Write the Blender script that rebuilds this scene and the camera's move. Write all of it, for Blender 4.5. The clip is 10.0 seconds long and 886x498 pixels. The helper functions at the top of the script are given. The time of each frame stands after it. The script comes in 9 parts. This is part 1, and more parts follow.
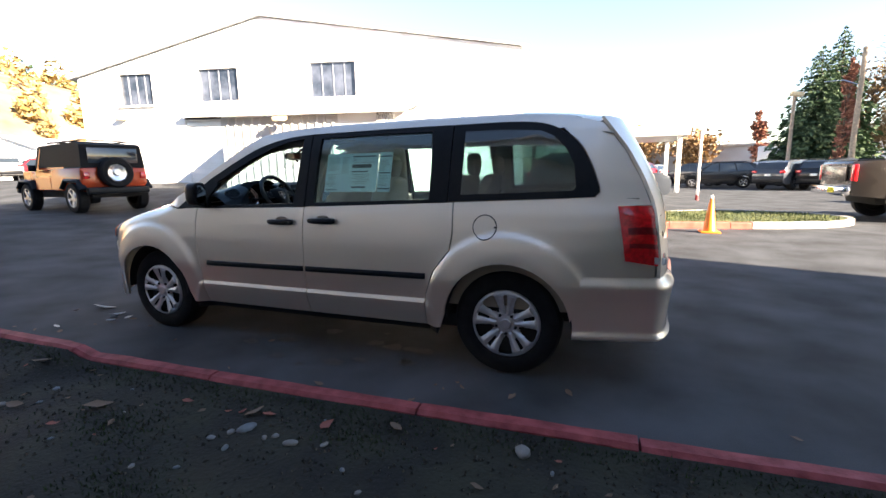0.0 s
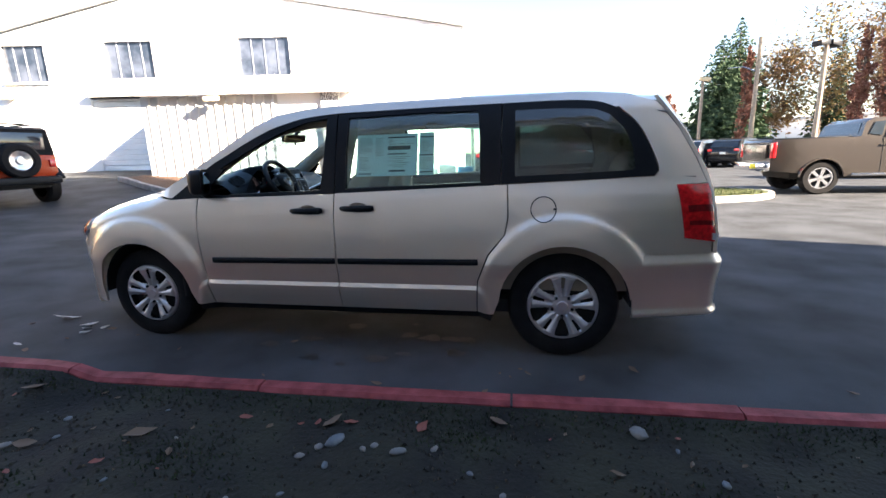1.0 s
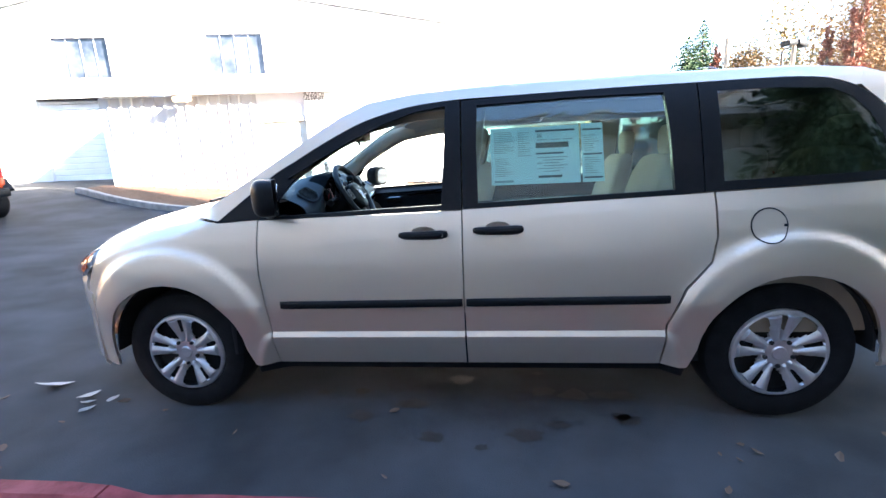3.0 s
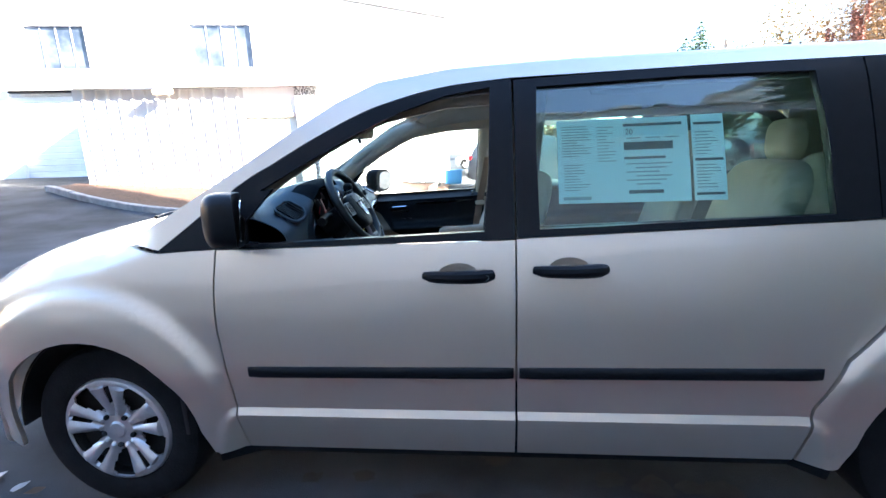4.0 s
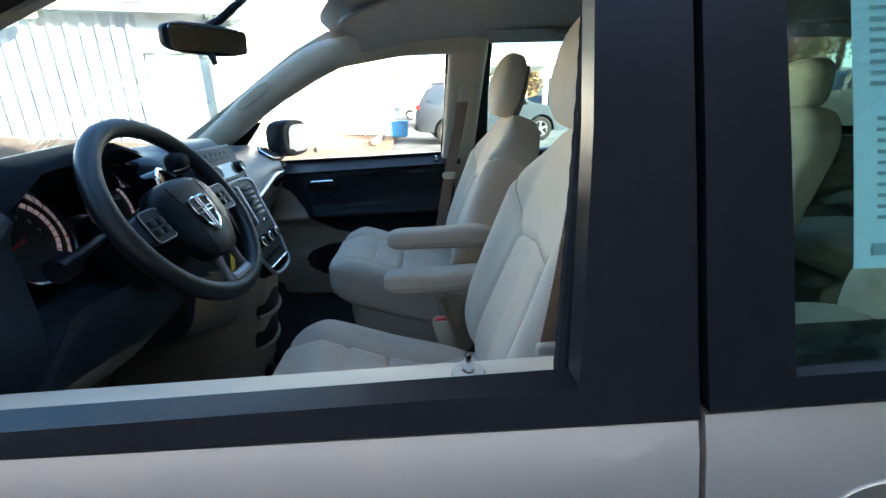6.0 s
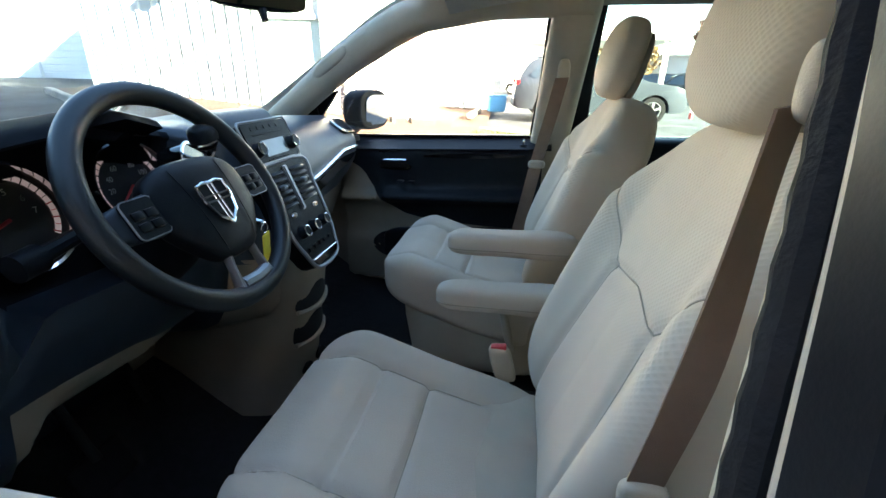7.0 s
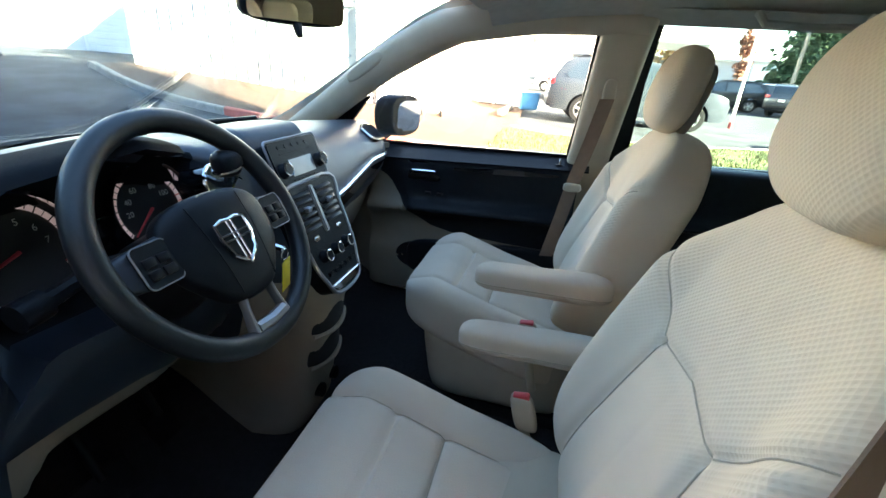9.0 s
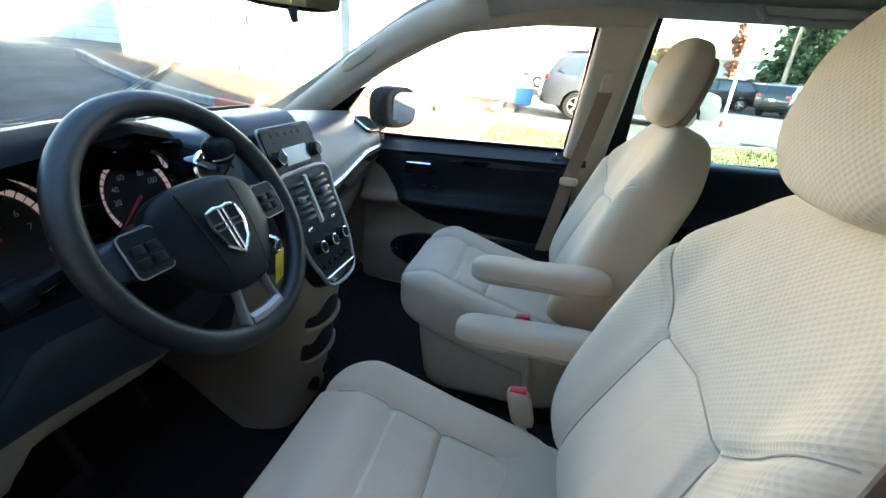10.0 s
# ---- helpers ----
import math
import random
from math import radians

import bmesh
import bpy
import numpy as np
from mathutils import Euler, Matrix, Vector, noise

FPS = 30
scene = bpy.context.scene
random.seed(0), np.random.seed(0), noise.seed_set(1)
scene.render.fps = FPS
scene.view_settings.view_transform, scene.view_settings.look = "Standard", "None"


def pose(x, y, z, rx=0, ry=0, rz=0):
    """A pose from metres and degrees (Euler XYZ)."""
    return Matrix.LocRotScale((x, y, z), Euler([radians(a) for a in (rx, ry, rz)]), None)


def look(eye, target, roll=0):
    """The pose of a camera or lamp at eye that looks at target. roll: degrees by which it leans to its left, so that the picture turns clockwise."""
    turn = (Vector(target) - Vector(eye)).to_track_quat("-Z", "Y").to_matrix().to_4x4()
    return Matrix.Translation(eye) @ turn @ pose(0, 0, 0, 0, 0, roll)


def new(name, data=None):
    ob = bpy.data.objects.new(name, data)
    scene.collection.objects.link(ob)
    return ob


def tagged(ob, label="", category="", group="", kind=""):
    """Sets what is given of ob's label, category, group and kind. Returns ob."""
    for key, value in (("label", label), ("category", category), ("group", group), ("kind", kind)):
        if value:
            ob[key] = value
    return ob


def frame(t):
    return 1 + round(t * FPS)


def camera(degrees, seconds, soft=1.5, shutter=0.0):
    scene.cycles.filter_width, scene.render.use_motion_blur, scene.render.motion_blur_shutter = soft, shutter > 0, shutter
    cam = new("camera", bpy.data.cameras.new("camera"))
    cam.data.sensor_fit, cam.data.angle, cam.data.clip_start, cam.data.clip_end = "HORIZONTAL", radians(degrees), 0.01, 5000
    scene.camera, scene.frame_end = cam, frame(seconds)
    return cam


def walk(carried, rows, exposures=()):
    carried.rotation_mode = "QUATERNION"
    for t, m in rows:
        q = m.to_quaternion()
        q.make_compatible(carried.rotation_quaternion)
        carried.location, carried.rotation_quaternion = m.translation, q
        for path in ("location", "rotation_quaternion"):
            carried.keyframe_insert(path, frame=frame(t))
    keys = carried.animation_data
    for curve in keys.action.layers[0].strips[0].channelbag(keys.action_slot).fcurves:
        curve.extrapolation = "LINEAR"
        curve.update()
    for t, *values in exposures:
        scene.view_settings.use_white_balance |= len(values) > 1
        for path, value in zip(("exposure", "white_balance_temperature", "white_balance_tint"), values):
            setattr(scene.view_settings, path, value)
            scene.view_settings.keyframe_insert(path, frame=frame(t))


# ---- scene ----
cam = camera(90.6, 10.0)
PATH = [
    (0, (2.103, -2.633, 1.324), (1.424, -0.783, 0.983), -1.1),
    (0.5, (1.693, -2.747, 1.333), (1.221, -0.834, 0.993), -0.6),
    (1, (1.317, -2.713, 1.333), (0.938, -0.795, 0.911), -1.9),
    (1.5, (0.997, -2.614, 1.343), (0.769, -0.666, 0.953), 0.2),
    (2, (0.645, -2.56, 1.355), (0.551, -0.618, 0.886), -1.0),
    (2.5, (0.37, -2.35, 1.355), (0.243, -0.401, 0.924), -4.8),
    (2.7, (0.281, -2.246, 1.361), (0.11, -0.294, 0.96), -3.7),
    (3.8, (0.0, -1.498, 1.353), (-0.303, 0.419, 0.869), -3.6),
    (4, (-0.063, -1.381, 1.38), (-0.253, 0.565, 0.959), -2.2),
    (4.5, (-0.152, -1.026, 1.38), (-0.191, 0.928, 0.956), -3.2),
    (5, (-0.174, -0.689, 1.378), (-0.118, 1.254, 0.904), -3.0),
    (5.2, (-0.137, -0.568, 1.422), (-0.134, 1.343, 0.833), -3.7),
    (6.3, (-0.189, -0.15, 1.327), (-0.14, 1.735, 0.661), -0.5),
    (6.5, (-0.156, -0.088, 1.325), (-0.186, 1.764, 0.571), 0.6),
    (7, (-0.14, 0.001, 1.35), (-0.471, 1.832, 0.617), 0.9),
    (7.5, (-0.155, 0.036, 1.383), (-0.543, 1.851, 0.639), 1.3),
    (8, (-0.167, 0.055, 1.404), (-0.571, 1.864, 0.653), 2.3),
    (8.5, (-0.174, 0.072, 1.418), (-0.573, 1.876, 0.653), 3.8),
    (9, (-0.179, 0.088, 1.42), (-0.595, 1.886, 0.65), 4.0),
    (9.5, (-0.182, 0.098, 1.416), (-0.598, 1.89, 0.632), 4.3),
    (10, (-0.192, 0.098, 1.407), (-0.57, 1.897, 0.62), 4.9),
]
EXPOSURES = [(0.0, 3.05, 7000, 17), (1.0, 3.25, 6800, 17), (2.0, 3.9, 6550, 16), (2.5, 4.15, 6400, 15), (4.0, 4.22, 6000, 14), (5.0, 4.35, 5900, 11), (6.5, 4.45, 6900, 13), (7.5, 4.72, 7300, 15), (8.5, 4.70, 7300, 15), (10.0, 4.92, 7300, 15)]
walk(cam, [(t, look(eye, target, roll)) for t, eye, target, roll in PATH], EXPOSURES)

# ---------------------------------------------------------------- light
SUN_TRAVEL = Vector((-1.18, 0.40, -0.54))
world = bpy.data.worlds.new("sky")
scene.world = world
world.use_nodes = True
wn = world.node_tree.nodes
sky = wn.new("ShaderNodeTexSky")
sky.sky_type = "NISHITA"
sky.sun_disc = False
sky.sun_elevation = radians(23.4)
sky.sun_rotation = radians(108.7)
sky.air_density, sky.dust_density, sky.ozone_density = 1.0, 0.25, 1.2
wn["Background"].inputs["Strength"].default_value = 0.055
world.node_tree.links.new(sky.outputs["Color"], wn["Background"].inputs["Color"])
sun_data = bpy.data.lights.new("sun", "SUN")
sun_data.energy, sun_data.angle, sun_data.color = 5.0, radians(0.53), (1.0, 0.88, 0.70)
sun = new("sun", sun_data)
sun.matrix_basis = look((40, -20, 20), Vector((40, -20, 20)) + SUN_TRAVEL)


# ---------------------------------------------------------------- materials
def mat(name, col, rough=0.5, metal=0.0, var=0.12, scale=6.0, bump=0.0, bscale=80.0, coat=0.0, spec=0.5, col2=None, ramp=(0.35, 0.65), detail=6.0, rvar=0.0):
    """A principled material whose colour wanders at two scales, with fine relief."""
    m = bpy.data.materials.new(name)
    m.use_nodes = True
    n, l = m.node_tree.nodes, m.node_tree.links
    p = n["Principled BSDF"]
    p.inputs["Roughness"].default_value = rough
    p.inputs["Metallic"].default_value = metal
    p.inputs["Coat Weight"].default_value = coat
    p.inputs["Coat Roughness"].default_value = 0.04
    p.inputs["Specular IOR Level"].default_value = spec
    tc = n.new("ShaderNodeTexCoord")
    big = n.new("ShaderNodeTexNoise")
    big.inputs["Scale"].default_value, big.inputs["Detail"].default_value = scale, detail
    l.new(tc.outputs["Object"], big.inputs["Vector"])
    cr = n.new("ShaderNodeValToRGB")
    a = tuple(c * (1 - var) for c in col)
    b = col2 if col2 else tuple(min(1.0, c * (1 + var)) for c in col)
    cr.color_ramp.elements[0].position, cr.color_ramp.elements[1].position = ramp
    cr.color_ramp.elements[0].color, cr.color_ramp.elements[1].color = (*a, 1), (*b, 1)
    l.new(big.outputs["Fac"], cr.inputs["Fac"])
    l.new(cr.outputs["Color"], p.inputs["Base Color"])
    if bump or rvar:
        fine = n.new("ShaderNodeTexNoise")
        fine.inputs["Scale"].default_value, fine.inputs["Detail"].default_value = bscale, 4.0
        l.new(tc.outputs["Object"], fine.inputs["Vector"])
        if bump:
            bp = n.new("ShaderNodeBump")
            bp.inputs["Strength"].default_value, bp.inputs["Distance"].default_value = bump, 0.01
            l.new(fine.outputs["Fac"], bp.inputs["Height"])
            l.new(bp.outputs["Normal"], p.inputs["Normal"])
        if rvar:
            mr = n.new("ShaderNodeMapRange")
            mr.inputs["To Min"].default_value, mr.inputs["To Max"].default_value = max(0.02, rough - rvar), min(1, rough + rvar)
            l.new(big.outputs["Fac"], mr.inputs["Value"])
            l.new(mr.outputs["Result"], p.inputs["Roughness"])
    return m


def glass(name, tint, gloss=1.0, rough=0.0, base=0.045):
    """A thin pane: it lets light through with a tint and mirrors by Fresnel."""
    m = bpy.data.materials.new(name)
    m.use_nodes = True
    n, l = m.node_tree.nodes, m.node_tree.links
    n.remove(n["Principled BSDF"])
    tr, gl, mx, fr = n.new("ShaderNodeBsdfTransparent"), n.new("ShaderNodeBsdfGlossy"), n.new("ShaderNodeMixShader"), n.new("ShaderNodeLayerWeight")
    tr.inputs["Color"].default_value = (*tint, 1)
    gl.inputs["Roughness"].default_value = rough
    gl.inputs["Color"].default_value = (gloss, gloss, gloss, 1)
    fr.inputs["Blend"].default_value = 0.5
    pw, ml = n.new("ShaderNodeMath"), n.new("ShaderNodeMath")
    pw.operation, ml.operation = "POWER", "MULTIPLY_ADD"
    pw.inputs[1].default_value = 4.0
    ml.inputs[1].default_value, ml.inputs[2].default_value = 0.92, base
    l.new(fr.outputs["Facing"], pw.inputs[0])
    l.new(pw.outputs[0], ml.inputs[0])
    l.new(ml.outputs[0], mx.inputs["Fac"])
    l.new(tr.outputs["BSDF"], mx.inputs[1])
    l.new(gl.outputs["BSDF"], mx.inputs[2])
    l.new(mx.outputs["Shader"], n["Material Output"].inputs["Surface"])
    return m


# ---------------------------------------------------------------- mesh tools
BASE = {}


def thing(name, loc=(0, 0, 0), label="", category="", group="", turn=0.0, local=False, kind=""):
    """An Empty at a thing's base. local: its parts are made in its own axes; otherwise in the world's."""
    ob = new(name)
    ob.empty_display_size = 0.1
    ob.matrix_basis = pose(*loc, 0, 0, turn)
    BASE[ob.name] = Vector((0, 0, 0)) if local else Vector(loc)
    return tagged(ob, label, category, group, kind)


def link_mesh(name, bm, material, angle=35):
    me = bpy.data.meshes.new(name)
    bmesh.ops.recalc_face_normals(bm, faces=bm.faces)
    bm.to_mesh(me)
    bm.free()
    for p in me.polygons:
        p.use_smooth = True
    me.set_sharp_from_angle(angle=radians(angle))
    for m in material if isinstance(material, (list, tuple)) else [material]:
        me.materials.append(m)
    return new(name, me)


def part(name, bm, material, parent, label="", angle=35):
    off = BASE.get(parent.name, Vector((0, 0, 0)))
    if off.length > 0:
        bmesh.ops.translate(bm, vec=-off, verts=bm.verts)
    ob = link_mesh(name, bm, material, angle)
    ob.parent = parent
    BASE[ob.name] = off
    return tagged(ob, label)


def solo(name, bm, material, label="", category="", group="", kind="", angle=35):
    return tagged(link_mesh(name, bm, material, angle), label, category, group, kind)


def box(bm, c, s, bevel=0.0, rot=None, seg=2, mi=0):
    """A bevelled box with centre c and full sizes s."""
    r = bmesh.ops.create_cube(bm, size=1.0)
    vs = r["verts"]
    bmesh.ops.scale(bm, vec=s, verts=vs)
    fs = list({f for v in vs for f in v.link_faces})
    if bevel:
        es = list({e for v in vs for e in v.link_edges})
        g = bmesh.ops.bevel(bm, geom=es, offset=bevel, segments=seg, affect="EDGES", profile=0.5)
        vs = list({v for f in g["faces"] for v in f.verts} | {v for v in vs if v.is_valid})
        fs = list({f for v in vs for f in v.link_faces})
    for f in fs:
        f.material_index = mi
    if rot is not None:
        bmesh.ops.rotate(bm, cent=(0, 0, 0), matrix=Euler([radians(a) for a in rot]).to_matrix(), verts=vs)
    bmesh.ops.translate(bm, vec=c, verts=vs)
    return vs


def frame_to(d):
    """A 3x3 whose z runs along d."""
    return Vector(d).normalized().to_track_quat("Z", "Y").to_matrix()


def rod(bm, a, b, r0, r1=None, n=12, caps=True, mi=0):
    a, b = Vector(a), Vector(b)
    r1 = r0 if r1 is None else r1
    m = frame_to(b - a)
    rings = []
    for c, r in ((a, r0), (b, r1)):
        rings.append([bm.verts.new(c + m @ Vector((r * math.cos(t), r * math.sin(t), 0))) for t in (2 * math.pi * i / n for i in range(n))])
    fs = [bm.faces.new((rings[0][i], rings[0][(i + 1) % n], rings[1][(i + 1) % n], rings[1][i])) for i in range(n)]
    if caps:
        fs += [bm.faces.new(list(reversed(rings[0]))), bm.faces.new(rings[1])]
    for f in fs:
        f.material_index = mi
    return rings


def tube(bm, pts, r, n=8, closed=False, mi=0, flat=1.0):
    """A round (or flattened) bar swept along points; r is a number or one for each point."""
    pts = [Vector(p) for p in pts]
    rings, k = [], len(pts)
    rs = r if isinstance(r, (list, tuple)) else [r] * k
    up = None
    for i, p in enumerate(pts):
        d = (pts[(i + 1) % k] - pts[i - 1]) if closed else (pts[min(i + 1, k - 1)] - pts[max(i - 1, 0)])
        d.normalize()
        if up is None:
            up = Vector((0, 0, 1)) if abs(d.z) < 0.9 else Vector((0, 1, 0))
        side = d.cross(up).normalized()
        up = side.cross(d).normalized()
        rings.append([bm.verts.new(p + rs[i] * (math.cos(t) * side + flat * math.sin(t) * up)) for t in (2 * math.pi * j / n for j in range(n))])
    fs = []
    for i in range(k if closed else k - 1):
        a, b = rings[i], rings[(i + 1) % k]
        fs += [bm.faces.new((a[j], a[(j + 1) % n], b[(j + 1) % n], b[j])) for j in range(n)]
    if not closed:
        fs += [bm.faces.new(list(reversed(rings[0]))), bm.faces.new(rings[-1])]
    for f in fs:
        f.material_index = mi


def lathe(bm, prof, m=None, n=32, mi=0, arc=None):
    """A profile of (radius, height) turned about z, moved by the matrix m."""
    m = m or Matrix.Identity(4)
    rings = []
    for r, h in prof:
        if r < 1e-6:
            rings.append([bm.verts.new(m @ Vector((0, 0, h)))])
        else:
            rings.append([bm.verts.new(m @ Vector((r * math.cos(t), r * math.sin(t), h))) for t in (2 * math.pi * j / n for j in range(n))])
    for a, b in zip(rings, rings[1:]):
        for j in range(n):
            q = [a[j % len(a)], a[(j + 1) % len(a)], b[(j + 1) % len(b)], b[j % len(b)]]
            q = list(dict.fromkeys(q))
            if len(q) > 2:
                bm.faces.new(q).material_index = mi
    return rings


def grid(bm, nu, nv, f, mi=0, closed_u=False):
    """A sheet of nu x nv points f(u, v), u and v from 0 to 1."""
    v = [[bm.verts.new(f(i / (nu - 1), j / (nv - 1))) for j in range(nv)] for i in range(nu)]
    for i in range(nu - 1):
        for j in range(nv - 1):
            bm.faces.new((v[i][j], v[i + 1][j], v[i + 1][j + 1], v[i][j + 1])).material_index = mi
    return v


def thicken(bm, t):
    bmesh.ops.recalc_face_normals(bm, faces=bm.faces)
    bmesh.ops.solidify(bm, geom=bm.faces[:], thickness=t)


def fill(bm, outline, holes=(), step=0.0, axes=(0, 2)):
    """A flat polygon with holes in the plane of two axes, cut into a lattice of the given step."""
    def put(p):
        c = [0, 0, 0]
        c[axes[0]], c[axes[1]] = p
        return bm.verts.new(c)
    es = []
    for loop in (outline, *holes):
        vs = [put(p) for p in loop]
        es += [bm.edges.new((vs[i], vs[(i + 1) % len(vs)])) for i in range(len(vs))]
    bmesh.ops.triangle_fill(bm, use_beauty=True, use_dissolve=False, edges=es)
    if step:
        for ax in axes:
            lo, hi = min(v.co[ax] for v in bm.verts), max(v.co[ax] for v in bm.verts)
            for k in range(1, int((hi - lo) / step) + 1):
                co, no = Vector((0, 0, 0)), Vector((0, 0, 0))
                co[ax], no[ax] = lo + k * step, 1
                bmesh.ops.bisect_plane(bm, geom=bm.verts[:] + bm.edges[:] + bm.faces[:], dist=1e-5, plane_co=co, plane_no=no)


def arc(cx, cz, r, a0, a1, n=14, rz=None):
    rz = rz or r
    return [(cx + r * math.cos(radians(a0 + (a1 - a0) * i / n)), cz + rz * math.sin(radians(a0 + (a1 - a0) * i / n))) for i in range(n + 1)]


def rounded(x0, z0, x1, z1, r, n=4):
    return (arc(x1 - r, z1 - r, r, 0, 90, n) + arc(x0 + r, z1 - r, r, 90, 180, n) + arc(x0 + r, z0 + r, r, 180, 270, n) + arc(x1 - r, z0 + r, r, 270, 360, n))


def smooth_line(pts, n=6, closed=False):
    """Points of a Catmull-Rom curve through pts."""
    out, k = [], len(pts)
    for i in range(k if closed else k - 1):
        if closed:
            p = [Vector(pts[(i + d) % k]) for d in (-1, 0, 1, 2)]
        else:
            p = [Vector(pts[max(0, min(k - 1, i + d))]) for d in (-1, 0, 1, 2)]
        for j in range(n):
            t = j / n
            out.append(tuple(0.5 * ((2 * p[1]) + (p[2] - p[0]) * t + (2 * p[0] - 5 * p[1] + 4 * p[2] - p[3]) * t * t + (3 * p[1] - p[0] - 3 * p[2] + p[3]) * t ** 3)))
    if not closed:
        out.append(tuple(pts[-1]))
    return out


def lerp(a, b, t):
    return a + (b - a) * t


def curve_at(x, pts):
    """Straight interpolation in a list of (x, value)."""
    return float(np.interp(x, [p[0] for p in pts], [p[1] for p in pts]))


M_PAINT = mat("champagne metallic paint", (0.79, 0.695, 0.59), 0.40, 0.80, 0.03, 900.0, coat=1.0, rvar=0.03, bump=0.0)
M_TRIM = mat("black satin trim", (0.008, 0.009, 0.011), 0.34, 0, 0.1, 30, bump=0.03, bscale=400, spec=0.16)
M_PLASTIC = mat("black grained plastic", (0.010, 0.012, 0.015), 0.38, 0, 0.12, 40, bump=0.10, bscale=500, spec=0.14)
M_RUBBER = mat("tyre rubber", (0.009, 0.009, 0.010), 0.8, 0, 0.25, 14, bump=0.25, bscale=120, spec=0.2)
M_SILVER = mat("silver painted plastic", (0.60, 0.60, 0.62), 0.22, 0.85, 0.05, 20, coat=0.3)
M_COVER = mat("silver wheel cover", (0.56, 0.56, 0.58), 0.32, 0.6, 0.06, 30, coat=0.4)
M_CHROME = mat("chrome", (0.8, 0.8, 0.82), 0.07, 1.0, 0.03, 20)
M_DARK = mat("dark hollow", (0.01, 0.01, 0.011), 0.8, 0, 0.1, 10)
M_SATIN = mat("satin grey trim", (0.30, 0.30, 0.31), 0.4, 0.6, 0.05, 20)
M_GLASS = glass("clear glass", (0.93, 0.97, 0.96))
M_SCREEN = glass("windscreen glass", (0.79, 0.92, 0.95))
M_TINT = glass("tinted glass", (0.80, 0.94, 0.92), base=0.06)
M_PRIV = glass("dark glass", (0.36, 0.46, 0.47), base=0.07)
M_MIRROR = mat("mirror silver", (0.9, 0.9, 0.9), 0.01, 1.0, 0.0, 1)
M_REDLENS = mat("red lens", (0.56, 0.008, 0.012), 0.12, 0, 0.3, 40, coat=1.0)
M_REDDARK = mat("dark red lens", (0.17, 0.004, 0.008), 0.15, 0, 0.3, 40, coat=1.0)
M_AMBER = mat("amber lens", (0.80, 0.15, 0.015), 0.15, 0, 0.1, 40, coat=1.0)
M_CLEARLENS = mat("clear lamp lens", (0.45, 0.46, 0.48), 0.15, 0.2, 0.1, 40, coat=1.0)

# ---------------------------------------------------------------- ground
RISE = [(-400, 2.4), (-60, 1.35), (-22, 1.12), (-16, 0.98), (-11, 0.84), (-9.8, 0.74), (-7.4, 0.5), (-5, 0.27), (-3, 0.08), (-1.6, 0.01), (0, 0), (400, 0)]


def ground_z(x, y):
    """The drive climbs towards the long white building; the far rise is fitted to the camera's view."""
    t = max(0.0, min(1.0, (y - 5.5) / 4.0))
    far = max(0.0, min(1.0, (y - 11.5) / 2.5)) * max(0.0, min(1.0, (6.0 - x) / 3.0))
    return curve_at(x, RISE) * lerp(0.5, 1.0, t * t * (3 - 2 * t)) + 0.16 * far


M_ASPHALT = mat("worn asphalt", (0.051, 0.056, 0.062), 0.9, 0, 0.36, 1.3, spec=0.2, bump=0.5, bscale=160, detail=12)
M_SOIL = mat("damp soil", (0.020, 0.017, 0.014), 0.95, 0, 0.5, 3.5, col2=(0.023, 0.023, 0.013),  bump=0.8, bscale=45, detail=10)
M_GRASS = mat("lawn", (0.05, 0.082, 0.02), 0.9, 0, 0.3, 3, bump=0.9, bscale=90, col2=(0.105, 0.115, 0.04))
M_BARK = mat("bark mulch", (0.062, 0.025, 0.013), 0.95, 0, 0.4, 14, bump=1.0, bscale=60, col2=(0.105, 0.048, 0.024))
M_REDKERB = mat("worn red kerb paint", (0.27, 0.030, 0.036), 0.75, 0, 0.34, 9, bump=0.35, bscale=60, col2=(0.34, 0.065, 0.068))
M_CONC = mat("weathered concrete", (0.36, 0.34, 0.31), 0.85, 0, 0.2, 6, bump=0.25, bscale=90)

gx = [-400, -250, -150, -90, -60, -40, -30] + [-26 + 1.0 * i for i in range(63)] + [40, 50, 70, 100, 150, 250, 400]
gy = [-300, -150, -80, -40, -25] + [-20 + 1.0 * i for i in range(61)] + [45, 52, 60, 75, 100, 150, 250, 400]
bm = bmesh.new()
vv = [[bm.verts.new((x, y, ground_z(x, y))) for y in gy] for x in gx]
for i in range(len(gx) - 1):
    for j in range(len(gy) - 1):
        bm.faces.new((vv[i][j], vv[i + 1][j], vv[i + 1][j + 1], vv[i][j + 1]))
solo("ground", bm, M_ASPHALT, "worn grey asphalt of a sloping car yard", "asphalt", kind="structure")


def heave(x):
    """The near kerb stands higher past a broken joint."""
    t = max(0.0, min(1.0, (-1.15 - x) / 0.25))
    return 0.06 * t * t * (3 - 2 * t)


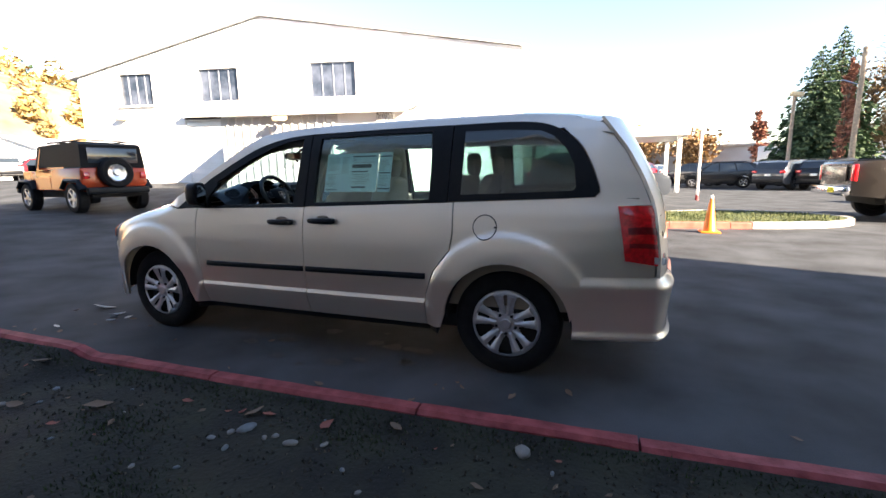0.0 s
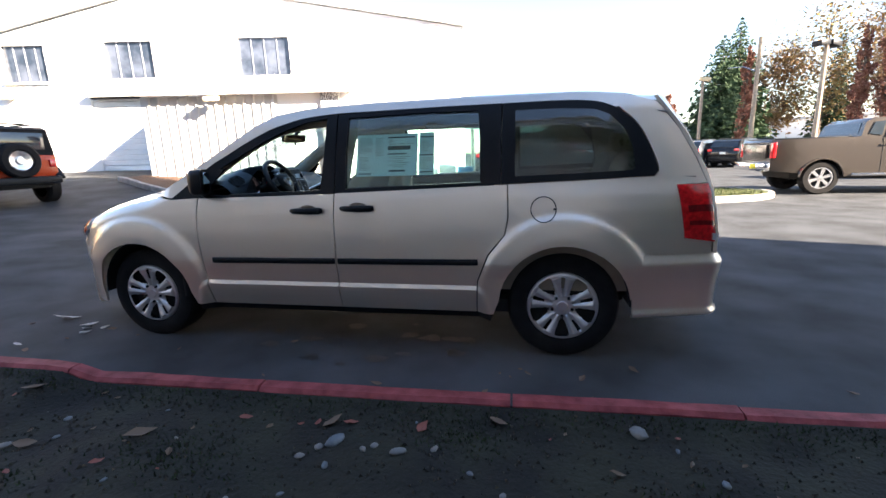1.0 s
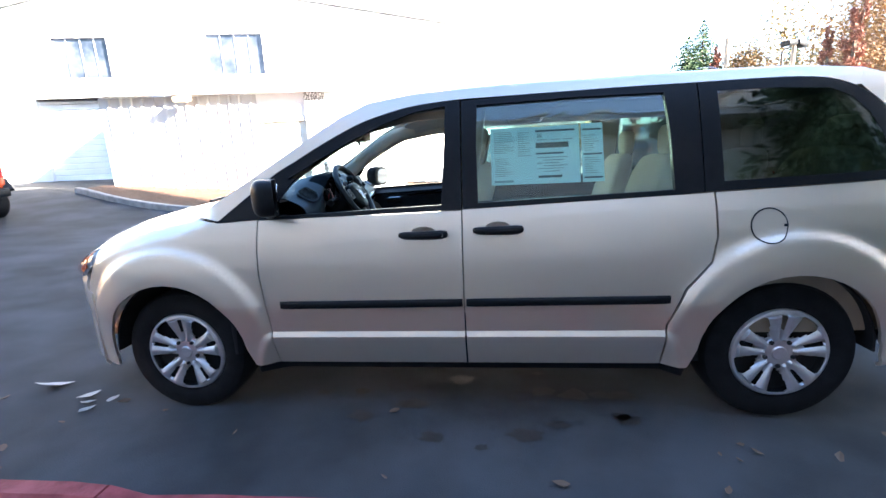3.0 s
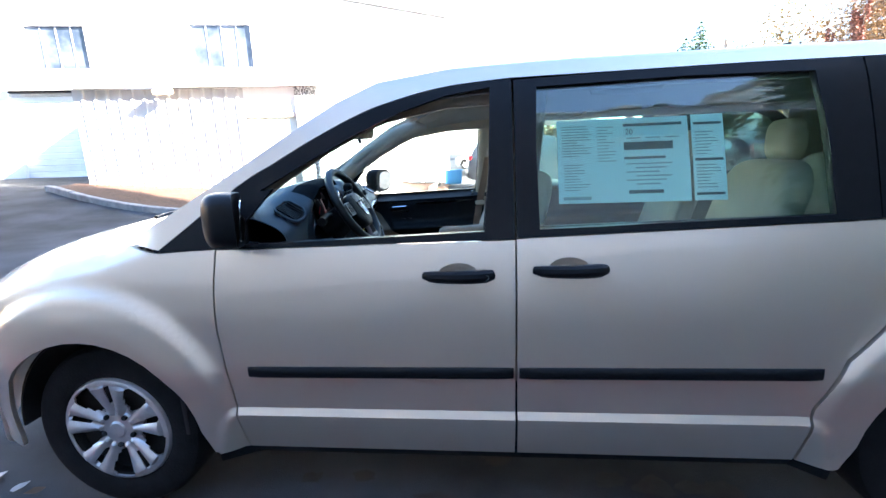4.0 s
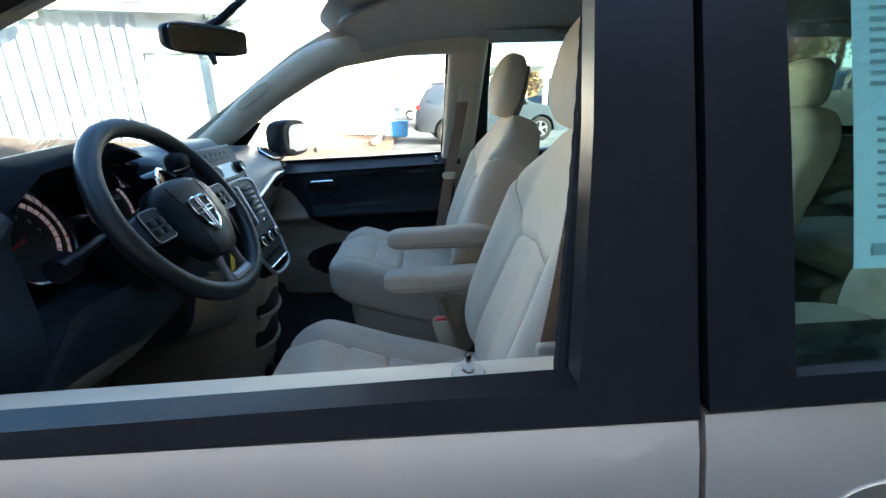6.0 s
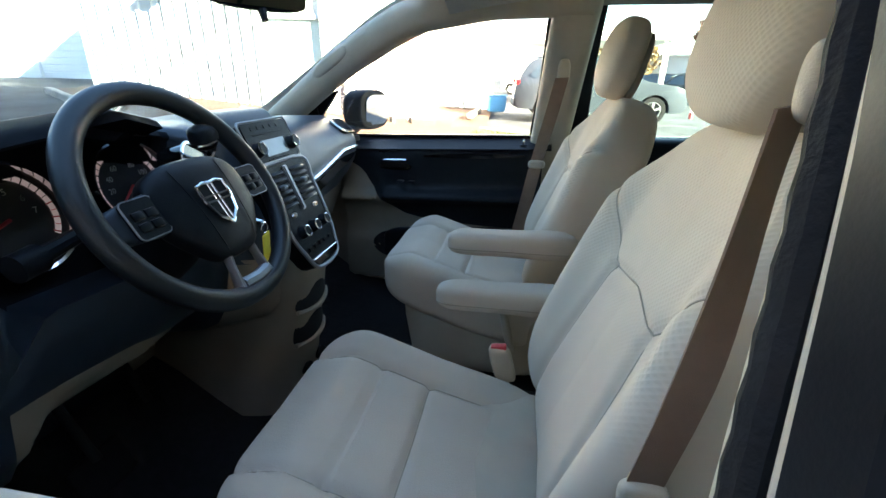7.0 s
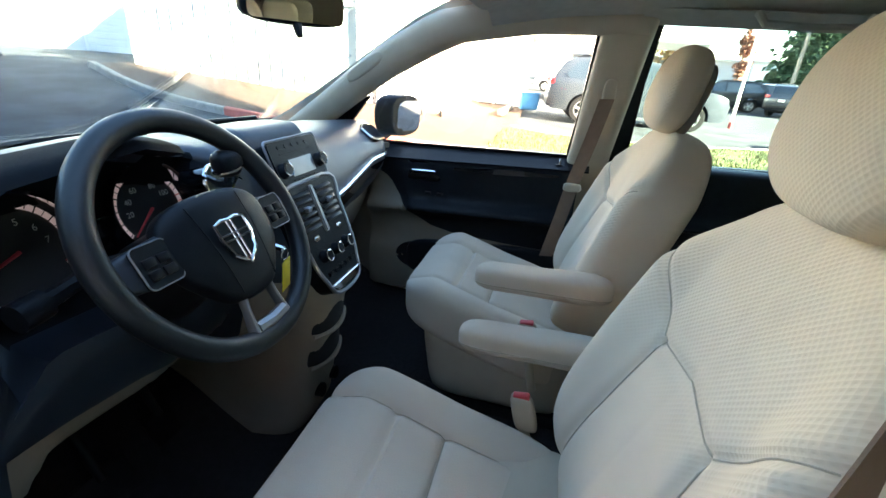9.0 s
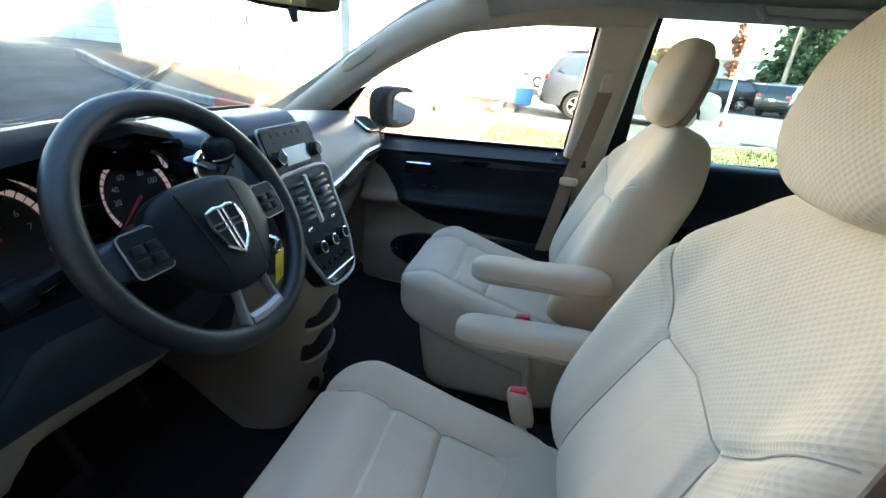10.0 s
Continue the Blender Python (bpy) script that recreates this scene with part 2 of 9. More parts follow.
def kerb_line(name, pts, w, h, material, label, base=None, piece=1.2, gap=0.012, rise=None):
    """A kerb of separate blocks along a line in plan."""
    pts = [Vector((*p, 0)) for p in smooth_line([(*p, 0) for p in pts], 8)] if len(pts[0]) == 2 else pts
    pts = [Vector((p[0], p[1], 0)) for p in pts]
    cum = [0.0]
    for a, b in zip(pts, pts[1:]):
        cum.append(cum[-1] + (b - a).length)

    def at(d):
        d = min(max(d, 0), cum[-1])
        for i in range(len(pts) - 1):
            if d <= cum[i + 1]:
                t = (d - cum[i]) / max(1e-6, cum[i + 1] - cum[i])
                return pts[i].lerp(pts[i + 1], t), (pts[i + 1] - pts[i]).normalized()
        return pts[-1], (pts[-1] - pts[-2]).normalized()
    root = thing(name, (pts[0].x, pts[0].y, ground_z(pts[0].x, pts[0].y)), label, "kerb", kind="structure")
    d, k = 0.0, 0
    rnd = random.Random(len(name) + int(100 * w))
    while d < cum[-1] - 0.05:
        e = min(d + piece * rnd.uniform(0.85, 1.2), cum[-1])
        bm = bmesh.new()
        n = max(3, int((e - d) / 0.12))
        rows = []
        lift = rnd.uniform(-0.008, 0.008)
        for i in range(n):
            p, t = at(lerp(d + gap / 2, e - gap / 2, i / (n - 1)))
            s = Vector((-t.y, t.x, 0))
            z = ground_z(p.x, p.y) + (rise(p.x) if rise else 0.0)
            sec = [(-w / 2, -0.1), (-w / 2, h - 0.02), (-w / 2 + 0.02, h), (w / 2 - 0.03, h), (w / 2, h - 0.035), (w / 2 + 0.01, -0.1)]
            rows.append([bm.verts.new(p + s * (a + 0.004 * noise.noise(Vector((p.x * 3, a * 9, 1)))) + Vector((0, 0, z + b + lift + 0.006 * noise.noise(Vector((p.x * 4, p.y * 4, a * 7)))))) for a, b in sec])
        for a, b in zip(rows, rows[1:]):
            for j in range(6):
                bm.faces.new((a[j], a[(j + 1) % 6], b[(j + 1) % 6], b[j]))
        bm.faces.new(rows[0])
        bm.faces.new(list(reversed(rows[-1])))
        part("kerbstone", bm, material[k % len(material)] if isinstance(material, list) else material, root)
        d, k = e, k + 1
    return root


kerb_line("kerb_near", [(-14, -1.6), (-9, -1.15), (-5, -0.92), (-2.2, -0.80), (-0.5, -0.74), (1.2, -0.69), (3.0, -0.63), (6, -0.5), (14, -0.2)], 0.115, 0.13, M_REDKERB, "worn red-painted concrete kerb along a soil bed", rise=heave)


# soil bed behind the near kerb, on which the walker stands
bm = bmesh.new()


def kerb_y(x):
    return curve_at(x, [(-14, -1.6), (-9, -1.15), (-5, -0.92), (-2.2, -0.80), (-0.5, -0.74), (1.2, -0.69), (3.0, -0.63), (6, -0.5), (14, -0.2)])


def soil_z(x, y):
    d = kerb_y(x) - 0.06 - y
    n = noise.noise(Vector((x * 1.3, y * 1.3, 0))) * 0.03 + noise.noise(Vector((x * 5, y * 5, 3))) * 0.012
    return ground_z(x, y) + heave(x) + 0.105 - min(0.04, d * 0.25) + min(0.05, d * 0.03) + n * min(1, d * 4)


def soil_pt(u, v):
    x = lerp(-14, 14, u)
    y = lerp(kerb_y(x) - 0.05, -6.4, v ** 1.7)
    return (x, y, soil_z(x, y))


grid(bm, 240, 60, soil_pt)
solo("soil_bed", bm, M_SOIL, "dark damp soil bed with moss and litter", "soil", kind="structure")

# ---------------------------------------------------------------- white building across the yard
M_WHITE = mat("white painted metal siding", (0.80, 0.80, 0.79), 0.55, 0, 0.04, 1.5, bump=0.05, bscale=30)
M_WHITE2 = mat("white painted trim", (0.78, 0.77, 0.74), 0.5, 0, 0.06, 3)
M_ROOF = mat("pale grey metal roof", (0.50, 0.50, 0.51), 0.45, 0.3, 0.1, 2)
# The sky's blue reflection is painted into the pane colour.
M_WINDARK = mat("factory glass with sky tint", (0.030, 0.042, 0.065), 0.2, 0, 0.3, 1.6, coat=0.4, col2=(0.085, 0.10, 0.135))
M_BAR = mat("grey glazing bar", (0.22, 0.24, 0.29), 0.5, 0, 0.1, 4)
# White siding darkened in colour so the sunlit ribs don't bleach out.
M_SIDING = mat("toned-down white ribbed siding", (0.50, 0.50, 0.49), 0.55, 0, 0.05, 1.5, bump=0.05, bscale=30)
M_SHOW = mat("grey showroom wall", (0.40, 0.40, 0.40), 0.7, 0, 0.12, 2, bump=0.2, bscale=40)
M_PALE = mat("pale green painted door", (0.62, 0.68, 0.62), 0.5, 0, 0.05, 4)
M_PEBBLE = mat("exposed aggregate", (0.30, 0.30, 0.30), 0.9, 0, 0.6, 28, bump=0.8, bscale=50, ramp=(0.45, 0.55), col2=(0.75, 0.74, 0.72))
M_LAMPBODY = mat("tan wall lamp", (0.62, 0.5, 0.32), 0.5, 0, 0.1, 10)
BT = 14.6
BO = (-8.697, 10.614, 0.0)
building = thing("warehouse", BO, "long white warehouse with corrugated metal siding", "building", turn=BT, local=True)
# its own axes: x along the front, y back from the lean-to's front
FY = 4.49


def ribbed(bm, x0, x1, z0, z1, y, pitch=0.30, depth=0.05, top=None):
    """Corrugated siding with trapezoid ribs; top gives the upper edge's height at x."""
    xs, k = [], 0
    x = x0
    while x < x1 - 1e-6:
        for dx, dy in ((0, 0), (pitch * 0.72, 0), (pitch * 0.80, -depth), (pitch * 0.92, -depth)):
            if x + dx < x1:
                xs.append((x + dx, y + dy))
        x += pitch
    xs.append((x1, y))
    vs = [(bm.verts.new((a, b, z0)), bm.verts.new((a, b, top(a) if top else z1))) for a, b in xs]
    for p, q in zip(vs, vs[1:]):
        bm.faces.new((p[0], q[0], q[1], p[1]))


PEAKX, PEAKZ, LX, LZ, RX, RZ = -2.8, 8.28, -12.0, 6.02, 8.65, 6.55


def gable(x):
    return lerp(LZ, PEAKZ, (x - LX) / (PEAKX - LX)) if x < PEAKX else lerp(PEAKZ, RZ, (x - PEAKX) / (RX - PEAKX))


wins = [(-9.95, 4.72, -8.30, 6.13), (-6.0, 4.78, -4.1, 6.22), (-0.68, 4.79, 1.4, 6.30)]
# front wall in strips between the openings, with thickness
bm = bmesh.new()
fill(bm, [(LX, 0.3), (RX, -0.4), (RX, RZ), (PEAKX, PEAKZ), (LX, LZ)], [[(a, b), (c, b), (c, d), (a, d)] for a, b, c, d in wins] + [[(-6.85, 1.1), (-3.0, 1.1), (-3.0, 4.1), (-6.85, 4.1)]])
bmesh.ops.translate(bm, vec=(0, FY, 0), verts=bm.verts)
ret = bmesh.ops.extrude_face_region(bm, geom=bm.faces[:])
bmesh.ops.translate(bm, vec=(0, 0.25, 0), verts=[v for v in ret["geom"] if isinstance(v, bmesh.types.BMVert)])
part("front_wall", bm, M_WHITE, building)
for nm, xx in (("side_wall", LX), ("side_wall", RX)):
    bm = bmesh.new()
    box(bm, (xx + (0.13 if xx < 0 else -0.13), FY + 0.25 + 15, (LZ + 0) / 2 - 0.1), (0.25, 30, LZ + 0.4))
    part(nm, bm, M_WHITE, building)
bm = bmesh.new()
box(bm, ((LX + RX) / 2, FY + 30.4, 3.0), (RX - LX, 0.25, 6.6))
part("back_wall", bm, M_WHITE, building)
for (x0, z0), (x1, z1) in (((LX - 0.35, gable(LX) - 0.05), (PEAKX, PEAKZ + 0.04)), ((PEAKX, PEAKZ + 0.04), (RX + 0.35, RZ - 0.03))):
    bm = bmesh.new()
    vs = [bm.verts.new(p) for p in ((x0, FY - 0.18, z0), (x1, FY - 0.18, z1), (x1, FY + 30.8, z1), (x0, FY + 30.8, z0))]
    bm.faces.new(vs)
    ret = bmesh.ops.extrude_face_region(bm, geom=bm.faces[:])
    bmesh.ops.translate(bm, vec=(0, 0, 0.07), verts=[v for v in ret["geom"] if isinstance(v, bmesh.types.BMVert)])
    part("roof", bm, M_ROOF, building)
for a, b, c, d in wins:
    bm = bmesh.new()
    box(bm, ((a + c) / 2, FY + 0.16, (b + d) / 2), (c - a, 0.03, d - b))
    w = part("window", bm, M_WINDARK, building, "factory window with tall narrow panes")
    n = 4
    for k in range(1, n):
        bm = bmesh.new()
        box(bm, (lerp(a, c, k / n), FY + 0.13, (b + d) / 2), (0.04, 0.04, d - b), 0.006)
        part("glazing_bar", bm, M_BAR, w)
    bm = bmesh.new()
    box(bm, ((a + c) / 2, FY + 0.02, b - 0.04), (c - a + 0.16, 0.3, 0.08), 0.01)
    part("sill", bm, M_WHITE2, w)
# roll-up door in the dock
bm = bmesh.new()
zs, prof = 1.1, []
while zs < 4.1:
    prof += [(zs, 0.0), (zs + 0.16, 0.0), (zs + 0.18, 0.03), (zs + 0.2, 0.03)]
    zs += 0.22
prof = [(min(z, 4.1), d) for z, d in prof]
rows = [(bm.verts.new((-6.85, FY + 0.12 + d, z)), bm.verts.new((-3.0, FY + 0.12 + d, z))) for z, d in prof]
for p, q in zip(rows, rows[1:]):
    if (q[0].co - p[0].co).length > 1e-5:
        bm.faces.new((p[0], p[1], q[1], q[0]))
part("roller_door", bm, M_WHITE, building, "closed white slatted roller door")
bm = bmesh.new()
box(bm, (-5.0, FY - 0.10, 0.95), (4.0, 0.22, 0.24), 0.02)
part("dock_bumper", bm, M_RUBBER, building, "black rubber dock bumper")
bm = bmesh.new()
box(bm, (-4.8, FY - 0.2, 4.16), (3.9, 0.4, 0.20), 0.02)
part("door_hood", bm, M_WHITE2, building)
# Black strip put in for the shade in the gap under the hood.
bm = bmesh.new()
box(bm, (-4.8, FY - 0.12, 4.03), (3.8, 0.22, 0.08), 0.01)
part("door_hood_soffit", bm, M_TRIM, building)

# lean-to in front
SX0, SX1 = -2.35, 3.97
bm = bmesh.new()
ribbed(bm, SX0, 1.97, 0.0, 3.42, 0.0)
thicken(bm, 0.02)
part("leanto_front", bm, M_SIDING, building, "white corrugated metal wall")
bm = bmesh.new()
box(bm, (SX0 + 0.06, FY / 2 + 0.02, 1.9), (0.12, FY - 0.02, 3.9))
part("leanto_side", bm, M_WHITE, building)
bm = bmesh.new()
box(bm, (2.67, 0.10, 1.55), (1.36, 0.05, 2.14), 0.004)
d = part("side_door", bm, M_PALE, building, "pale green painted metal door")
bm = bmesh.new()
box(bm, (2.67, 0.04, 2.68), (1.39, 0.12, 0.12), 0.01)
part("door_head", bm, M_WHITE2, d)
bm = bmesh.new()
box(bm, (2.67, 0.06, 3.10), (1.39, 0.1, 0.70))
part("wall_over_door", bm, M_WHITE, building)
bm = bmesh.new()
rod(bm, (3.2, 0.08, 1.5), (3.2, 0.0, 1.5), 0.03)
part("door_knob", bm, M_CHROME, d)
bm = bmesh.new()
box(bm, (3.67, 0.08, 1.7), (0.60, 0.35, 3.5), 0.02)
part("column", bm, M_PEBBLE, building, "grey exposed-aggregate column")
bm = bmesh.new()
box(bm, (5.13, 0.3, 1.6), (2.34, 0.2, 3.8), 0.0)
box(bm, (6.2, 0.4 + (FY - 0.4) / 2, 1.6), (0.2, FY - 0.4, 3.8), 0.0)
part("annexe_wall", bm, M_WHITE, building)
bm = bmesh.new()
vs = [bm.verts.new(p) for p in ((SX0 - 0.05, -0.3, 3.46), (4.5, -0.3, 3.46), (4.45, FY, 4.45), (SX0 - 0.05, FY, 4.45))]
bm.faces.new(vs)
ret = bmesh.ops.extrude_face_region(bm, geom=bm.faces[:])
bmesh.ops.translate(bm, vec=(0, 0, 0.1), verts=[v for v in ret["geom"] if isinstance(v, bmesh.types.BMVert)])
part("leanto_roof", bm, M_ROOF, building)
bm = bmesh.new()
box(bm, (1.08, -0.34, 3.50), (6.85, 0.14, 0.17), 0.03)
box(bm, (1.08, -0.37, 3.60), (6.85, 0.16, 0.03), 0.01)
part("gutter", bm, M_WHITE2, building, "white metal gutter")


def wall_lamp(x, y, z):
    bm = bmesh.new()
    box(bm, (x, y - 0.16, z), (0.42, 0.34, 0.14), 0.03, (12, 0, 0))
    l = part("wall_lamp", bm, M_LAMPBODY, building, "tan flood lamp on the wall")
    bm = bmesh.new()
    rod(bm, (x, y, z - 0.02), (x, y - 0.1, z - 0.02), 0.04)
    part("bracket", bm, M_WHITE2, l)


wall_lamp(0.09, -0.36, 3.28)
wall_lamp(-9.9, FY, 4.15)

# ---------------------------------------------------------------- behind the walker: an unseen block added for shade, and a mirrored showroom
M_TAN = mat("grey painted block", (0.6, 0.59, 0.57), 0.8, 0, 0.12, 2, bump=0.2, bscale=40)
blocker = thing("office_block", (18.24, -8.14, 0), "unseen plain grey block added to shade the yard", "building", turn=-18.7, local=True)
bm = bmesh.new()
box(bm, (0, 0, 6.55), (16, 14.6, 13.1), 0.05)
part("wall", bm, M_TAN, blocker)
bm = bmesh.new()
box(bm, (0, 0, 13.25), (16.6, 15.2, 0.3), 0.03)
part("roof", bm, M_ROOF, blocker)
store = thing("showroom", (-10, -11.2, 0), "low grey showroom with a white eave", "building", local=True)
bm = bmesh.new()
box(bm, (0, 0, 3.55), (38, 8, 7.3), 0.03)
part("wall", bm, M_SHOW, store)
bm = bmesh.new()
box(bm, (0, 0.3, 7.35), (39, 9.4, 0.5), 0.04)
part("roof", bm, M_ROOF, store)
bm = bmesh.new()
box(bm, (0, 5.04, 7.56), (39.1, 0.08, 0.10), 0.02)
part("eave_trim", bm, M_WHITE2, store, "thin white eave trim")

# ---------------------------------------------------------------- minivan
WB = 1.539
WR = 0.352
SECTION = [(0.10, 0.14), (0.22, 0.085), (0.33, 0.040), (0.44, 0.008), (0.462, 0.005), (0.488, 0.018), (0.55, 0.011), (0.64, 0.0), (0.85, 0.004), (0.97, 0.016), (1.06, 0.036), (1.13, 0.062), (1.30, 0.112), (1.45, 0.160), (1.58, 0.206), (1.64, 0.236), (1.68, 0.272), (1.71, 0.33), (1.73, 0.42)]
VAN = thing("minivan", (0, 1.0, 0), "champagne metallic minivan with an open driver's window", "minivan")
HOODLINE = [(-2.45, 0.80), (-2.36, 0.845), (-2.22, 0.90), (-2.07, 0.94), (-1.90, 0.985), (-1.66, 1.05), (-1.45, 1.092), (-1.34, 1.112), (-1.0, 1.17)]


def side_y(x, z, flare=1.0):
    """How far the body's skin lies in from its widest line."""
    k = max(0.0, min(1.0, (1.12 - abs(x)) / 0.12))
    y = curve_at(lerp(max(z, 0.55), z, k), SECTION)
    if x < -1.70:
        y += 0.46 * ((-1.70 - x) / 0.74) ** 2.5
    if x > 1.55:
        y += (0.11 + 0.12 * max(0.0, z - 1.0)) * ((x - 1.55) / 0.85) ** 2
    if x < -1.25 and z > 0.8:
        # the wing rolls over towards the bonnet
        k = max(0.0, min(1.0, (z - (curve_at(x, HOODLINE) - 0.10)) / 0.10))
        y += 0.085 * k ** 2.4 * min(1.0, (-1.25 - x) / 0.2)
    for cx in (-WB, WB):
        r = math.hypot(x - cx, z - 0.37)
        # a rolled shoulder round the arch, then a nearly upright face down to its lip
        rim = 0.565 + 0.04 * max(0.0, min(1.0, (z - 0.37) / max(r, 0.01)))
        k = max(0.0, min(1.0, (rim - r) / 0.06))
        low = max(0.25, min(1.0, (z - 0.25) / 0.35))
        y -= flare * low * (0.026 * k * k * (3 - 2 * k) + 0.012 * max(0.0, min(1.0, (rim - 0.03 - r) / 0.13)))
    return y


def to_side(bm, side, off=0.0):
    """Lays a flat panel (x, z) on the van's left (0) or right (1) skin, off metres outside it."""
    for v in bm.verts:
        y = side_y(v.co.x, v.co.z) - off
        v.co.y = y if side == 0 else 2.0 - y


def skin(name, outline, side, material, holes=(), off=0.0, thick=0.018, step=0.07, parent=None, label=""):
    bm = bmesh.new()
    fill(bm, outline, holes, step)
    for zc in (0.44, 0.462, 0.488, 0.55):
        bmesh.ops.bisect_plane(bm, geom=bm.verts[:] + bm.edges[:] + bm.faces[:], dist=1e-5, plane_co=(0, 0, zc), plane_no=(0, 0, 1))
    to_side(bm, side, off)
    ret = bmesh.ops.extrude_face_region(bm, geom=bm.faces[:])
    s = thick if side == 0 else -thick
    bmesh.ops.translate(bm, vec=(0, s, 0), verts=[v for v in ret["geom"] if isinstance(v, bmesh.types.BMVert)])
    return part(name, bm, material, parent or VAN, label, angle=50 if name in ("front_wing", "rear_quarter") else 28)


AR = 0.405
TOPLINE = [(-1.22, 1.080), (-0.935, 1.291), (-0.80, 1.368), (-0.665, 1.443), (-0.50, 1.523), (-0.37, 1.567), (-0.19, 1.607), (0.036, 1.626)]
ROOFEDGE = [(-1.36, 1.11), (-1.2, 1.195), (-1.05, 1.285), (-0.88, 1.388), (-0.734, 1.480), (-0.58, 1.572), (-0.433, 1.638), (-0.20, 1.674), (0.043, 1.686), (0.25, 1.695), (0.94, 1.70), (1.6, 1.69), (1.9, 1.665), (2.08, 1.615)]
tl = smooth_line([(a, 0, b) for a, b in TOPLINE], 5)
tl = [(p[0], p[2]) for p in tl]
QTOP = [(p[0], p[2]) for p in smooth_line([(1.155, 0, 1.635), (1.6, 0, 1.632), (1.80, 0, 1.595), (1.94, 0, 1.50), (2.02, 0, 1.37), (2.075, 0, 1.225)], 5)]
# openings of the black window frames
FGLASS = [(-0.895, 1.098), (-0.063, 1.125), (-0.047, 1.33), (-0.037, 1.600), (-0.19, 1.578), (-0.35, 1.528), (-0.515, 1.455), (-0.71, 1.355), (-0.84, 1.283), (-0.91, 1.235)]
SGLASS = [(0.118, 1.128), (1.02, 1.155), (1.015, 1.40), (1.0, 1.600), (0.6, 1.604), (0.12, 1.593), (0.113, 1.40)]

for side in (0, 1):
    # front wing
    o = [(-1.006, 1.085), (-1.22, 1.072)] + [(x, z - 0.012) for x, z in ((-1.36, 1.106), (-1.45, 1.09), (-1.66, 1.05), (-1.80, 1.012), (-1.92, 0.978))] + [(-1.985, 0.935), (-1.995, 0.86), (-2.04, 0.79), (-2.10, 0.71), (-2.09, 0.30), (-1.955, 0.285)] + [p for p in arc(-WB, 0.36, AR, 190, 5, 20)] + [(-1.10, 0.30), (-0.986, 0.30), (-0.995, 0.5), (-1.005, 0.64), (-1.02, 0.80), (-1.018, 0.92)]
    wing = skin("front_wing", o, side, M_PAINT, step=0.018)
    # front door
    o = [(-0.98, 0.30), (0.033, 0.30), (0.033, 0.7), (0.036, 1.095), (-1.0, 1.08), (-1.012, 0.92), (-1.014, 0.80), (-0.999, 0.64), (-0.989, 0.5)]
    fdoor = skin("front_door", o, side, M_PAINT, [arc(-0.152, 0.992, 0.064, 0, 345, 23, 0.034)], label="front door, window wound down" if side == 0 else "")
    o = [(-1.20, 1.077), (-1.0, 1.084), (0.036, 1.099)] + [(0.036, 1.622)] + list(reversed(tl))[1:]
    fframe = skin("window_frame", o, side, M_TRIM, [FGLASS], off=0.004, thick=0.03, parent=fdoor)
    # sliding door
    o = [(0.042, 0.30), (0.985, 0.30), (0.995, 0.52), (1.065, 0.70), (1.172, 0.83), (1.192, 0.94), (1.187, 1.135), (0.042, 1.099), (0.039, 0.7)]
    sdoor = skin("sliding_door", o, side, M_PAINT, [arc(0.208, 1.005, 0.064, 0, 345, 23, 0.034)])
    o = [(0.044, 1.103), (1.147, 1.139), (1.147, 1.635), (0.8, 1.635), (0.4, 1.63), (0.044, 1.62)]
    sframe = skin("window_frame", o, side, M_TRIM, [SGLASS], off=0.004, thick=0.03, parent=sdoor)
    # quarter panel with the rear pillar
    arch = arc(WB, 0.36, AR, 175, 8, 18)
    # the pillar runs round the glass: outline goes up its outer edge and back along the glass
    o = [(1.195, 1.136), (1.2, 0.94), (1.18, 0.826), (1.073, 0.695), (1.003, 0.52), (0.993, 0.30), (1.10, 0.30)] + arch + [(1.955, 0.45), (2.0, 0.70), (2.40, 0.70), (2.40, 0.795), (2.24, 0.81), (2.19, 1.115), (2.365, 1.12), (2.305, 1.27), (2.215, 1.44), (2.085, 1.61)] + [(x + 0.006, z + 0.006) for x, z in reversed(QTOP) if x > 1.86]
    o = o[:-len([1 for x, z in QTOP if x > 1.86])] + [(1.90, 1.66), (1.86, 1.585)] + [(x + 0.006, z + 0.004) for x, z in QTOP if x > 1.88] + [(2.085, 1.20), (2.06, 1.165)]
    quarter = skin("rear_quarter", o, side, M_PAINT, step=0.018)
    # quarter glass
    o = [(1.152, 1.141), (2.055, 1.168), (2.078, 1.20)] + list(reversed(QTOP))
    inner = [(1.235, 1.185), (1.93, 1.205), (1.945, 1.23), (1.93, 1.36), (1.88, 1.46), (1.80, 1.54), (1.72, 1.575), (1.5, 1.59), (1.235, 1.592)]
    band = skin("quarter_glass_band", o, side, M_TRIM, [inner], off=0.002, thick=0.012, parent=quarter)
    skin("quarter_glass", inner, side, M_PRIV, off=0.001, thick=0.004, parent=quarter, label="dark privacy glass")
    skin("door_glass", [(x, z) for x, z in SGLASS], side, M_TINT, off=-0.008, thick=0.004, parent=sdoor, label="tinted glass")
    if side == 1:
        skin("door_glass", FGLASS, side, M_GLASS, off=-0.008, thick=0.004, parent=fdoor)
    # roof rail and windscreen pillar
    o = [(x, z + 0.004) for x, z in tl] + [(0.4, 1.634), (0.8, 1.639), (1.155, 1.639)] + [(x, z + 0.004) for x, z in QTOP if 1.2 < x < 1.85] + [(1.865, 1.588), (1.92, 1.66)] + [(x, z - 0.0) for x, z in reversed([p for p in ROOFEDGE if p[0] < 1.92])]
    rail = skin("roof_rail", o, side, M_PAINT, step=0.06)
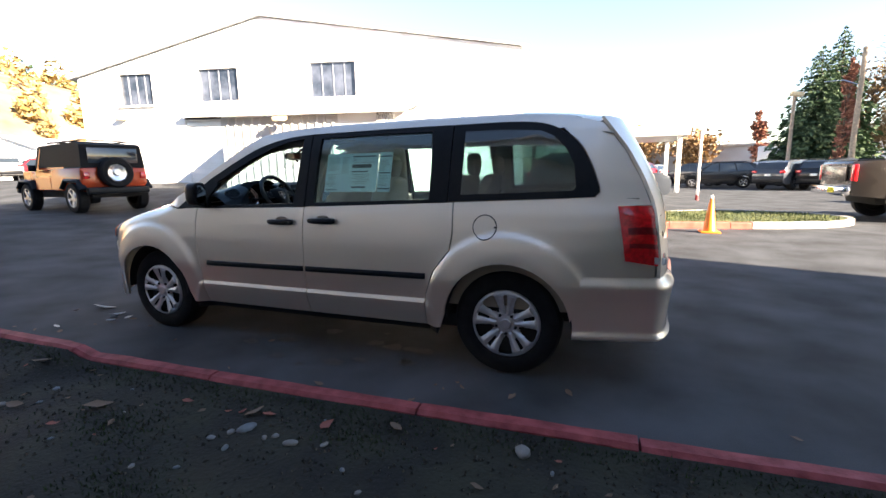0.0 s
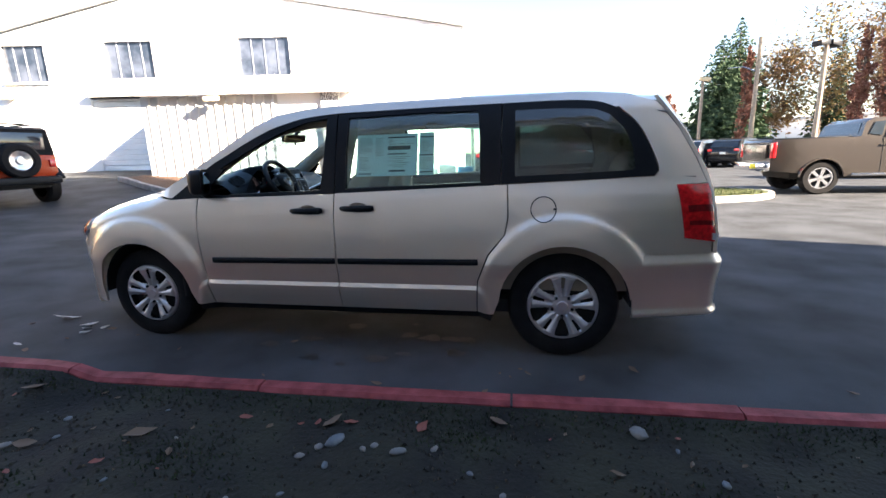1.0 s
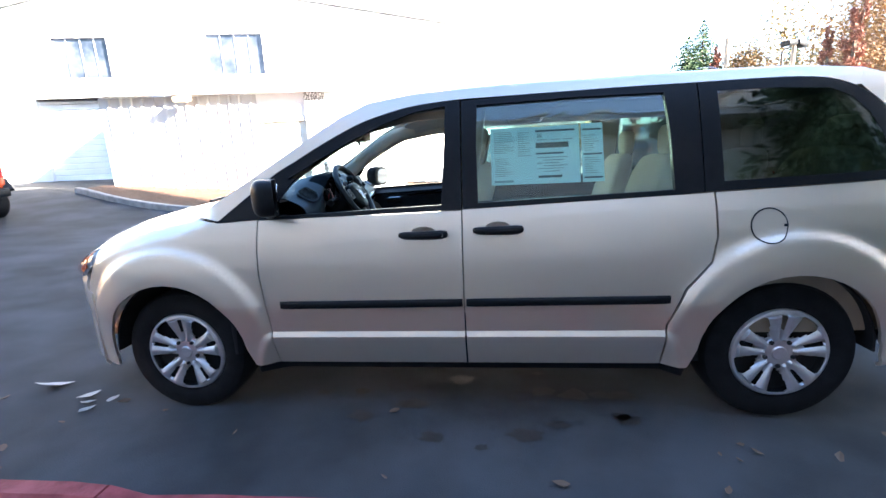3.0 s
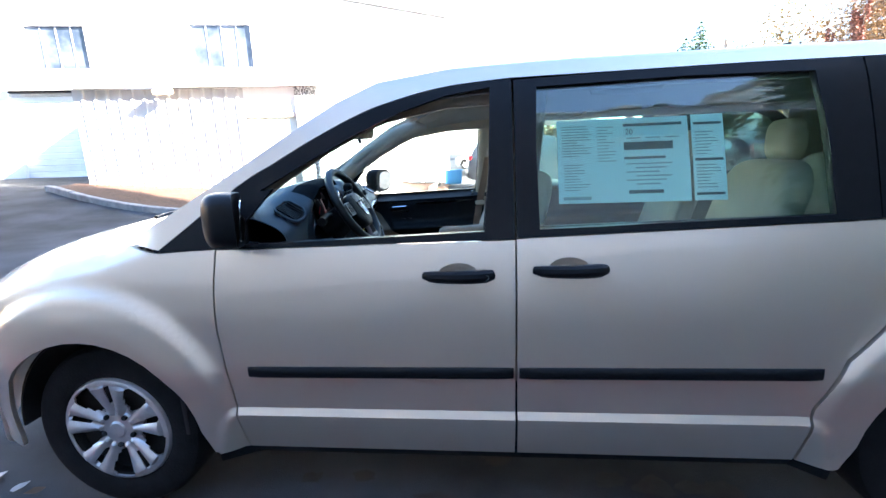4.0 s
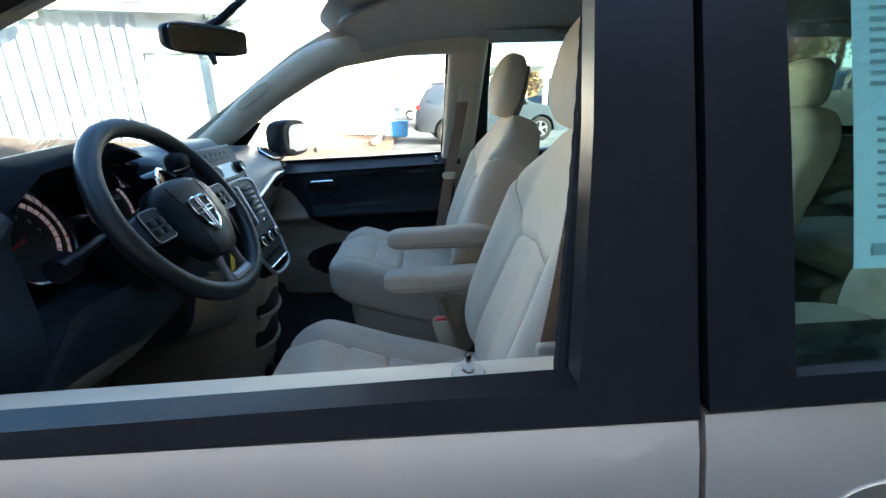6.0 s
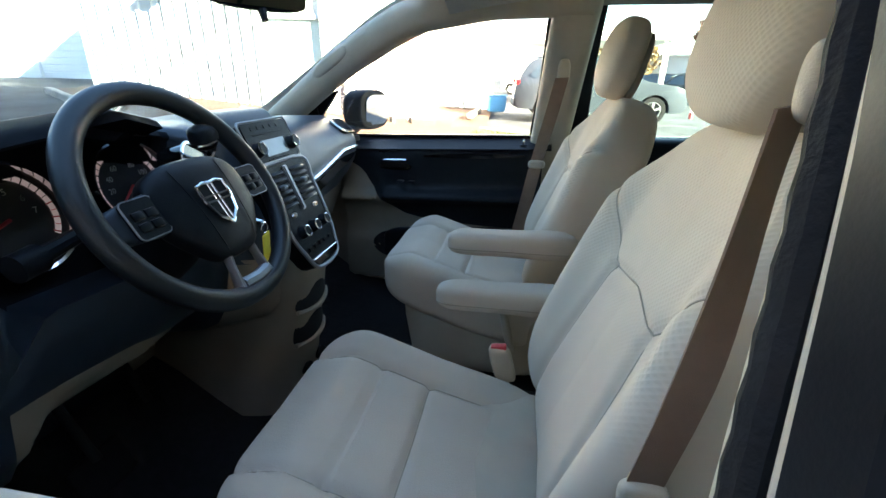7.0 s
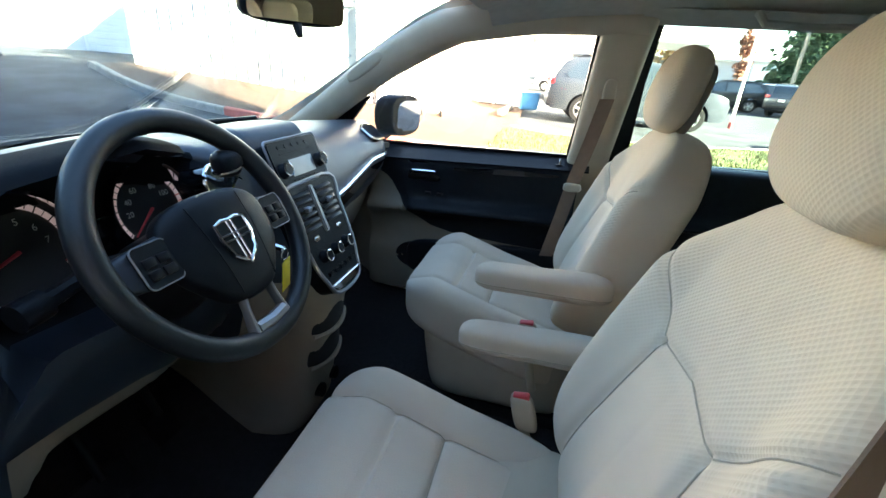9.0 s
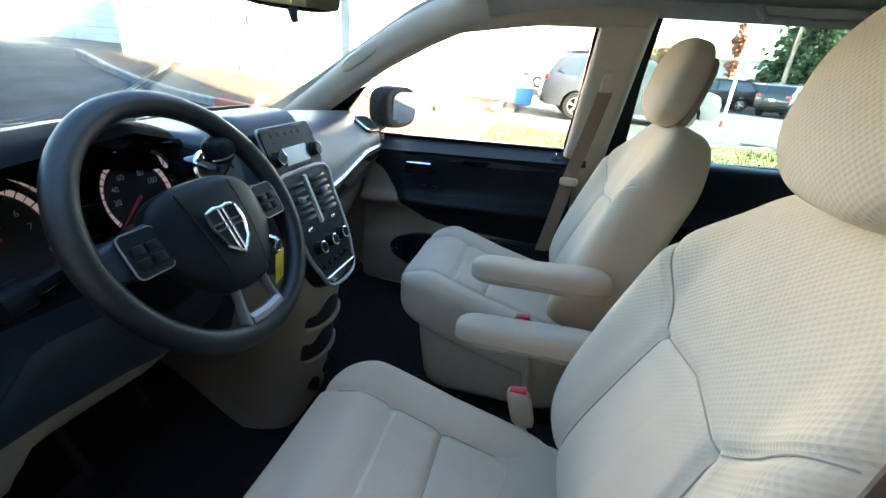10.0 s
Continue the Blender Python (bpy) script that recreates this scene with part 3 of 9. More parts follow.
    # sill, mouldings, handles, fuel flap
    o = [(-1.10, 0.298), (-1.09, 0.25), (1.08, 0.25), (1.10, 0.298)]
    skin("sill", o, side, M_TRIM, off=-0.02, thick=0.02)
    for x0, x1, own in ((-0.92, 0.028, fdoor), (0.046, 1.005, sdoor)):
        bm = bmesh.new()
        s = 1 if side == 0 else -1

        def rail_pt(u, v, x0=x0, x1=x1):
            x = lerp(x0, x1, u)
            a = lerp(-90, 90, v)
            y = side_y(x, 0.64) + 0.003 - 0.017 * math.cos(radians(a)) ** 0.6 * min(1, 0.3 + 14 * min(u, 1 - u))
            return (x, y if side == 0 else 2 - y, 0.641 + 0.021 * math.sin(radians(a)) + 0.008 * (x + 0.92) / 1.92)
        grid(bm, 24, 9, rail_pt)
        part("side_moulding", bm, M_TRIM, own, "black rub strip")
    for hx, own in ((-0.152, fdoor), (0.208, sdoor)):
        z = 0.99 if hx < 0 else 1.003
        bm = bmesh.new()

        def cup(u, v, hx=hx, z=z):
            a = 2 * math.pi * u
            r = v
            x, zz = hx + 0.0655 * r * math.cos(a), z + 0.002 + 0.0355 * r * math.sin(a)
            y = side_y(x, zz) - 0.0015 + 0.034 * (1 - r ** 3)
            return (x, y if side == 0 else 2 - y, zz)
        grid(bm, 33, 9, cup)
        h = part("handle_cup", bm, M_PAINT, own)
        bm = bmesh.new()
        pts = []
        for k in range(11):
            u = k / 10
            x = hx + 0.112 * (2 * u - 1)
            y = side_y(x, z) - 0.012 - 0.028 * math.sin(math.pi * u) ** 0.5
            pts.append((x, y if side == 0 else 2 - y, z))
        tube(bm, pts, [0.013, 0.018, 0.0195, 0.020, 0.0205, 0.021, 0.0215, 0.022, 0.022, 0.022, 0.017], 10, flat=1.0)
        h2 = part("door_handle", bm, M_TRIM, own, "black plastic pull handle")
        if hx < 0:
            bm = bmesh.new()
            y = side_y(hx + 0.09, z) - 0.047
            rod(bm, (hx + 0.093, y if side == 0 else 2 - y, z), (hx + 0.093, (y + 0.01) if side == 0 else 1.99 - y, z), 0.009)
            part("lock_cylinder", bm, M_CHROME, h2)
    if side == 0:
        bm = bmesh.new()
        fill(bm, arc(1.41, 0.985, 0.072, 0, 352.8, 49), [], 0.03)
        to_side(bm, 0, 0.0035)
        ret = bmesh.ops.extrude_face_region(bm, geom=bm.faces[:])
        bmesh.ops.translate(bm, vec=(0, 0.003, 0), verts=[v for v in ret["geom"] if isinstance(v, bmesh.types.BMVert)])
        flap = part("fuel_flap", bm, M_PAINT, quarter, "round fuel flap")
        bm = bmesh.new()
        tube(bm, [(x, side_y(x, z) - 0.001, z) for x, z in arc(1.41, 0.985, 0.0755, 0, 352.8, 49)], 0.0032, 6, closed=True)
        part("flap_gap", bm, M_DARK, flap)
        bm = bmesh.new()
        box(bm, (1.478, side_y(1.478, 0.985) - 0.002, 0.985), (0.018, 0.008, 0.012), 0.002)
        part("flap_hinge", bm, M_DARK, flap)
    # tail lamp wrapping to the rear
    bm = bmesh.new()

    def tail_pt(u, v):
        z = lerp(lerp(0.80, 0.755, u), 1.115, v)
        x0 = lerp(2.235, 2.185, v)
        x1 = lerp(2.375, 2.335, v)
        if u < 0.5:
            x = lerp(x0, x1, u / 0.5)
            y = side_y(x, z) - 0.008
        else:
            k = (u - 0.5) / 0.5 * math.pi / 2
            x = x1 + 0.085 * math.sin(k)
            y = side_y(x1, z) - 0.008 + 0.13 * (1 - math.cos(k))
        y -= 0.010 * math.sin(math.pi * v) * math.sin(math.pi * min(1, u * 1.3))
        x += (0.016 * abs(math.sin(3 * math.pi * v)) - 0.012 * v) * max(0.0, u - 0.35)
        return (x, y if side == 0 else 2 - y, z)
    grid(bm, 24, 31, tail_pt)
    thicken(bm, 0.01)
    lamp = part("tail_lamp", bm, M_REDLENS, VAN, "red tail lamp with a clear reversing section")
    for v0, v1, u0, u1 in ((0.50, 0.62, 0.12, 0.95), (0.26, 0.34, 0.12, 0.95)):
        bm = bmesh.new()

        def band_pt(u, v, v0=v0, v1=v1, u0=u0, u1=u1):
            p = tail_pt(lerp(u0, u1, u), lerp(v0, v1, v) + 0.03 * math.sin(3 * u))
            return (p[0] + 0.002, p[1] + (-0.003 if side == 0 else 0.003), p[2])
        grid(bm, 12, 3, band_pt)
        thicken(bm, 0.002)
        part("lamp_band", bm, M_REDDARK, lamp, "dark red lens band")
    bm = bmesh.new()

    def rev_pt(u, v):
        p = tail_pt(0.55 + 0.4 * u, 0.03 + 0.12 * v)
        return (p[0] + 0.006, p[1] + (-0.004 if side == 0 else 0.004), p[2])
    grid(bm, 6, 4, rev_pt)
    thicken(bm, 0.004)
    part("reversing_lens", bm, M_CLEARLENS, lamp)
    # head lamp
    bm = bmesh.new()

    def head_pt(u, v):
        x = lerp(-1.99, -2.41, u)
        zt = curve_at(x, HOODLINE) - 0.014
        zb = curve_at(x, [(-2.41, 0.765), (-2.1, 0.79), (-1.99, 0.865)])
        z = lerp(zb, zt, v)
        y = side_y(x, z) - 0.004 - 0.012 * math.sin(math.pi * v)
        return (x, y if side == 0 else 2 - y, z)
    grid(bm, 14, 7, head_pt)
    thicken(bm, 0.01)
    hl = part("head_lamp", bm, M_CLEARLENS, VAN, "clear head lamp with an amber corner")
    bm = bmesh.new()

    def amb_pt(u, v):
        p = head_pt(0.10 + 0.52 * u, 0.16 + 0.78 * v)
        return (p[0], p[1] + (-0.006 if side == 0 else 0.006), p[2])
    grid(bm, 6, 6, amb_pt)
    thicken(bm, 0.004)
    part("indicator", bm, M_AMBER, hl)

# roof
def roof_side(x):
    z = curve_at(x, ROOFEDGE)
    return side_y(x, min(z, 1.70)) + 0.002, z


def roof_pt(u, v):
    x = lerp(-0.42, 2.14, u)
    zc = curve_at(x, [(-0.42, 1.655), (-0.1, 1.70), (0.4, 1.735), (1.0, 1.745), (1.7, 1.735), (2.14, 1.69)])
    y0, z0 = roof_side(min(x, 2.07))
    t = 2 * v - 1
    y = 1 + (1 - y0) * t
    k = 1 - abs(t) ** 3.5
    return (x - (0.07 * abs(t) ** 4 if u > 0.95 else 0.0), y, lerp(z0, zc, k))


bm = bmesh.new()
grid(bm, 44, 40, roof_pt)
thicken(bm, 0.012)
part("roof", bm, M_PAINT, VAN, "painted roof panel")
# rear spoiler lip
bm = bmesh.new()


def lip(u, v):
    t = 2 * u - 1
    y = 1 + 0.63 * t
    y0, z0 = roof_side(2.06)
    zc = curve_at(2.06, [(1.7, 1.735), (2.14, 1.69)])
    base = lerp(z0, zc, 1 - abs((y - 1) / (1 - y0)) ** 3.5)
    x = 2.04 + 0.15 * v - 0.05 * abs(t) ** 3
    return (x, y, base + 0.002 - 0.032 * v)


grid(bm, 24, 5, lip)
thicken(bm, 0.03)
sp = part("rear_spoiler", bm, M_PAINT, VAN)
bm = bmesh.new()
box(bm, (2.195, 1.0, 1.652), (0.012, 0.3, 0.016), 0.003)
part("brake_light", bm, M_REDLENS, sp)


# tailgate, bumpers and nose: sheets bent round the ends
def end_sheet(zx, y_at, nz=18, ny=30, power=2.4):
    """zx: rows of (z, x at the side, x at the middle)."""
    def f(u, v):
        z = lerp(zx[0][0], zx[-1][0], v)
        xs, xm = curve_at(z, [(r[0], r[1]) for r in zx]), curve_at(z, [(r[0], r[2]) for r in zx])
        t = 2 * u - 1
        ye = y_at(xs, z)
        k = 1 - abs(t) ** power
        return (lerp(xs, xm, k), 1 + (1 - ye) * t, z)
    bm = bmesh.new()
    grid(bm, ny, nz, f)
    return bm


GATE = [(0.70, 2.41, 2.50), (0.82, 2.41, 2.50), (1.12, 2.37, 2.46), (1.27, 2.31, 2.40), (1.44, 2.22, 2.32), (1.64, 2.07, 2.20)]
bm = end_sheet(GATE, side_y, power=4)
thicken(bm, -0.02)
gate = part("tailgate", bm, M_PAINT, VAN)
bm = bmesh.new()
bm2 = end_sheet([(z, lerp(xs, xm, 0.45) + 0.004, xm + 0.006) for z, xs, xm in GATE if z >= 1.1], lambda x, z: side_y(x, z) + 0.10, nz=10, power=4)
thicken(bm2, -0.006)
bm.free()
part("rear_window", bm2, M_PRIV, gate, "dark rear window")
bm = bmesh.new()


def rbump(u, v):
    z = lerp(0.30, 0.705, v)
    t = 2 * u - 1
    a = abs(t)
    sweep = 1.0
    # path from the arch along the side, round the corner and across
    d = (1 - a) * 1.59
    bulge = curve_at(z, [(0.30, -0.03), (0.315, 0.018), (0.330, 0.018), (0.355, -0.006), (0.50, 0.006), (0.625, 0.026), (0.645, 0.024), (0.70, -0.02)])
    if d < 0.42:
        xs = WB + 0.004 + math.sqrt(max(0.0, 0.412 ** 2 - (z - 0.36) ** 2))
        x = lerp(xs, 2.375, d / 0.42)
        y = side_y(x, max(z, 0.52), 0.4) - 0.004 - bulge * 0.5
    else:
        k = min(1.0, (d - 0.42) / 0.55)
        y0 = side_y(2.375, max(z, 0.52), 0.4) - 0.004 - bulge * 0.5
        x = 2.375 + (0.15 + bulge) * math.sin(k * math.pi / 2) ** 0.8
        y = lerp(y0, 0.55, 1 - math.cos(k * math.pi / 2))
        if d > 0.97:
            y = lerp(0.55, 1.0, (d - 0.97) / 0.62)
            x += 0.05 * (d - 0.97) / 0.62
    return (x, y if t < 0 else 2 - y, z)


grid(bm, 70, 34, rbump)
thicken(bm, 0.015)
part("rear_bumper", bm, M_PAINT, VAN, "painted rear bumper")
NOSE = [(0.24, -2.10, -2.40), (0.34, -2.10, -2.46), (0.60, -2.11, -2.50), (0.74, -2.10, -2.49), (0.86, -2.08, -2.42), (0.93, -2.0, -2.30)]


def nose_pt(u, v):
    t = 2 * u - 1
    d = (1 - abs(t)) * 1.2
    if d < 0.38:
        z = lerp(0.26, min(0.86, curve_at(-2.03 - d, HOODLINE) - 0.04), v)
        x = lerp(-2.06, -2.41, d / 0.38)
        if z > 0.70:
            x = min(x, -2.10)
        y = side_y(x, max(0.52, min(z, 0.78))) - 0.003 + (0.014 if z > 0.76 else 0.0)
    else:
        k = (d - 0.38) / 0.82
        z = lerp(0.26, lerp(0.79, 0.90, min(1.0, 3 * k)), v)
        y = lerp(side_y(-2.41, max(0.52, min(z, 0.78))) - 0.003, 1.0, k)
        x = lerp(-2.41, curve_at(z, [(r[0], r[2]) for r in NOSE]) - 0.06, math.sin(k * math.pi / 2) ** 0.8)
    y -= curve_at(z, [(0.26, -0.02), (0.285, 0.004), (0.9, 0.004)])
    return (x, y if t < 0 else 2 - y, z)


bm = bmesh.new()
grid(bm, 60, 30, nose_pt)
thicken(bm, 0.015)
fb = part("front_bumper", bm, M_PAINT, VAN, "painted front bumper and grille panel")
bm = bmesh.new()
box(bm, (-2.555, 1.0, 0.72), (0.05, 0.8, 0.2), 0.03)
part("grille", bm, M_TRIM, fb)


# bonnet
def hood_pt(u, v):
    x = lerp(-1.24, -2.36, u)
    t = 2 * v - 1
    zs = curve_at(x, HOODLINE) - 0.012
    ys = side_y(x, zs) + 0.002
    zc = curve_at(x, [(-2.42, 0.90), (-2.2, 1.0), (-1.96, 1.055), (-1.66, 1.11), (-1.24, 1.165)])
    k = 1 - abs(t) ** 2.6
    front = 0.10 * (1 - t * t) * u
    back = -0.20 * (1 - t * t) * (1 - u)
    return (x - front + back, 1 + (1 - ys) * t, lerp(zs, zc, k) - 0.03 * u ** 6)


bm = bmesh.new()
grid(bm, 26, 34, hood_pt)
thicken(bm, 0.012)
part("bonnet", bm, M_PAINT, VAN)
# cowl and windscreen
def screen_pt(u, v, grow=0.0):
    t = 2 * v - 1
    xe = lerp(-1.33, -0.47, u)
    ze = curve_at(xe, ROOFEDGE) - 0.004
    ye = side_y(xe, ze) + 0.012
    bulge = 0.03 * math.sin(math.pi * u)
    xc, zc = lerp(-1.50, -0.50, u) - bulge, lerp(1.14, 1.66, u) + bulge
    k = 1 - abs(t) ** 2.6
    return (lerp(xe, xc, k), 1 + (1 - ye) * t, lerp(ze, zc, k))


bm = bmesh.new()
grid(bm, 14, 24, screen_pt)
thicken(bm, 0.005)
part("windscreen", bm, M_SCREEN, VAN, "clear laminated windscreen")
bm = bmesh.new()
grid(bm, 4, 24, lambda u, v: (lerp(-1.50, -1.22, u) - 0.14 * (1 - (2 * v - 1) ** 2), 1 + 0.80 * (2 * v - 1), lerp(1.115, 1.128, u) - 0.04 * abs(2 * v - 1) ** 4))
thicken(bm, 0.02)
part("cowl", bm, M_PLASTIC, VAN, "black plastic cowl")
for x0, y0, x1, y1 in ((-1.47, 0.55, -1.37, 1.22), (-1.45, 1.22, -1.30, 1.76)):
    bm = bmesh.new()
    tube(bm, [(x0, y0, 1.150), (lerp(x0, x1, 0.5) - 0.04, lerp(y0, y1, 0.5), 1.172), (x1 - 0.05, y1, 1.165)], [0.012, 0.01, 0.007], 6)
    tube(bm, [(x0 + 0.02, y0 - 0.2, 1.165), (x0 - 0.01, y0 + 0.1, 1.175), (x1 - 0.03, y1 - 0.12, 1.185)], 0.008, 6)
    part("wiper", bm, M_TRIM, VAN, "black wiper arm and blade")


# door mirrors
def door_mirror(side):
    f = (lambda p: p) if side == 0 else (lambda p: (p[0], 2 - p[1], p[2]))
    bm = bmesh.new()
    g = bmesh.ops.create_icosphere(bm, subdivisions=4, radius=1.0)["verts"]
    for v in g:
        x, y, z = v.co
        s = lambda a: math.copysign(abs(a) ** 0.62, a)
        cx = 0.075 * s(x)
        if x > 0:
            cx = 0.055 * min(1, x * 3)
        v.co = f((-0.892 + 0.85 * cx - 0.040 * y, -0.055 + 0.092 * s(y), 1.200 + 0.090 * s(z)))
    body = part("door_mirror", bm, M_TRIM, VAN, "black folding door mirror")
    bm = bmesh.new()
    o = rounded(-0.066, -0.066, 0.066, 0.066, 0.036, 6)
    vs = [bm.verts.new(f((-0.836 - 0.46 * a + 0.10 * b, -0.055 + a, 1.200 + b))) for a, b in o]
    bm.faces.new(vs)
    ret = bmesh.ops.extrude_face_region(bm, geom=bm.faces[:])
    bmesh.ops.translate(bm, vec=(0.004, 0, 0), verts=[v for v in ret["geom"] if isinstance(v, bmesh.types.BMVert)])
    part("mirror_glass", bm, M_MIRROR, body, "silvered mirror glass")
    bm = bmesh.new()
    vs = [f(p) for p in ((-0.93, 0.045, 1.10), (-0.80, 0.045, 1.12), (-0.84, -0.03, 1.19), (-0.92, -0.02, 1.17))]
    tube(bm, [f((-0.94, 0.075, 1.105)), f((-0.93, 0.02, 1.115)), f((-0.92, -0.03, 1.135))], [0.030, 0.024, 0.026], 14)
    part("mirror_arm", bm, M_TRIM, body)
    # sail panel in front of the glass
    skin("sail_panel", [(-1.205, 1.083), (-0.90, 1.10), (-0.90, 1.17), (-0.80, 1.285), (-0.9, 1.27)], side, M_TRIM, off=0.006, thick=0.02)


door_mirror(0)
door_mirror(1)


# wheels: tyre, ten-slot cover, dark well
def wheel(cx, side):
    s = -1 if side == 0 else 1
    yo = 0.055 if side == 0 else 1.945
    m = Matrix.Translation((cx, yo, WR)) @ Matrix.Rotation(radians(90 if side == 0 else -90), 4, "X")
    bm = bmesh.new()
    lathe(bm, [(0.205, -0.20), (0.225, -0.215), (0.29, -0.225), (0.335, -0.21), (0.350, -0.185), (0.352, -0.11), (0.350, -0.035), (0.335, -0.008), (0.31, 0.004), (0.27, 0.006), (0.235, 0.0), (0.222, -0.012), (0.21, -0.03), (0.205, -0.20)], m, 56)
    w = part("wheel_tyre", bm, M_RUBBER, VAN, "black all-season tyre")
    bm = bmesh.new()
    lathe(bm, [(0.222, -0.012), (0.215, -0.01), (0.212, -0.05), (0.10, -0.065), (0.0, -0.065)], m, 40)
    part("rim", bm, M_DARK, w, "dark steel rim")
    # cover: one pressed disc with five wide openings between five slotted spokes
    bm = bmesh.new()
    na, rs = 180, [0.0, 0.03, 0.036, 0.048, 0.062, 0.074, 0.086, 0.10, 0.115, 0.13, 0.145, 0.16, 0.172, 0.184, 0.192, 0.200, 0.208, 0.218, 0.226]
    dial = []
    for r in rs:
        row = []
        for j in range(na if r else 1):
            a = 360 * j / na
            d = abs((a - 90 + 36) % 72 - 36)
            h = curve_at(r, [(0, 0.002), (0.03, 0.002), (0.036, -0.004), (0.062, -0.006), (0.086, -0.012), (0.13, -0.004), (0.184, 0.006), (0.208, 0.006), (0.218, 0.002), (0.226, -0.012)])
            if 0.07 < r < 0.20:
                # each finger is a rounded ridge
                h += 0.016 * max(0.0, math.cos(radians((d - 13.0) / 11.0 * 90))) - 0.010 * (1 if d > 24 or d < 3.5 else 0)
            row.append(bm.verts.new(m @ Vector((r * math.cos(radians(a)), r * math.sin(radians(a)), h))))
        dial.append(row)
    for i in range(len(rs) - 1):
        rm = (rs[i] + rs[i + 1]) / 2
        for j in range(na):
            d = abs((360 * (j + 0.5) / na - 90 + 36) % 72 - 36)
            if 0.086 < rm < 0.205 and d > 36 - curve_at(rm, [(0.086, 5), (0.11, 10), (0.15, 14), (0.185, 14.5), (0.205, 12)]):
                continue
            if 0.110 < rm < 0.195 and d < curve_at(rm, [(0.11, 3.2), (0.15, 4.4), (0.195, 4.4)]):
                continue
            q = [dial[i][j % len(dial[i])], dial[i][(j + 1) % len(dial[i])], dial[i + 1][(j + 1) % na], dial[i + 1][j]]
            bm.faces.new(list(dict.fromkeys(q)))
    thicken(bm, 0.008)
    cov = part("wheel_cover", bm, M_COVER, w, "silver plastic wheel cover with paired spokes", angle=30)
    for k in range(5):
        a = radians(72 * k + 54)
        bm = bmesh.new()
        c = Vector((0.066 * math.cos(a), 0.066 * math.sin(a), 0.004))
        lathe(bm, [(0.0105, -0.012), (0.0105, -0.002), (0.007, 0.002), (0, 0.002)], m @ Matrix.Translation(c), 8)
        part("wheel_nut", bm, M_DARK, cov)
    # well
    bm = bmesh.new()
    n = 22
    rows = []
    for y in (0.06, 0.42):
        yy = y if side == 0 else 2 - y
        rows.append([bm.verts.new((cx + (AR + 0.012) * math.cos(math.pi * i / n), yy, 0.36 + (AR + 0.012) * math.sin(math.pi * i / n))) for i in range(n + 1)])
    for i in range(n):
        bm.faces.new((rows[0][i], rows[0][i + 1], rows[1][i + 1], rows[1][i]))
    bm.faces.new(rows[1])
    thicken(bm, 0.01)
    part("wheel_well", bm, M_DARK, VAN)


for cx in (-WB, WB):
    for side in (0, 1):
        wheel(cx, side)
# bulkhead before the footwells, floor pan and underside
bm = bmesh.new()
box(bm, (-1.235, 1.0, 0.72), (0.02, 1.90, 0.76), 0.004)
part("bulkhead", bm, M_DARK, VAN)
bm = bmesh.new()
box(bm, (0.1, 1.0, 0.33), (2.3, 1.8, 0.10), 0.02)
box(bm, (2.15, 1.0, 0.45), (0.4, 1.6, 0.2), 0.02)
box(bm, (-0.0, 1.0, 0.31), (4.0, 1.0, 0.12), 0.02)
part("floor_pan", bm, M_DARK, VAN)

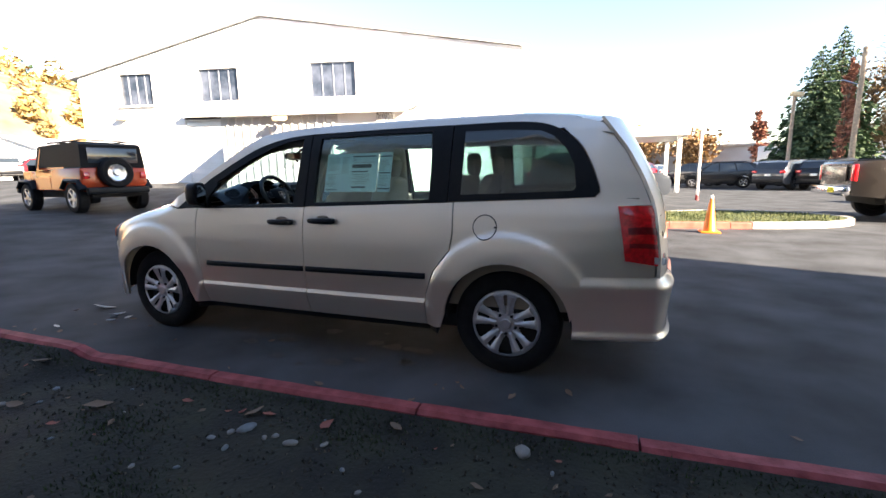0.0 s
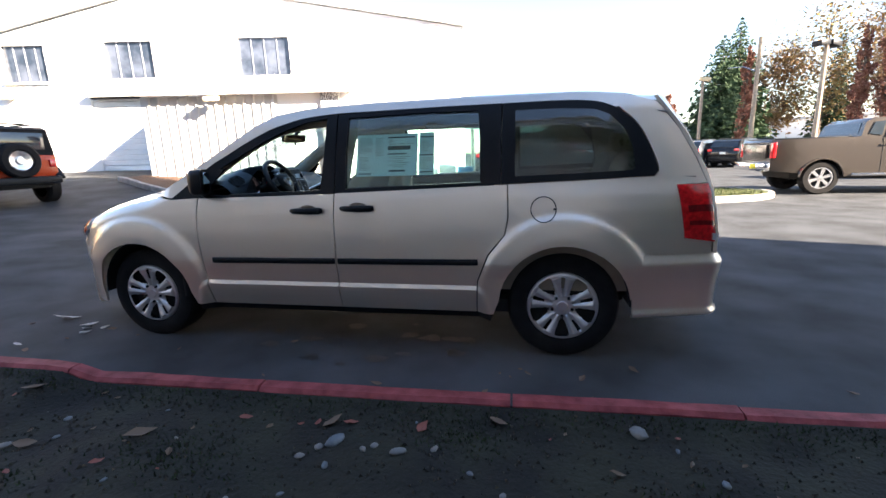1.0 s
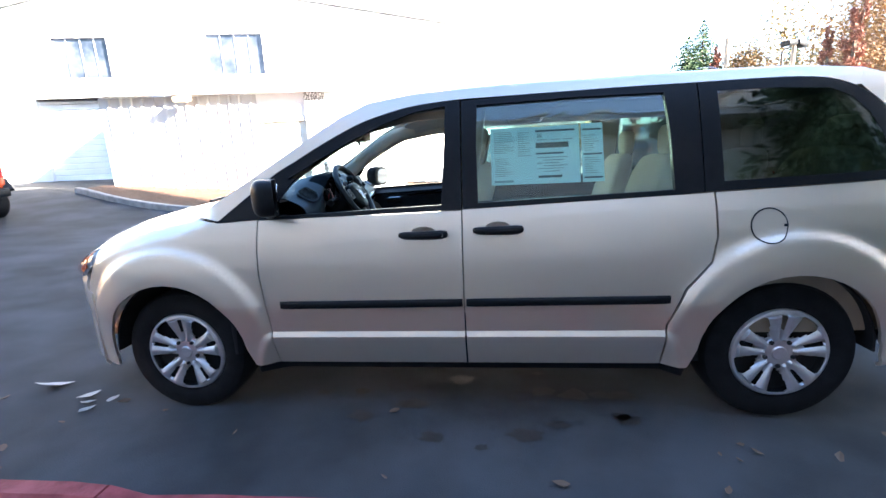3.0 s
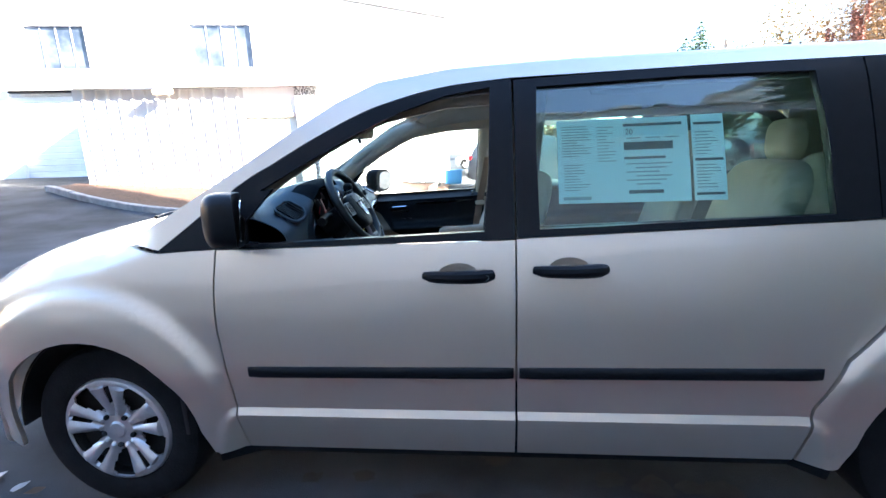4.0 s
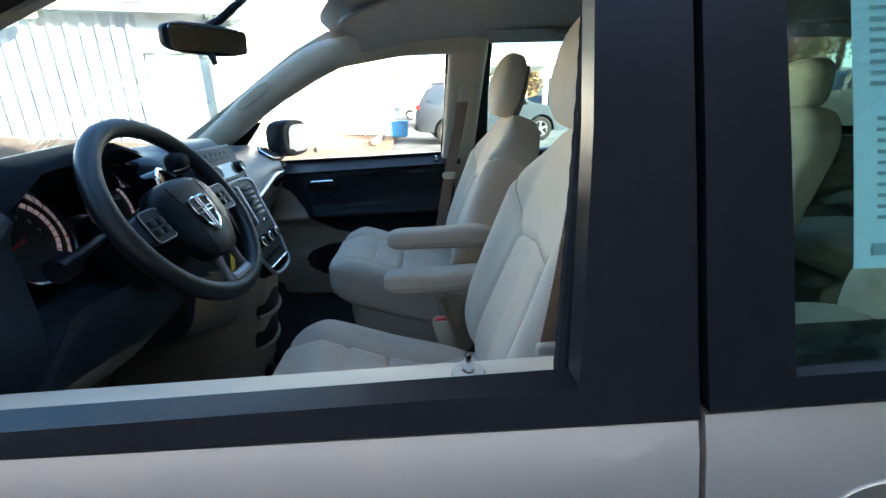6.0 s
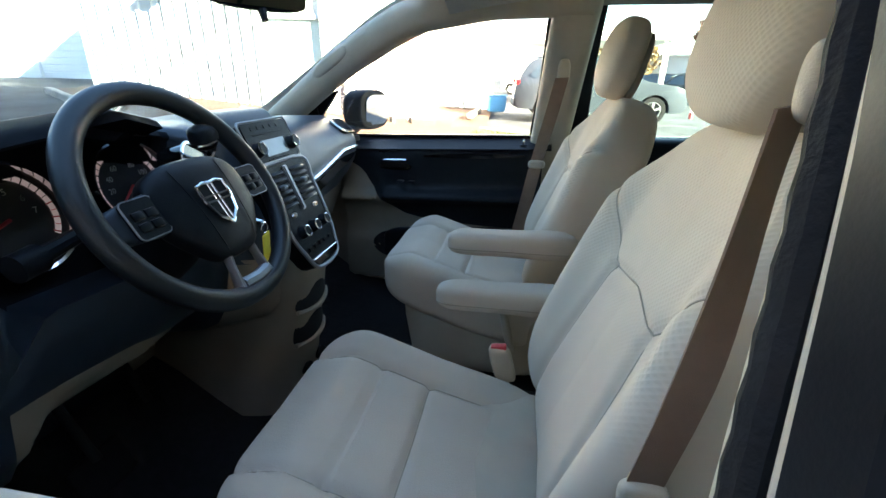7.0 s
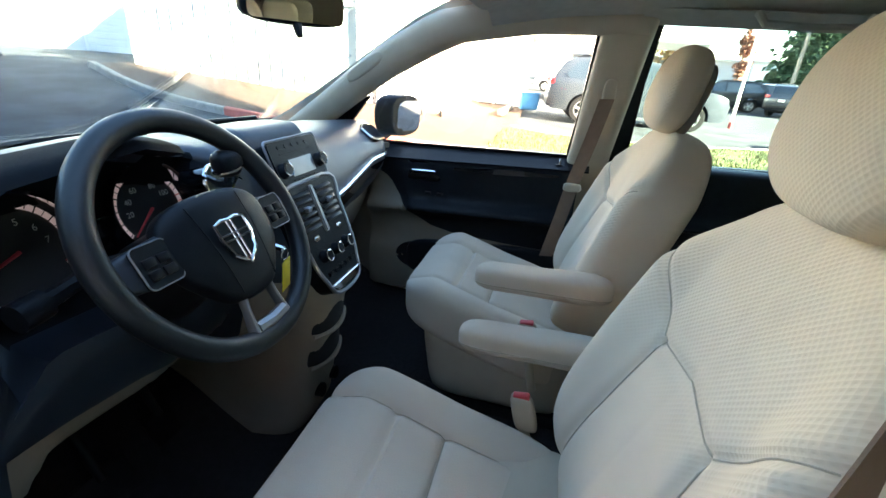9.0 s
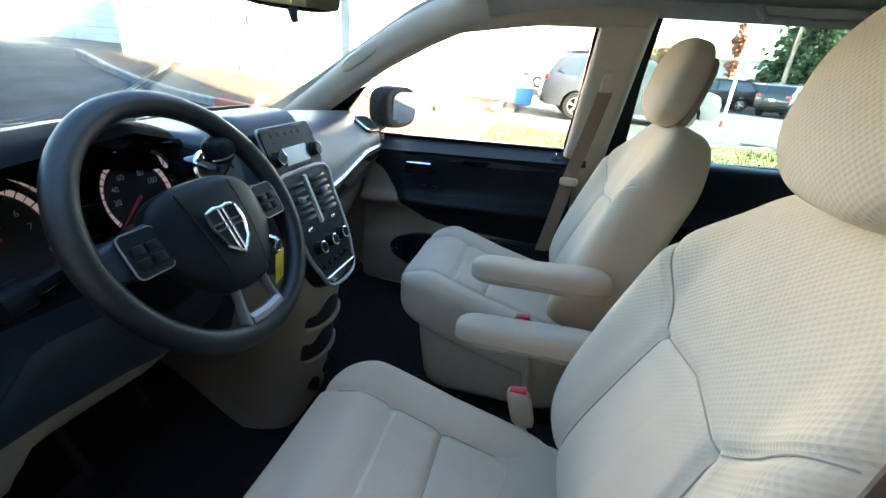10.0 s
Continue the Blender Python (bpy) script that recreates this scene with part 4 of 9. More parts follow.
# ---------------------------------------------------------------- cabin of the minivan
def cloth(name, col, dots=0.0):
    """Woven seat cloth with a fine raised weave."""
    m = mat(name, col, 0.95, 0, 0.05, 5, spec=0.15)
    n, l = m.node_tree.nodes, m.node_tree.links
    tc = n.new("ShaderNodeTexCoord")
    vo = n.new("ShaderNodeTexVoronoi")
    vo.inputs["Scale"].default_value = 160 if dots else 420
    vo.inputs["Randomness"].default_value = 0.12 if dots else 0.7
    if dots:
        # dots in a diamond lattice on the upright faces
        mp = n.new("ShaderNodeMapping")
        mp.inputs["Rotation"].default_value = (radians(45), 0, 0)
        sc = n.new("ShaderNodeMapping")
        sc.inputs["Scale"].default_value = (0.0, 1.0, 1.0)
        l.new(tc.outputs["Object"], sc.inputs["Vector"])
        l.new(sc.outputs["Vector"], mp.inputs["Vector"])
        l.new(mp.outputs["Vector"], vo.inputs["Vector"])
        vo.inputs["Randomness"].default_value = 0.0
        ramp_node, mix = n.new("ShaderNodeMapRange"), n.new("ShaderNodeMix")
        mix.data_type, mix.blend_type = "RGBA", "MULTIPLY"
        mix.inputs["Factor"].default_value = 1.0
        ramp_node.inputs["From Min"].default_value, ramp_node.inputs["From Max"].default_value = 0.1, 0.55
        ramp_node.inputs["To Min"].default_value, ramp_node.inputs["To Max"].default_value = 0.93, 1.0
        l.new(vo.outputs["Distance"], ramp_node.inputs["Value"])
        l.new(n["Color Ramp"].outputs["Color"], mix.inputs["A"])
        l.new(ramp_node.outputs["Result"], mix.inputs["B"])
        l.new(mix.outputs["Result"], n["Principled BSDF"].inputs["Base Color"])
        # the dotted cloth covers the upper front of a backrest, above its seam
        geo, sep, sepn, hi, fr, both = (n.new("ShaderNode" + k) for k in ("TexCoord", "SeparateXYZ", "SeparateXYZ", "MapRange", "MapRange", "Math"))
        l.new(geo.outputs["Object"], sep.inputs[0])
        l.new(geo.outputs["Normal"], sepn.inputs[0])
        hi.inputs["From Min"].default_value, hi.inputs["From Max"].default_value = 1.0, 1.12
        fr.inputs["From Min"].default_value, fr.inputs["From Max"].default_value = -0.25, -0.5
        l.new(sep.outputs["Z"], hi.inputs["Value"])
        l.new(sepn.outputs["X"], fr.inputs["Value"])
        both.operation = "MULTIPLY"
        l.new(hi.outputs["Result"], both.inputs[0])
        l.new(fr.outputs["Result"], both.inputs[1])
        l.new(both.outputs[0], mix.inputs["Factor"])
    else:
        l.new(tc.outputs["Object"], vo.inputs["Vector"])
    bp = n.new("ShaderNodeBump")
    bp.inputs["Strength"].default_value, bp.inputs["Distance"].default_value = (0.6, 0.003) if dots else (0.35, 0.002)
    l.new(vo.outputs["Distance"], bp.inputs["Height"])
    if dots:
        soft = n.new("ShaderNodeMath")
        soft.operation = "MULTIPLY"
        soft.inputs[1].default_value = 0.35
        l.new(both.outputs[0], soft.inputs[0])
        l.new(soft.outputs[0], bp.inputs["Strength"])
    l.new(bp.outputs["Normal"], n["Principled BSDF"].inputs["Normal"])
    return m


M_CLOTH = cloth("light beige seat cloth", (0.61, 0.50, 0.385), 1)
M_CLOTH2 = cloth("smooth beige seat cloth", (0.56, 0.465, 0.37))
M_BEIGE = mat("beige cabin plastic", (0.46, 0.385, 0.295), 0.6, 0, 0.05, 10, bump=0.12, bscale=500)
M_BEIGED = mat("taupe lower dash plastic", (0.27, 0.225, 0.175), 0.65, 0, 0.06, 10, bump=0.15, bscale=450)
M_HEADLINER = mat("grey headliner felt", (0.42, 0.40, 0.37), 0.95, 0, 0.05, 30, bump=0.2, bscale=600)
# Black vinyl; the sky's blue sheen is put into its base colour.
M_DASH = mat("blue-tinged dash vinyl", (0.019, 0.029, 0.042), 0.42, 0, 0.1, 25, bump=0.08, bscale=650, spec=0.5)
M_HOOD = mat("matt black cluster hood", (0.010, 0.011, 0.013), 0.85, 0, 0.1, 25, bump=0.15, bscale=650, spec=0.06)
M_GLOSS = mat("gloss black trim", (0.008, 0.008, 0.009), 0.08, 0, 0.1, 10, coat=0.6)
M_CARPET = mat("black carpet", (0.012, 0.012, 0.014), 1.0, 0, 0.3, 60, bump=0.8, bscale=500)
M_BELT = mat("brown-beige belt webbing", (0.22, 0.14, 0.098), 0.8, 0, 0.05, 40, bump=0.3, bscale=900)
M_LEATHER = mat("black steering wheel rubber", (0.007, 0.009, 0.011), 0.42, 0, 0.1, 30, bump=0.10, bscale=900)
M_SEAM = mat("beige seam thread", (0.36, 0.31, 0.245), 0.9, 0, 0.1, 60)
M_RED = mat("red plastic", (0.62, 0.05, 0.06), 0.4, 0, 0.05, 30)
M_YELLOW = mat("yellow paper tag", (0.75, 0.62, 0.05), 0.8, 0, 0.08, 30)
M_DIAL = mat("dial face", (0.02, 0.02, 0.022), 0.6, 0, 0.1, 30)
M_DIALRING = mat("pale dial ring with glow", (0.85, 0.72, 0.72), 0.7, 0, 0.1, 30)
# Faint glow added to brighten the scale inside the shaded cluster.
M_DIALRING.node_tree.nodes["Principled BSDF"].inputs["Emission Color"].default_value = (1.0, 0.80, 0.82, 1)
M_DIALRING.node_tree.nodes["Principled BSDF"].inputs["Emission Strength"].default_value = 0.008
M_SCREEN = mat("grey radio display", (0.20, 0.23, 0.22), 0.12, 0, 0.15, 12, coat=0.5)
M_PRINT = mat("pale print", (0.72, 0.72, 0.7), 0.7, 0, 0.02, 5)


def softbox(bm, half, power, deform, div=20, mi=0):
    """A rounded block: each point (u, v, w) of it, all within -1..1, goes through deform to its place."""
    seen = {}

    def vert(p):
        key = tuple(round(c, 5) for c in p)
        if key not in seen:
            d = sum(abs(c) ** power for c in p) ** (1 / power)
            seen[key] = bm.verts.new(deform(*(c / d for c in p)))
        return seen[key]
    steps = [-1 + 2 * i / div for i in range(div + 1)]
    for ax in range(3):
        for s in (-1, 1):
            for i in range(div):
                for j in range(div):
                    q = []
                    for a, b in ((i, j), (i + 1, j), (i + 1, j + 1), (i, j + 1)):
                        p = [0, 0, 0]
                        p[ax], p[(ax + 1) % 3], p[(ax + 2) % 3] = s, steps[a], steps[b]
                        q.append(vert(p))
                    bm.faces.new(q).material_index = mi


def groove(d, w=0.012, depth=0.006):
    return -depth * math.exp(-(d / w) ** 2)


def step(a, b, x):
    t = max(0.0, min(1.0, (x - a) / (b - a)))
    return t * t * (3 - 2 * t)


def front_seat(yc, dx, inner, label, arm=True, lift=-0.075, bx=0.0):
    """A bucket seat facing the nose. inner: the sign of y on which its armrest hangs."""
    cz = 0.735
    base = Vector((-0.29 + dx, yc, cz))

    def cushion(u, v, w):
        # u across, v to the nose, w up
        hw = 0.255
        y = hw * u
        x = -0.265 * v
        z = 0.085 * w
        if w > 0:
            z += 0.022 * step(0.55, 0.9, abs(u)) * w - 0.012 * (1 - abs(u)) * w
            z -= 0.04 * step(0.6, 1.0, v) * w
            z += groove(abs(abs(u) - 0.59) * hw, 0.008, 0.011)
            if abs(u) < 0.6:
                z += groove(abs(v - 0.42) * 0.265, 0.007, 0.010) + groove(abs(v - 0.03) * 0.265, 0.007, 0.010)
        return base + Vector((x, y, z + 0.015 * v + lift + (0.075 if v > 0 else 0.055) * v))
    bm = bmesh.new()
    softbox(bm, 1, 5.5, cushion, 64)
    seat = part("front_seat", bm, [M_CLOTH2, M_CLOTH], VAN, label)
    def top(u, v, p=5.5):
        return cushion(u, v, (1 - abs(u) ** p - abs(v) ** p) ** (1 / p)) + Vector((0, 0, 0.0014))
    lines = [[top(lerp(-0.57, 0.57, i / 24), v) for i in range(25)] for v in (0.42, 0.03)] + [[top(s * 0.59, lerp(-0.9, 0.88, i / 40)) for i in range(41)] for s in (-1, 1)]
    for pts in lines:
        bm = bmesh.new()
        tube(bm, pts, 0.0011, 5)
        part("seam", bm, M_SEAM, seat)
    # backrest
    lean = radians(20.5)
    up, fw = Vector((math.sin(lean), 0, math.cos(lean))), Vector((-math.cos(lean), 0, math.sin(lean)))
    bc = Vector((0.068 + dx + bx, yc, 1.012))

    def back(u, v, w):
        hw = 0.262 * (1 - 0.10 * step(-0.2, 0.75, v) - 0.20 * step(0.55, 1.0, v) - 0.05 * step(-0.5, -1, v))
        y = hw * u
        d = 0.075 * w
        if w > 0:
            bol = step(0.52, 0.95, abs(u)) * (1 - step(0.35, 0.85, v))
            d += 0.048 * bol * w - 0.012 * (1 - abs(u)) * w
            uu = abs(u)
            if v < 0.12:
                d += groove((uu - lerp(0.60, 0.44, (v + 1) / 1.12)) * hw, 0.012, 0.010)
            else:
                d += groove((uu - lerp(0.44, 1.0, (v - 0.12) / 0.45)) * hw, 0.012, 0.008)
            if uu < 0.45:
                d += groove((v - 0.164 + 0.10 * uu) * 0.3, 0.010, 0.007)
        else:
            d -= 0.015 * (1 - u * u) * step(-1, 0.5, -v)
        s = 0.305 * v
        return bc + Vector((0, y, 0)) + up * (s - 0.02 * (u * u) * max(0, v)) + fw * d
    bm = bmesh.new()
    softbox(bm, 1, 5.0, back, 110)
    part("backrest", bm, M_CLOTH, seat, "light beige cloth backrest")
    def face(u, v, p=5.0):
        return back(u, v, max(0.0, 1 - abs(u) ** p - abs(v) ** p) ** (1 / p)) + fw * 0.0014
    lines = []
    for s in (-1, 1):
        lines.append([face(s * lerp(0.60, 0.44, (v + 1) / 1.12), v) for v in (lerp(-0.88, 0.12, i / 30) for i in range(31))])
        lines.append([face(s * lerp(0.44, 0.93, k / 20), 0.12 + 0.45 * (lerp(0.44, 0.93, k / 20) - 0.44) / 0.56) for k in range(21)])
    lines.append([face(lerp(-0.44, 0.44, k / 24), 0.12 - 0.10 * abs(lerp(-0.44, 0.44, k / 24)) + 0.044) for k in range(25)])
    for pts in lines:
        bm = bmesh.new()
        tube(bm, pts, 0.0011, 5)
        part("seam", bm, M_SEAM, seat)
    hc = Vector((0.120 + dx + 0.8 * bx, yc, 1.400))

    def head(u, v, w):
        y = 0.132 * u * (1 - 0.14 * step(0.2, 1, v) - 0.16 * step(-0.3, -1, v))
        d = 0.043 * w + (0.010 * (1 - v * v) if w > 0 else 0)
        lean2 = radians(13)
        u2, f2 = Vector((math.sin(lean2), 0, math.cos(lean2))), Vector((-math.cos(lean2), 0, math.sin(lean2)))
        return hc + Vector((0, y, 0)) + u2 * (0.106 * v) + f2 * d
    bm = bmesh.new()
    softbox(bm, 1, 3.4, head, 26)
    part("headrest", bm, M_CLOTH, seat, "beige cloth headrest")
    bm = bmesh.new()

    def shell(u, v, w):
        return head(0.86 * u, 0.86 * v - 0.06, -0.55) + Vector((0.014 + 0.014 * w, 0, -0.012))
    softbox(bm, 1, 4.0, shell, 14)
    part("headrest_shell", bm, M_BEIGED, seat, "taupe plastic headrest shell")
    for s in (-1, 1):
        bm = bmesh.new()
        rod(bm, (0.140 + dx + bx, yc + s * 0.055, 1.22), (0.130 + dx + 0.8 * bx, yc + s * 0.055, 1.36), 0.007, n=8)
        part("headrest_post", bm, M_CHROME, seat)
    # plastic skirt
    bm = bmesh.new()

    def skirt(u, v, w):
        return Vector((-0.24 + dx, yc, 0.58)) + Vector((0.235 * v + 0.02 * w * v, 0.245 * u, 0.125 * w))
    softbox(bm, 1, 7, skirt, 12)
    part("seat_skirt", bm, M_BEIGE, seat, "beige plastic skirt")
    for s in (-1, 1):
        bm = bmesh.new()
        box(bm, (-0.24 + dx, yc + s * 0.2, 0.435), (0.5, 0.05, 0.05), 0.01)
        part("seat_rail", bm, M_PLASTIC, seat)
    if arm:
        ya = yc + inner * 0.325
        az = 0.872 if yc < 1 else 0.950

        def armrest(u, v, w):
            return Vector((-0.155 + dx, ya, az)) + Vector((-0.165 * v, 0.036 * u * (1 + 0.06 * w), 0.031 * w * (1 + 0.25 * step(0.2, -1, v)) - 0.004 * v + 0.006 * step(0.3, 1.0, v) * w))
        bm = bmesh.new()
        softbox(bm, 1, 3.6, armrest, 16)
        arm_ob = part("armrest", bm, M_CLOTH2, seat, "padded beige armrest folded down")
        bm = bmesh.new()
        loop = [armrest(math.copysign(abs(math.cos(a)) ** 0.5, math.cos(a)) * 0.985, math.copysign(abs(math.sin(a)) ** 0.5, math.sin(a)) * 0.985, -0.35) for a in (2 * math.pi * i / 48 for i in range(48))]
        tube(bm, loop, 0.0014, 5, closed=True)
        part("seam", bm, M_SEAM, arm_ob)
        bm = bmesh.new()
        rod(bm, (-0.03 + dx, yc + inner * 0.25, az - 0.01), (-0.03 + dx, yc + inner * 0.31, az - 0.01), 0.03)
        part("armrest_hinge", bm, M_BEIGE, seat)
    return seat


front_seat(0.595, 0.0, 1, "beige cloth driver's seat")
front_seat(1.40, 0.0, -1, "beige cloth passenger seat", lift=-0.04, bx=-0.02)


def rear_seat(yc, xc, w, tall=True):
    def cushion(u, v, ww):
        return Vector((xc - 0.25, yc, 0.74)) + Vector((-0.24 * v, w * u, 0.08 * ww + groove((abs(u) - 0.6) * w)))
    bm = bmesh.new()
    softbox(bm, 1, 5, cushion, 14)
    seat = part("rear_seat", bm, M_CLOTH2, VAN, "beige cloth rear seat")

    def back(u, v, ww):
        return Vector((xc + 0.07 + 0.09 * v, yc, 1.02)) + Vector((-0.065 * ww, w * u * (1 - 0.12 * step(0.5, 1, v)), 0.29 * v)) + Vector((groove((abs(u) - 0.55) * w, 0.012, -0.006 if ww > 0 else 0), 0, 0))
    bm = bmesh.new()
    softbox(bm, 1, 5, back, 18)
    part("backrest", bm, M_CLOTH, seat)

    def head(u, v, ww):
        return Vector((xc + 0.20, yc, 1.385)) + Vector((-0.042 * ww, 0.095 * u, 0.085 * v))
    bm = bmesh.new()
    softbox(bm, 1, 3.4, head, 12)
    part("headrest", bm, M_CLOTH, seat)
    bm = bmesh.new()
    box(bm, (xc - 0.2, yc, 0.55), (0.42, 1.7 * w, 0.26), 0.03)
    part("seat_base", bm, M_BEIGED, seat)


rear_seat(0.60, 0.98, 0.25)
rear_seat(1.40, 0.98, 0.25)
rear_seat(0.58, 1.85, 0.30)
rear_seat(1.42, 1.85, 0.30)

# ---- dashboard: a skin through stations across the car
DASH = [
    (0.085, [(-1.24, 1.13), (-1.10, 1.165), (-0.96, 1.185), (-0.86, 1.175), (-0.775, 1.13), (-0.76, 1.07), (-0.775, 1.00), (-0.80, 0.95)]),
    (0.24, [(-1.27, 1.135), (-1.10, 1.185), (-0.96, 1.21), (-0.85, 1.205), (-0.765, 1.15), (-0.75, 1.08), (-0.76, 1.01), (-0.79, 0.95)]),
    (0.36, [(-1.30, 1.14), (-1.12, 1.195), (-0.97, 1.235), (-0.85, 1.25), (-0.765, 1.215), (-0.775, 1.17), (-0.77, 1.04), (-0.79, 0.95)]),
    (0.42, [(-1.32, 1.14), (-1.13, 1.20), (-0.97, 1.25), (-0.84, 1.275), (-0.76, 1.265), (-0.87, 1.235), (-0.89, 1.07), (-0.77, 1.03)]),
    (0.60, [(-1.36, 1.14), (-1.14, 1.205), (-0.97, 1.26), (-0.83, 1.29), (-0.755, 1.285), (-0.87, 1.255), (-0.89, 1.07), (-0.765, 1.02)]),
    (0.685, [(-1.37, 1.14), (-1.14, 1.21), (-0.97, 1.255), (-0.84, 1.275), (-0.772, 1.262), (-0.87, 1.235), (-0.89, 1.07), (-0.765, 1.03)]),
    (0.715, [(-1.375, 1.14), (-1.14, 1.21), (-0.97, 1.250), (-0.875, 1.255), (-0.835, 1.245), (-0.87, 1.228), (-0.89, 1.07), (-0.765, 1.03)]),
    (0.765, [(-1.38, 1.14), (-1.14, 1.21), (-0.97, 1.248), (-0.885, 1.250), (-0.850, 1.235), (-0.87, 1.220), (-0.89, 1.07), (-0.765, 1.03)]),
    (0.795, [(-1.39, 1.14), (-1.15, 1.205), (-0.97, 1.24), (-0.85, 1.245), (-0.80, 1.225), (-0.79, 1.18), (-0.77, 1.04), (-0.79, 0.95)]),
    (0.86, [(-1.40, 1.14), (-1.15, 1.205), (-0.97, 1.24), (-0.86, 1.25), (-0.81, 1.235), (-0.79, 1.18), (-0.755, 1.04), (-0.74, 0.93)]),
    (0.90, [(-1.40, 1.14), (-1.15, 1.21), (-0.97, 1.25), (-0.86, 1.262), (-0.815, 1.252), (-0.785, 1.19), (-0.735, 1.04), (-0.70, 0.93)]),
    (1.10, [(-1.40, 1.14), (-1.15, 1.21), (-0.97, 1.25), (-0.86, 1.262), (-0.815, 1.252), (-0.785, 1.19), (-0.735, 1.04), (-0.70, 0.93)]),
    (1.14, [(-1.39, 1.14), (-1.15, 1.205), (-0.97, 1.235), (-0.88, 1.225), (-0.81, 1.15), (-0.775, 1.03), (-0.785, 0.98), (-0.80, 0.93)]),
    (1.30, [(-1.37, 1.14), (-1.14, 1.20), (-0.98, 1.22), (-0.88, 1.195), (-0.82, 1.125), (-0.79, 1.04), (-0.82, 0.97), (-0.87, 0.90)]),
    (1.60, [(-1.310, 1.14), (-1.129, 1.19), (-0.989, 1.20), (-0.920, 1.18), (-0.850, 1.13), (-0.830, 1.07), (-0.860, 0.99), (-0.920, 0.90)]),
    (1.80, [(-1.270, 1.135), (-1.117, 1.175), (-0.996, 1.185), (-0.945, 1.165), (-0.875, 1.12), (-0.855, 1.06), (-0.885, 0.98), (-0.955, 0.89)]),
    (1.915, [(-1.240, 1.13), (-1.120, 1.165), (-0.999, 1.175), (-0.965, 1.15), (-0.905, 1.10), (-0.895, 1.05), (-0.915, 0.98), (-0.975, 0.90)]),
]


def dash_xz(y, k):
    ys = [s[0] for s in DASH]
    return float(np.interp(y, ys, [s[1][k][0] for s in DASH])), float(np.interp(y, ys, [s[1][k][1] for s in DASH]))


bm = bmesh.new()
ys = sorted({round(s[0], 4) for s in DASH} | {round(0.085 + 0.03 * i, 4) for i in range(61)})
rows = []
for y in ys:
    prof = smooth_line([(*dash_xz(y, k), 0) for k in range(8)], 4)
    rows.append([bm.verts.new((p[0], y, p[1])) for p in prof])
for a, b in zip(rows, rows[1:]):
    for i in range(len(a) - 1):
        bm.faces.new((a[i], a[i + 1], b[i + 1], b[i]))
for f in bm.faces:
    q = f.calc_center_median()
    if 0.37 < q.y < 0.775 and -0.90 < q.x and q.z > 1.04 and (q.x > -0.845 or q.z < 1.24):
        f.material_index = 1
thicken(bm, -0.004)
dash = part("dashboard", bm, [M_DASH, M_HOOD], VAN, "black vinyl dashboard", angle=50)

# lower dash in taupe, glove box, console
bm = bmesh.new()


def ridge(y):
    return curve_at(y, [(0.085, 0.93), (0.40, 0.915), (0.55, 0.90), (0.66, 0.87), (0.74, 0.80), (0.80, 0.70)])


def split(line, levels, v):
    """A point of a falling line, v from 0 to 1, with even shares of v between the given heights."""
    cuts = [0.0]
    for z in levels:
        k = next((i for i in range(len(line) - 2, -1, -1) if line[i][1] > z), 0)
        d = line[k][1] - line[k + 1][1]
        cuts.append(max(cuts[-1] + 0.01, min(len(line) - 1.2, k + (line[k][1] - z) / d if d > 1e-6 else k)))
    cuts.append(len(line) - 1)
    n = len(cuts) - 1
    j = min(int(v * n + 1e-6), n - 1)
    i = lerp(cuts[j], cuts[j + 1], v * n - j)
    k = min(int(i), len(line) - 2)
    return lerp(line[k][0], line[k + 1][0], i - k), lerp(line[k][1], line[k + 1][1], i - k)


def low(u, v):
    y = lerp(0.085, 1.915, u)
    x0, z0 = dash_xz(y, 7)
    prof = [(x0 + 0.006, z0 + 0.01), (x0 - 0.005, z0 - 0.05), (x0 - 0.06, z0 - 0.17), (-1.05, 0.72), (-1.15, 0.55), (-1.2, 0.42)]
    x, z = split(smooth_line([(a, b, 0) for a, b in prof], 4), (ridge(y), ridge(y) - 0.09), v)
    return (x, y, z)


grid(bm, 90, 31, low)
for k, f in enumerate(bm.faces):
    if f.calc_center_median().y < 0.80 and (f.calc_center_median().y < 0.36 or not 10 <= k % 30 < 20):
        f.material_index = 1
thicken(bm, -0.004)
part("lower_dash", bm, [M_BEIGED, M_DASH], dash, "taupe plastic lower dash below a black knee panel")
bm = bmesh.new()


def console(u, v):
    # column below the stack, from the lower dash to the floor
    t = 2 * v - 1
    z = lerp(0.93, 0.43, u)
    w = curve_at(z, [(0.43, 0.125), (0.55, 0.12), (0.75, 0.115), (0.93, 0.125)])
    xf = curve_at(z, [(0.43, -0.755), (0.50, -0.722), (0.70, -0.688), (0.86, -0.660), (0.93, -0.672)])
    a = t * math.pi / 2
    c = abs(math.cos(a)) ** 0.35
    return (xf - (1 - c) * 0.5, 1.0 + w * math.copysign(abs(math.sin(a)) ** 0.5, t), z)


